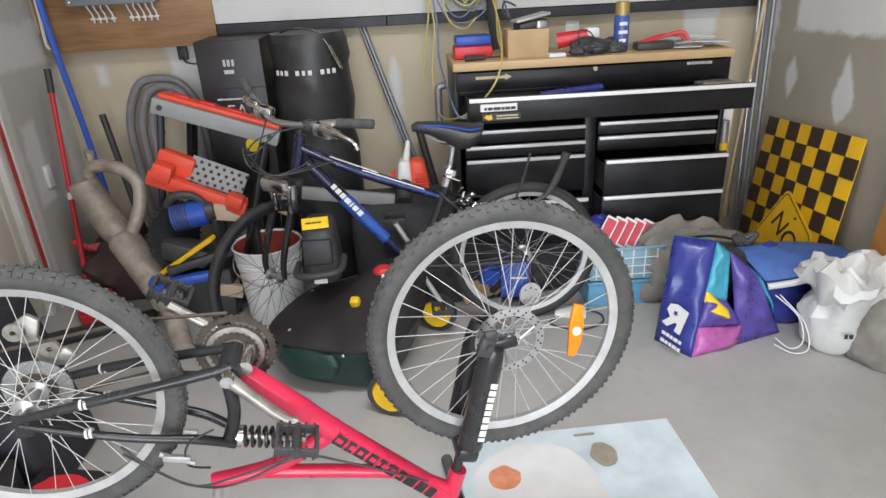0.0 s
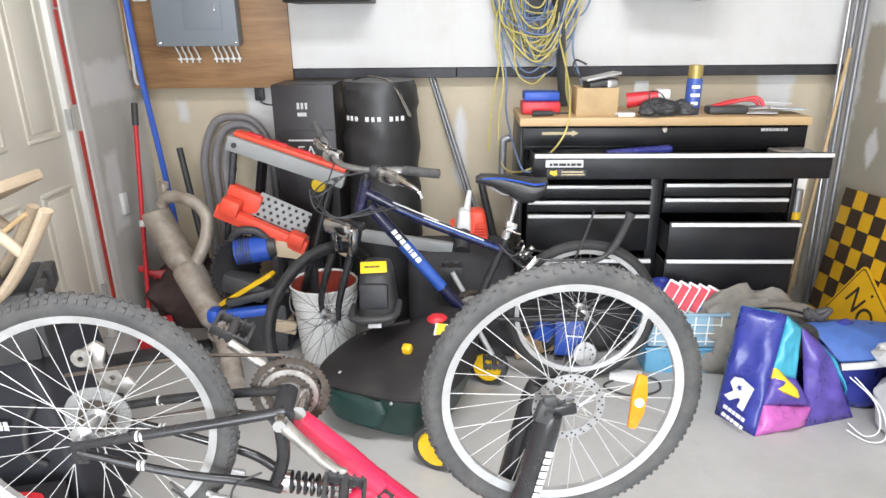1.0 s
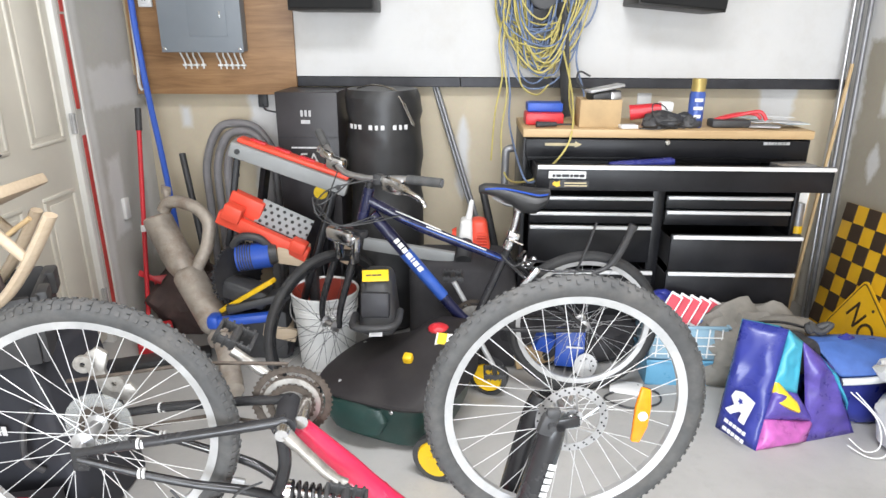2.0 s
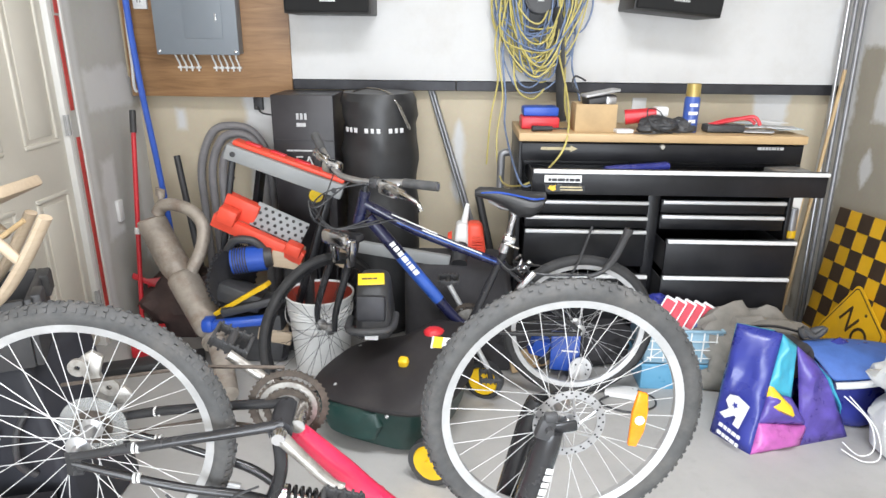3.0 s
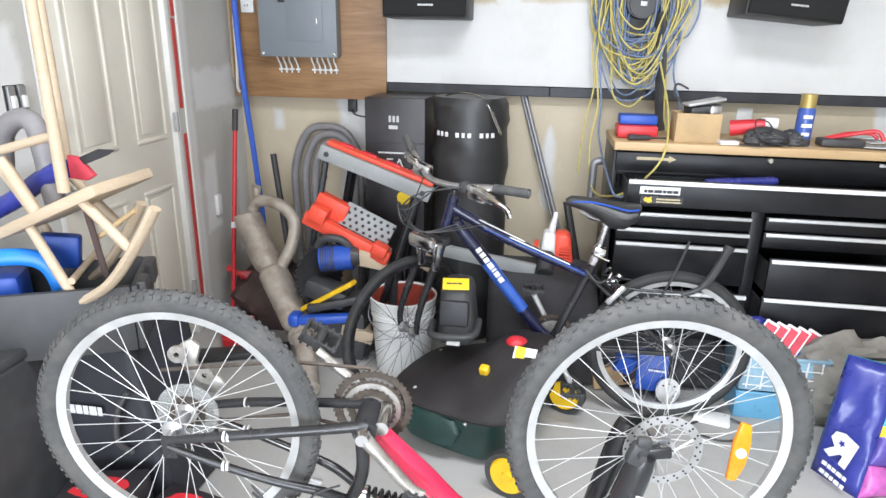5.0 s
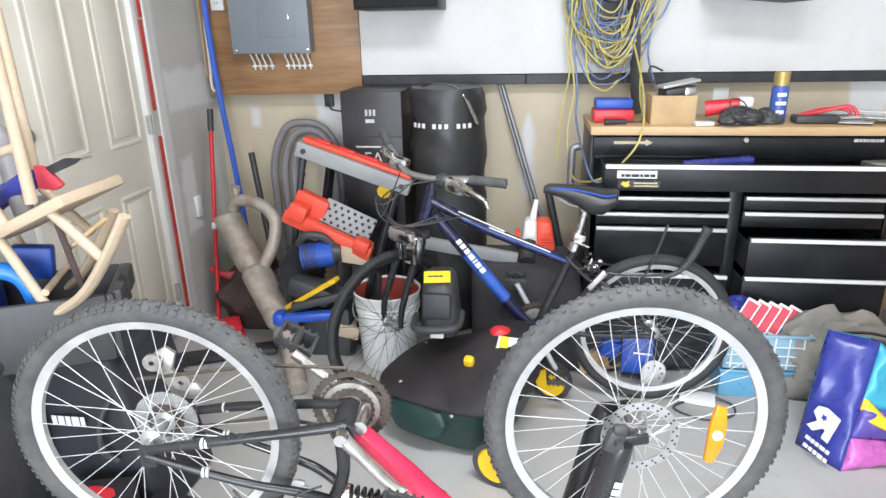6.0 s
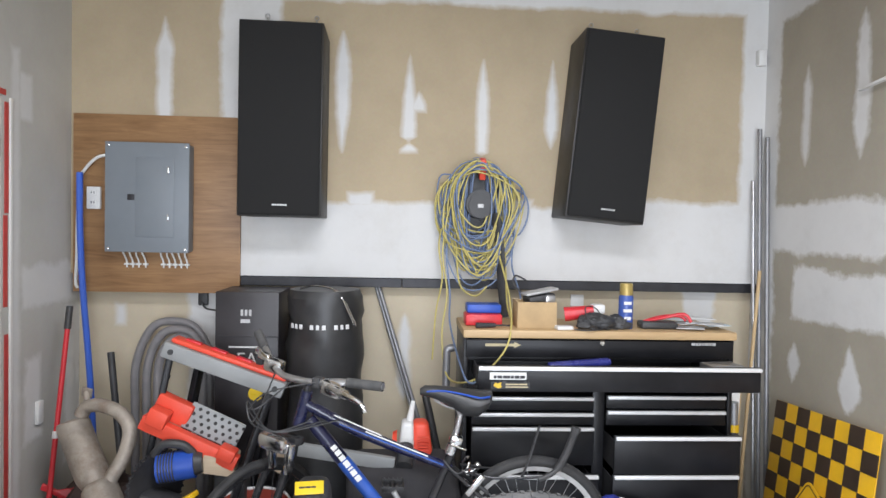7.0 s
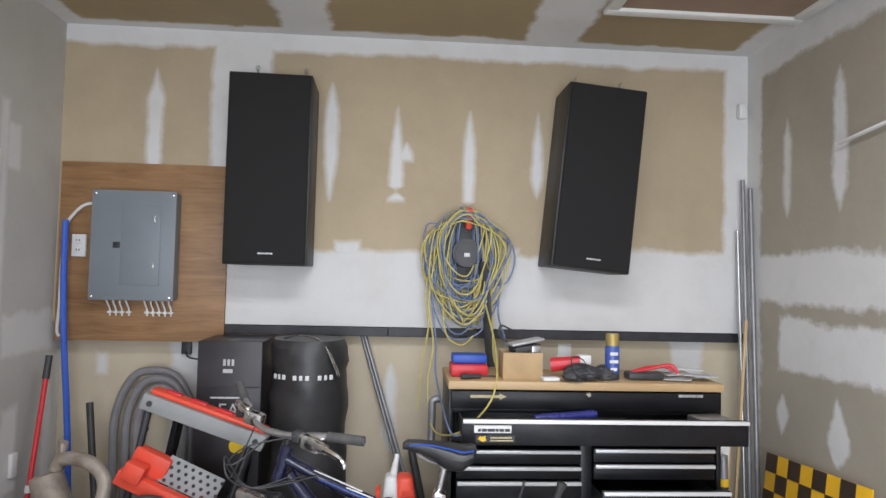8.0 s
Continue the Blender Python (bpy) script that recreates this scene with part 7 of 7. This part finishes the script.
# ---- poster on the floor ----
ps = thing("poster", "pale blue printed poster lying flat on the floor", "poster")
PM = pose(2.26, -2.15, 0.002, 0, 0, 2)
bm = B(); box(bm, (0, 0, 0), (0.74, 0.88, 0.002)); bmesh.ops.transform(bm, matrix=PM, verts=bm.verts); part("sheet", bm, "poster_paper", ps, smooth=False)
def blob(cx, cy, rx, ry, n=22, seed=0):
    return [(cx + rx * math.cos(2 * math.pi * k / n) * (1 + 0.18 * noise.noise(Vector((k * 0.5, seed, 0)))), cy + ry * math.sin(2 * math.pi * k / n) * (1 + 0.18 * noise.noise(Vector((seed, k * 0.5, 3))))) for k in range(n)]
for nm, pts, mm in (("pale_print", blob(-0.14, 0.16, 0.20, 0.24, 22, 2), "print_white"), ("orange_print", blob(-0.235, 0.245, 0.05, 0.05, 22, 1), "print_orange"), ("khaki_print", blob(0.10, 0.30, 0.042, 0.055, 22, 4), "print_khaki"), ("grey_bar", [(0.03, 0.395), (0.10, 0.395), (0.10, 0.405), (0.03, 0.405)], "print_khaki")):
    bm = B(); slab(bm, pts, 0.0012, PM @ pose(0, 0, 0.0016 if nm == "pale_print" else 0.0034)); part(nm, bm, mm, ps, smooth=False)

# ---- left foreground ----
surface("handle_blue", (0.02, 0.22, 0.75), 0.4, vary=0.08)
surface("nylon_black", (0.024, 0.025, 0.032), 0.6, vary=0.3, scale=8, fine=400, relief=0.3)
sk = thing("black_case", "tall black soft sided case standing by the door", "case")
bm = B(); taper_box(bm, (0.345, -1.69, 0.0), (0.58, 0.34, 0), (0.285, -1.69, 0.60), (0.52, 0.32, 0), 0.03); part("body", bm, "nylon_black", sk)
bar_text("brand_bar", sk, pose(0.33, -1.872, 0.385, 90, 0, 0), [0.016, 0.02, 0.016, 0.024, 0.014], 0.03, "print_white", 0.15)
bm = B(); sweep(bm, smooth_path([(0.53, -1.865, 0.46), (0.50, -1.885, 0.40), (0.49, -1.89, 0.30), (0.52, -1.87, 0.25)], 6), 0.009, 8); part("handle", bm, "black_plastic", sk)
tl = thing("tool_tote", "black plastic tool tote with blue carry handle", "tool tote", m=pose(0.26, -1.86, 0.0, 0, 0, 26))
for sx in (-1, 1):
    bm = B(); box(bm, (sx * 0.30, 0, 0.70), (0.02, 0.27, 0.20), 0.006); part("end_wall", bm, "black_plastic", tl)
    bm = B(); box(bm, (0, sx * 0.13, 0.70), (0.58, 0.02, 0.20), 0.006); part("side_wall", bm, "black_plastic", tl)
bm = B(); box(bm, (0, 0, 0.61), (0.58, 0.24, 0.02), 0.002); part("floor_plate", bm, "black_plastic", tl)
for sx in (-1, 1):
    bm = B(); box(bm, (0.315, sx * 0.08, 0.77), (0.03, 0.08, 0.07), 0.008); part("corner_latch", bm, "black_plastic", tl)
bm = B(); sweep(bm, smooth_path([(-0.17, -0.05, 0.72), (-0.165, -0.05, 0.83), (-0.10, -0.05, 0.875), (0.02, -0.05, 0.88), (0.08, -0.05, 0.84), (0.10, -0.05, 0.74)], 6), 0.024, 12, squash=0.7); part("carry_handle", bm, "handle_blue", tl, "bright blue handle")
bm = B(); box(bm, (0.08, 0.06, 0.86), (0.11, 0.05, 0.10), 0.01, (0, 8, 0)); part("blue_bin", bm, "blue_plastic", tl)
bm = B(); box(bm, (-0.12, 0.02, 0.73), (0.22, 0.12, 0.18), 0.02); part("blue_insert", bm, "blue_plastic", tl)

# child's rocking chair lying upside down on the tote
rc = thing("rocking_chair", "small pale wooden rocking chair piled upside down", "rocking chair")
def stick(name, p0, p1, r0, r1=None, mat_="pine"):
    bm = B(); rod(bm, p0, p1, r0, r0 if r1 is None else r1, seg=12); return part(name, bm, mat_, rc)
for yy, sx, dz in ((-1.90, 0.0, 0.0), (-1.68, -0.19, -0.05)):
    bm = B()
    P = smooth_path([(0.395 + sx, yy, 0.730 + dz), (0.48 + sx, yy, 0.772 + dz), (0.559 + sx, yy, 0.826 + dz), (0.642 + sx, yy, 0.928 + dz), (0.718 + sx, yy, 1.045 + dz)], 6)
    sweep(bm, P, 0.018, 10, squash=0.75)
    part("rocker", bm, "pine", rc)
    stick("leg", (0.34 + sx, yy, 0.97), (0.437 + sx, yy, 0.768), 0.014)
    stick("leg", (0.502 + sx, yy, 1.06), (0.635 + sx, yy, 0.922), 0.014)
bm = B(); box(bm, (0.40, -1.79, 1.015), (0.36, 0.26, 0.032), 0.008, (0, -24, 0)); part("seat", bm, "pine", rc)
stick("back_post", (0.462, -1.90, 1.60), (0.462, -1.90, 1.075), 0.013, 0.016)
stick("back_post", (0.30, -1.68, 1.56), (0.30, -1.68, 1.06), 0.013, 0.016)
stick("arm", (0.25, -1.90, 1.165), (0.462, -1.90, 1.224), 0.012)
stick("arm_post", (0.29, -1.90, 1.155), (0.372, -1.90, 1.005), 0.017)
stick("arm_post", (0.262, -1.88, 1.14), (0.325, -1.86, 1.0), 0.015)
stick("spindle", (0.44, -1.80, 0.905), (0.575, -1.78, 1.0), 0.007, None, "board_pine")
stick("stretcher", (0.437, -1.90, 0.82), (0.335, -1.66, 0.82), 0.010)
bm = B(); rod(bm, (0.462, -1.84, 1.06), (0.468, -1.80, 0.80), 0.009); single("brown_stick", bm, "brown_cloth", "reddish wooden stick among the pile", "stick")
bm = B(); sweep(bm, smooth_path([(0.16, -1.76, 1.10), (0.20, -1.78, 1.20), (0.26, -1.79, 1.245), (0.31, -1.79, 1.235), (0.325, -1.79, 1.15), (0.33, -1.79, 1.05), (0.33, -1.78, 0.98)], 8), 0.028, 12); single("grey_hose", bm, "hose_grey", "thick grey hose curled behind the chair", "hose")
ps2 = thing("pruning_saw", "blue handled pruning saw lying across the chair", "pruning saw")
bm = B(); sweep(bm, smooth_path([(0.10, -1.80, 0.96), (0.22, -1.80, 1.02), (0.33, -1.80, 1.09), (0.40, -1.80, 1.115)], 6), 0.027, 12); part("handle", bm, "bag_navy", ps2)
bm = B(); slab(bm, [(0, -0.03), (0.05, -0.035), (0.075, -0.02), (0.03, 0.03), (0.0, 0.035)], 0.02, pose(0.41, -1.79, 1.12, 90, 0, 0), 0.004); part("guard", bm, "card_red", ps2)
bm = B(); slab(bm, [(0, 0), (0.09, 0.035), (0.11, 0.05), (0.06, 0.05), (0.0, 0.025)], 0.004, pose(0.445, -1.80, 1.125, 90, 0, 0)); part("blade", bm, "dark_steel", ps2)
bc = thing("black_bin", "black plastic bin standing against the wall", "storage bin")
bm = B(); taper_box(bm, (0.165, -2.06, 0.0), (0.26, 0.34, 0), (0.165, -2.06, 0.62), (0.32, 0.40, 0), 0.02); part("body", bm, "black_plastic", bc)
bm = B(); box(bm, (0.165, -2.06, 0.63), (0.33, 0.42, 0.03), 0.008); part("lid", bm, "black_plastic", bc)
for c, s, r, mm, lab in (((0.50, -2.00, 0.11), (0.22, 0.16, 0.22), 14, "carton_black", "black printed product carton on the floor"), ((0.73, -1.95, 0.075), (0.22, 0.14, 0.15), -12, "carton_black", "low black and red product carton on the floor")):
    cb_ = thing("product_carton", lab, "carton", "", pose(*c, 0, 0, r))
    bm = B(); box(bm, (0, 0, 0), s, 0.003); part("carton", bm, mm, cb_)
    bm = B(); slab(bm, blob(0.0, 0.0, 0.075, 0.045, 20, 5), 0.002, pose(0, -s[1] / 2 - 0.0005, 0.02, 90)); part("red_print", bm, "red_plastic", cb_, smooth=False)
    bm = B(); slab(bm, blob(0.0, 0.0, 0.08, 0.045, 20, 6), 0.002, pose(0, 0, s[2] / 2 + 0.0005)); part("red_print", bm, "red_plastic", cb_, smooth=False)
    bar_text("print", cb_, pose(-0.07, -s[1] / 2 - 0.003, -0.045, 90), [0.03, 0.02, 0.04, 0.03], 0.018, "print_white")
    bar_text("print", cb_, pose(-0.02, -s[1] / 2 - 0.004, 0.02, 90), [0.03], 0.016, "bag_yellow")
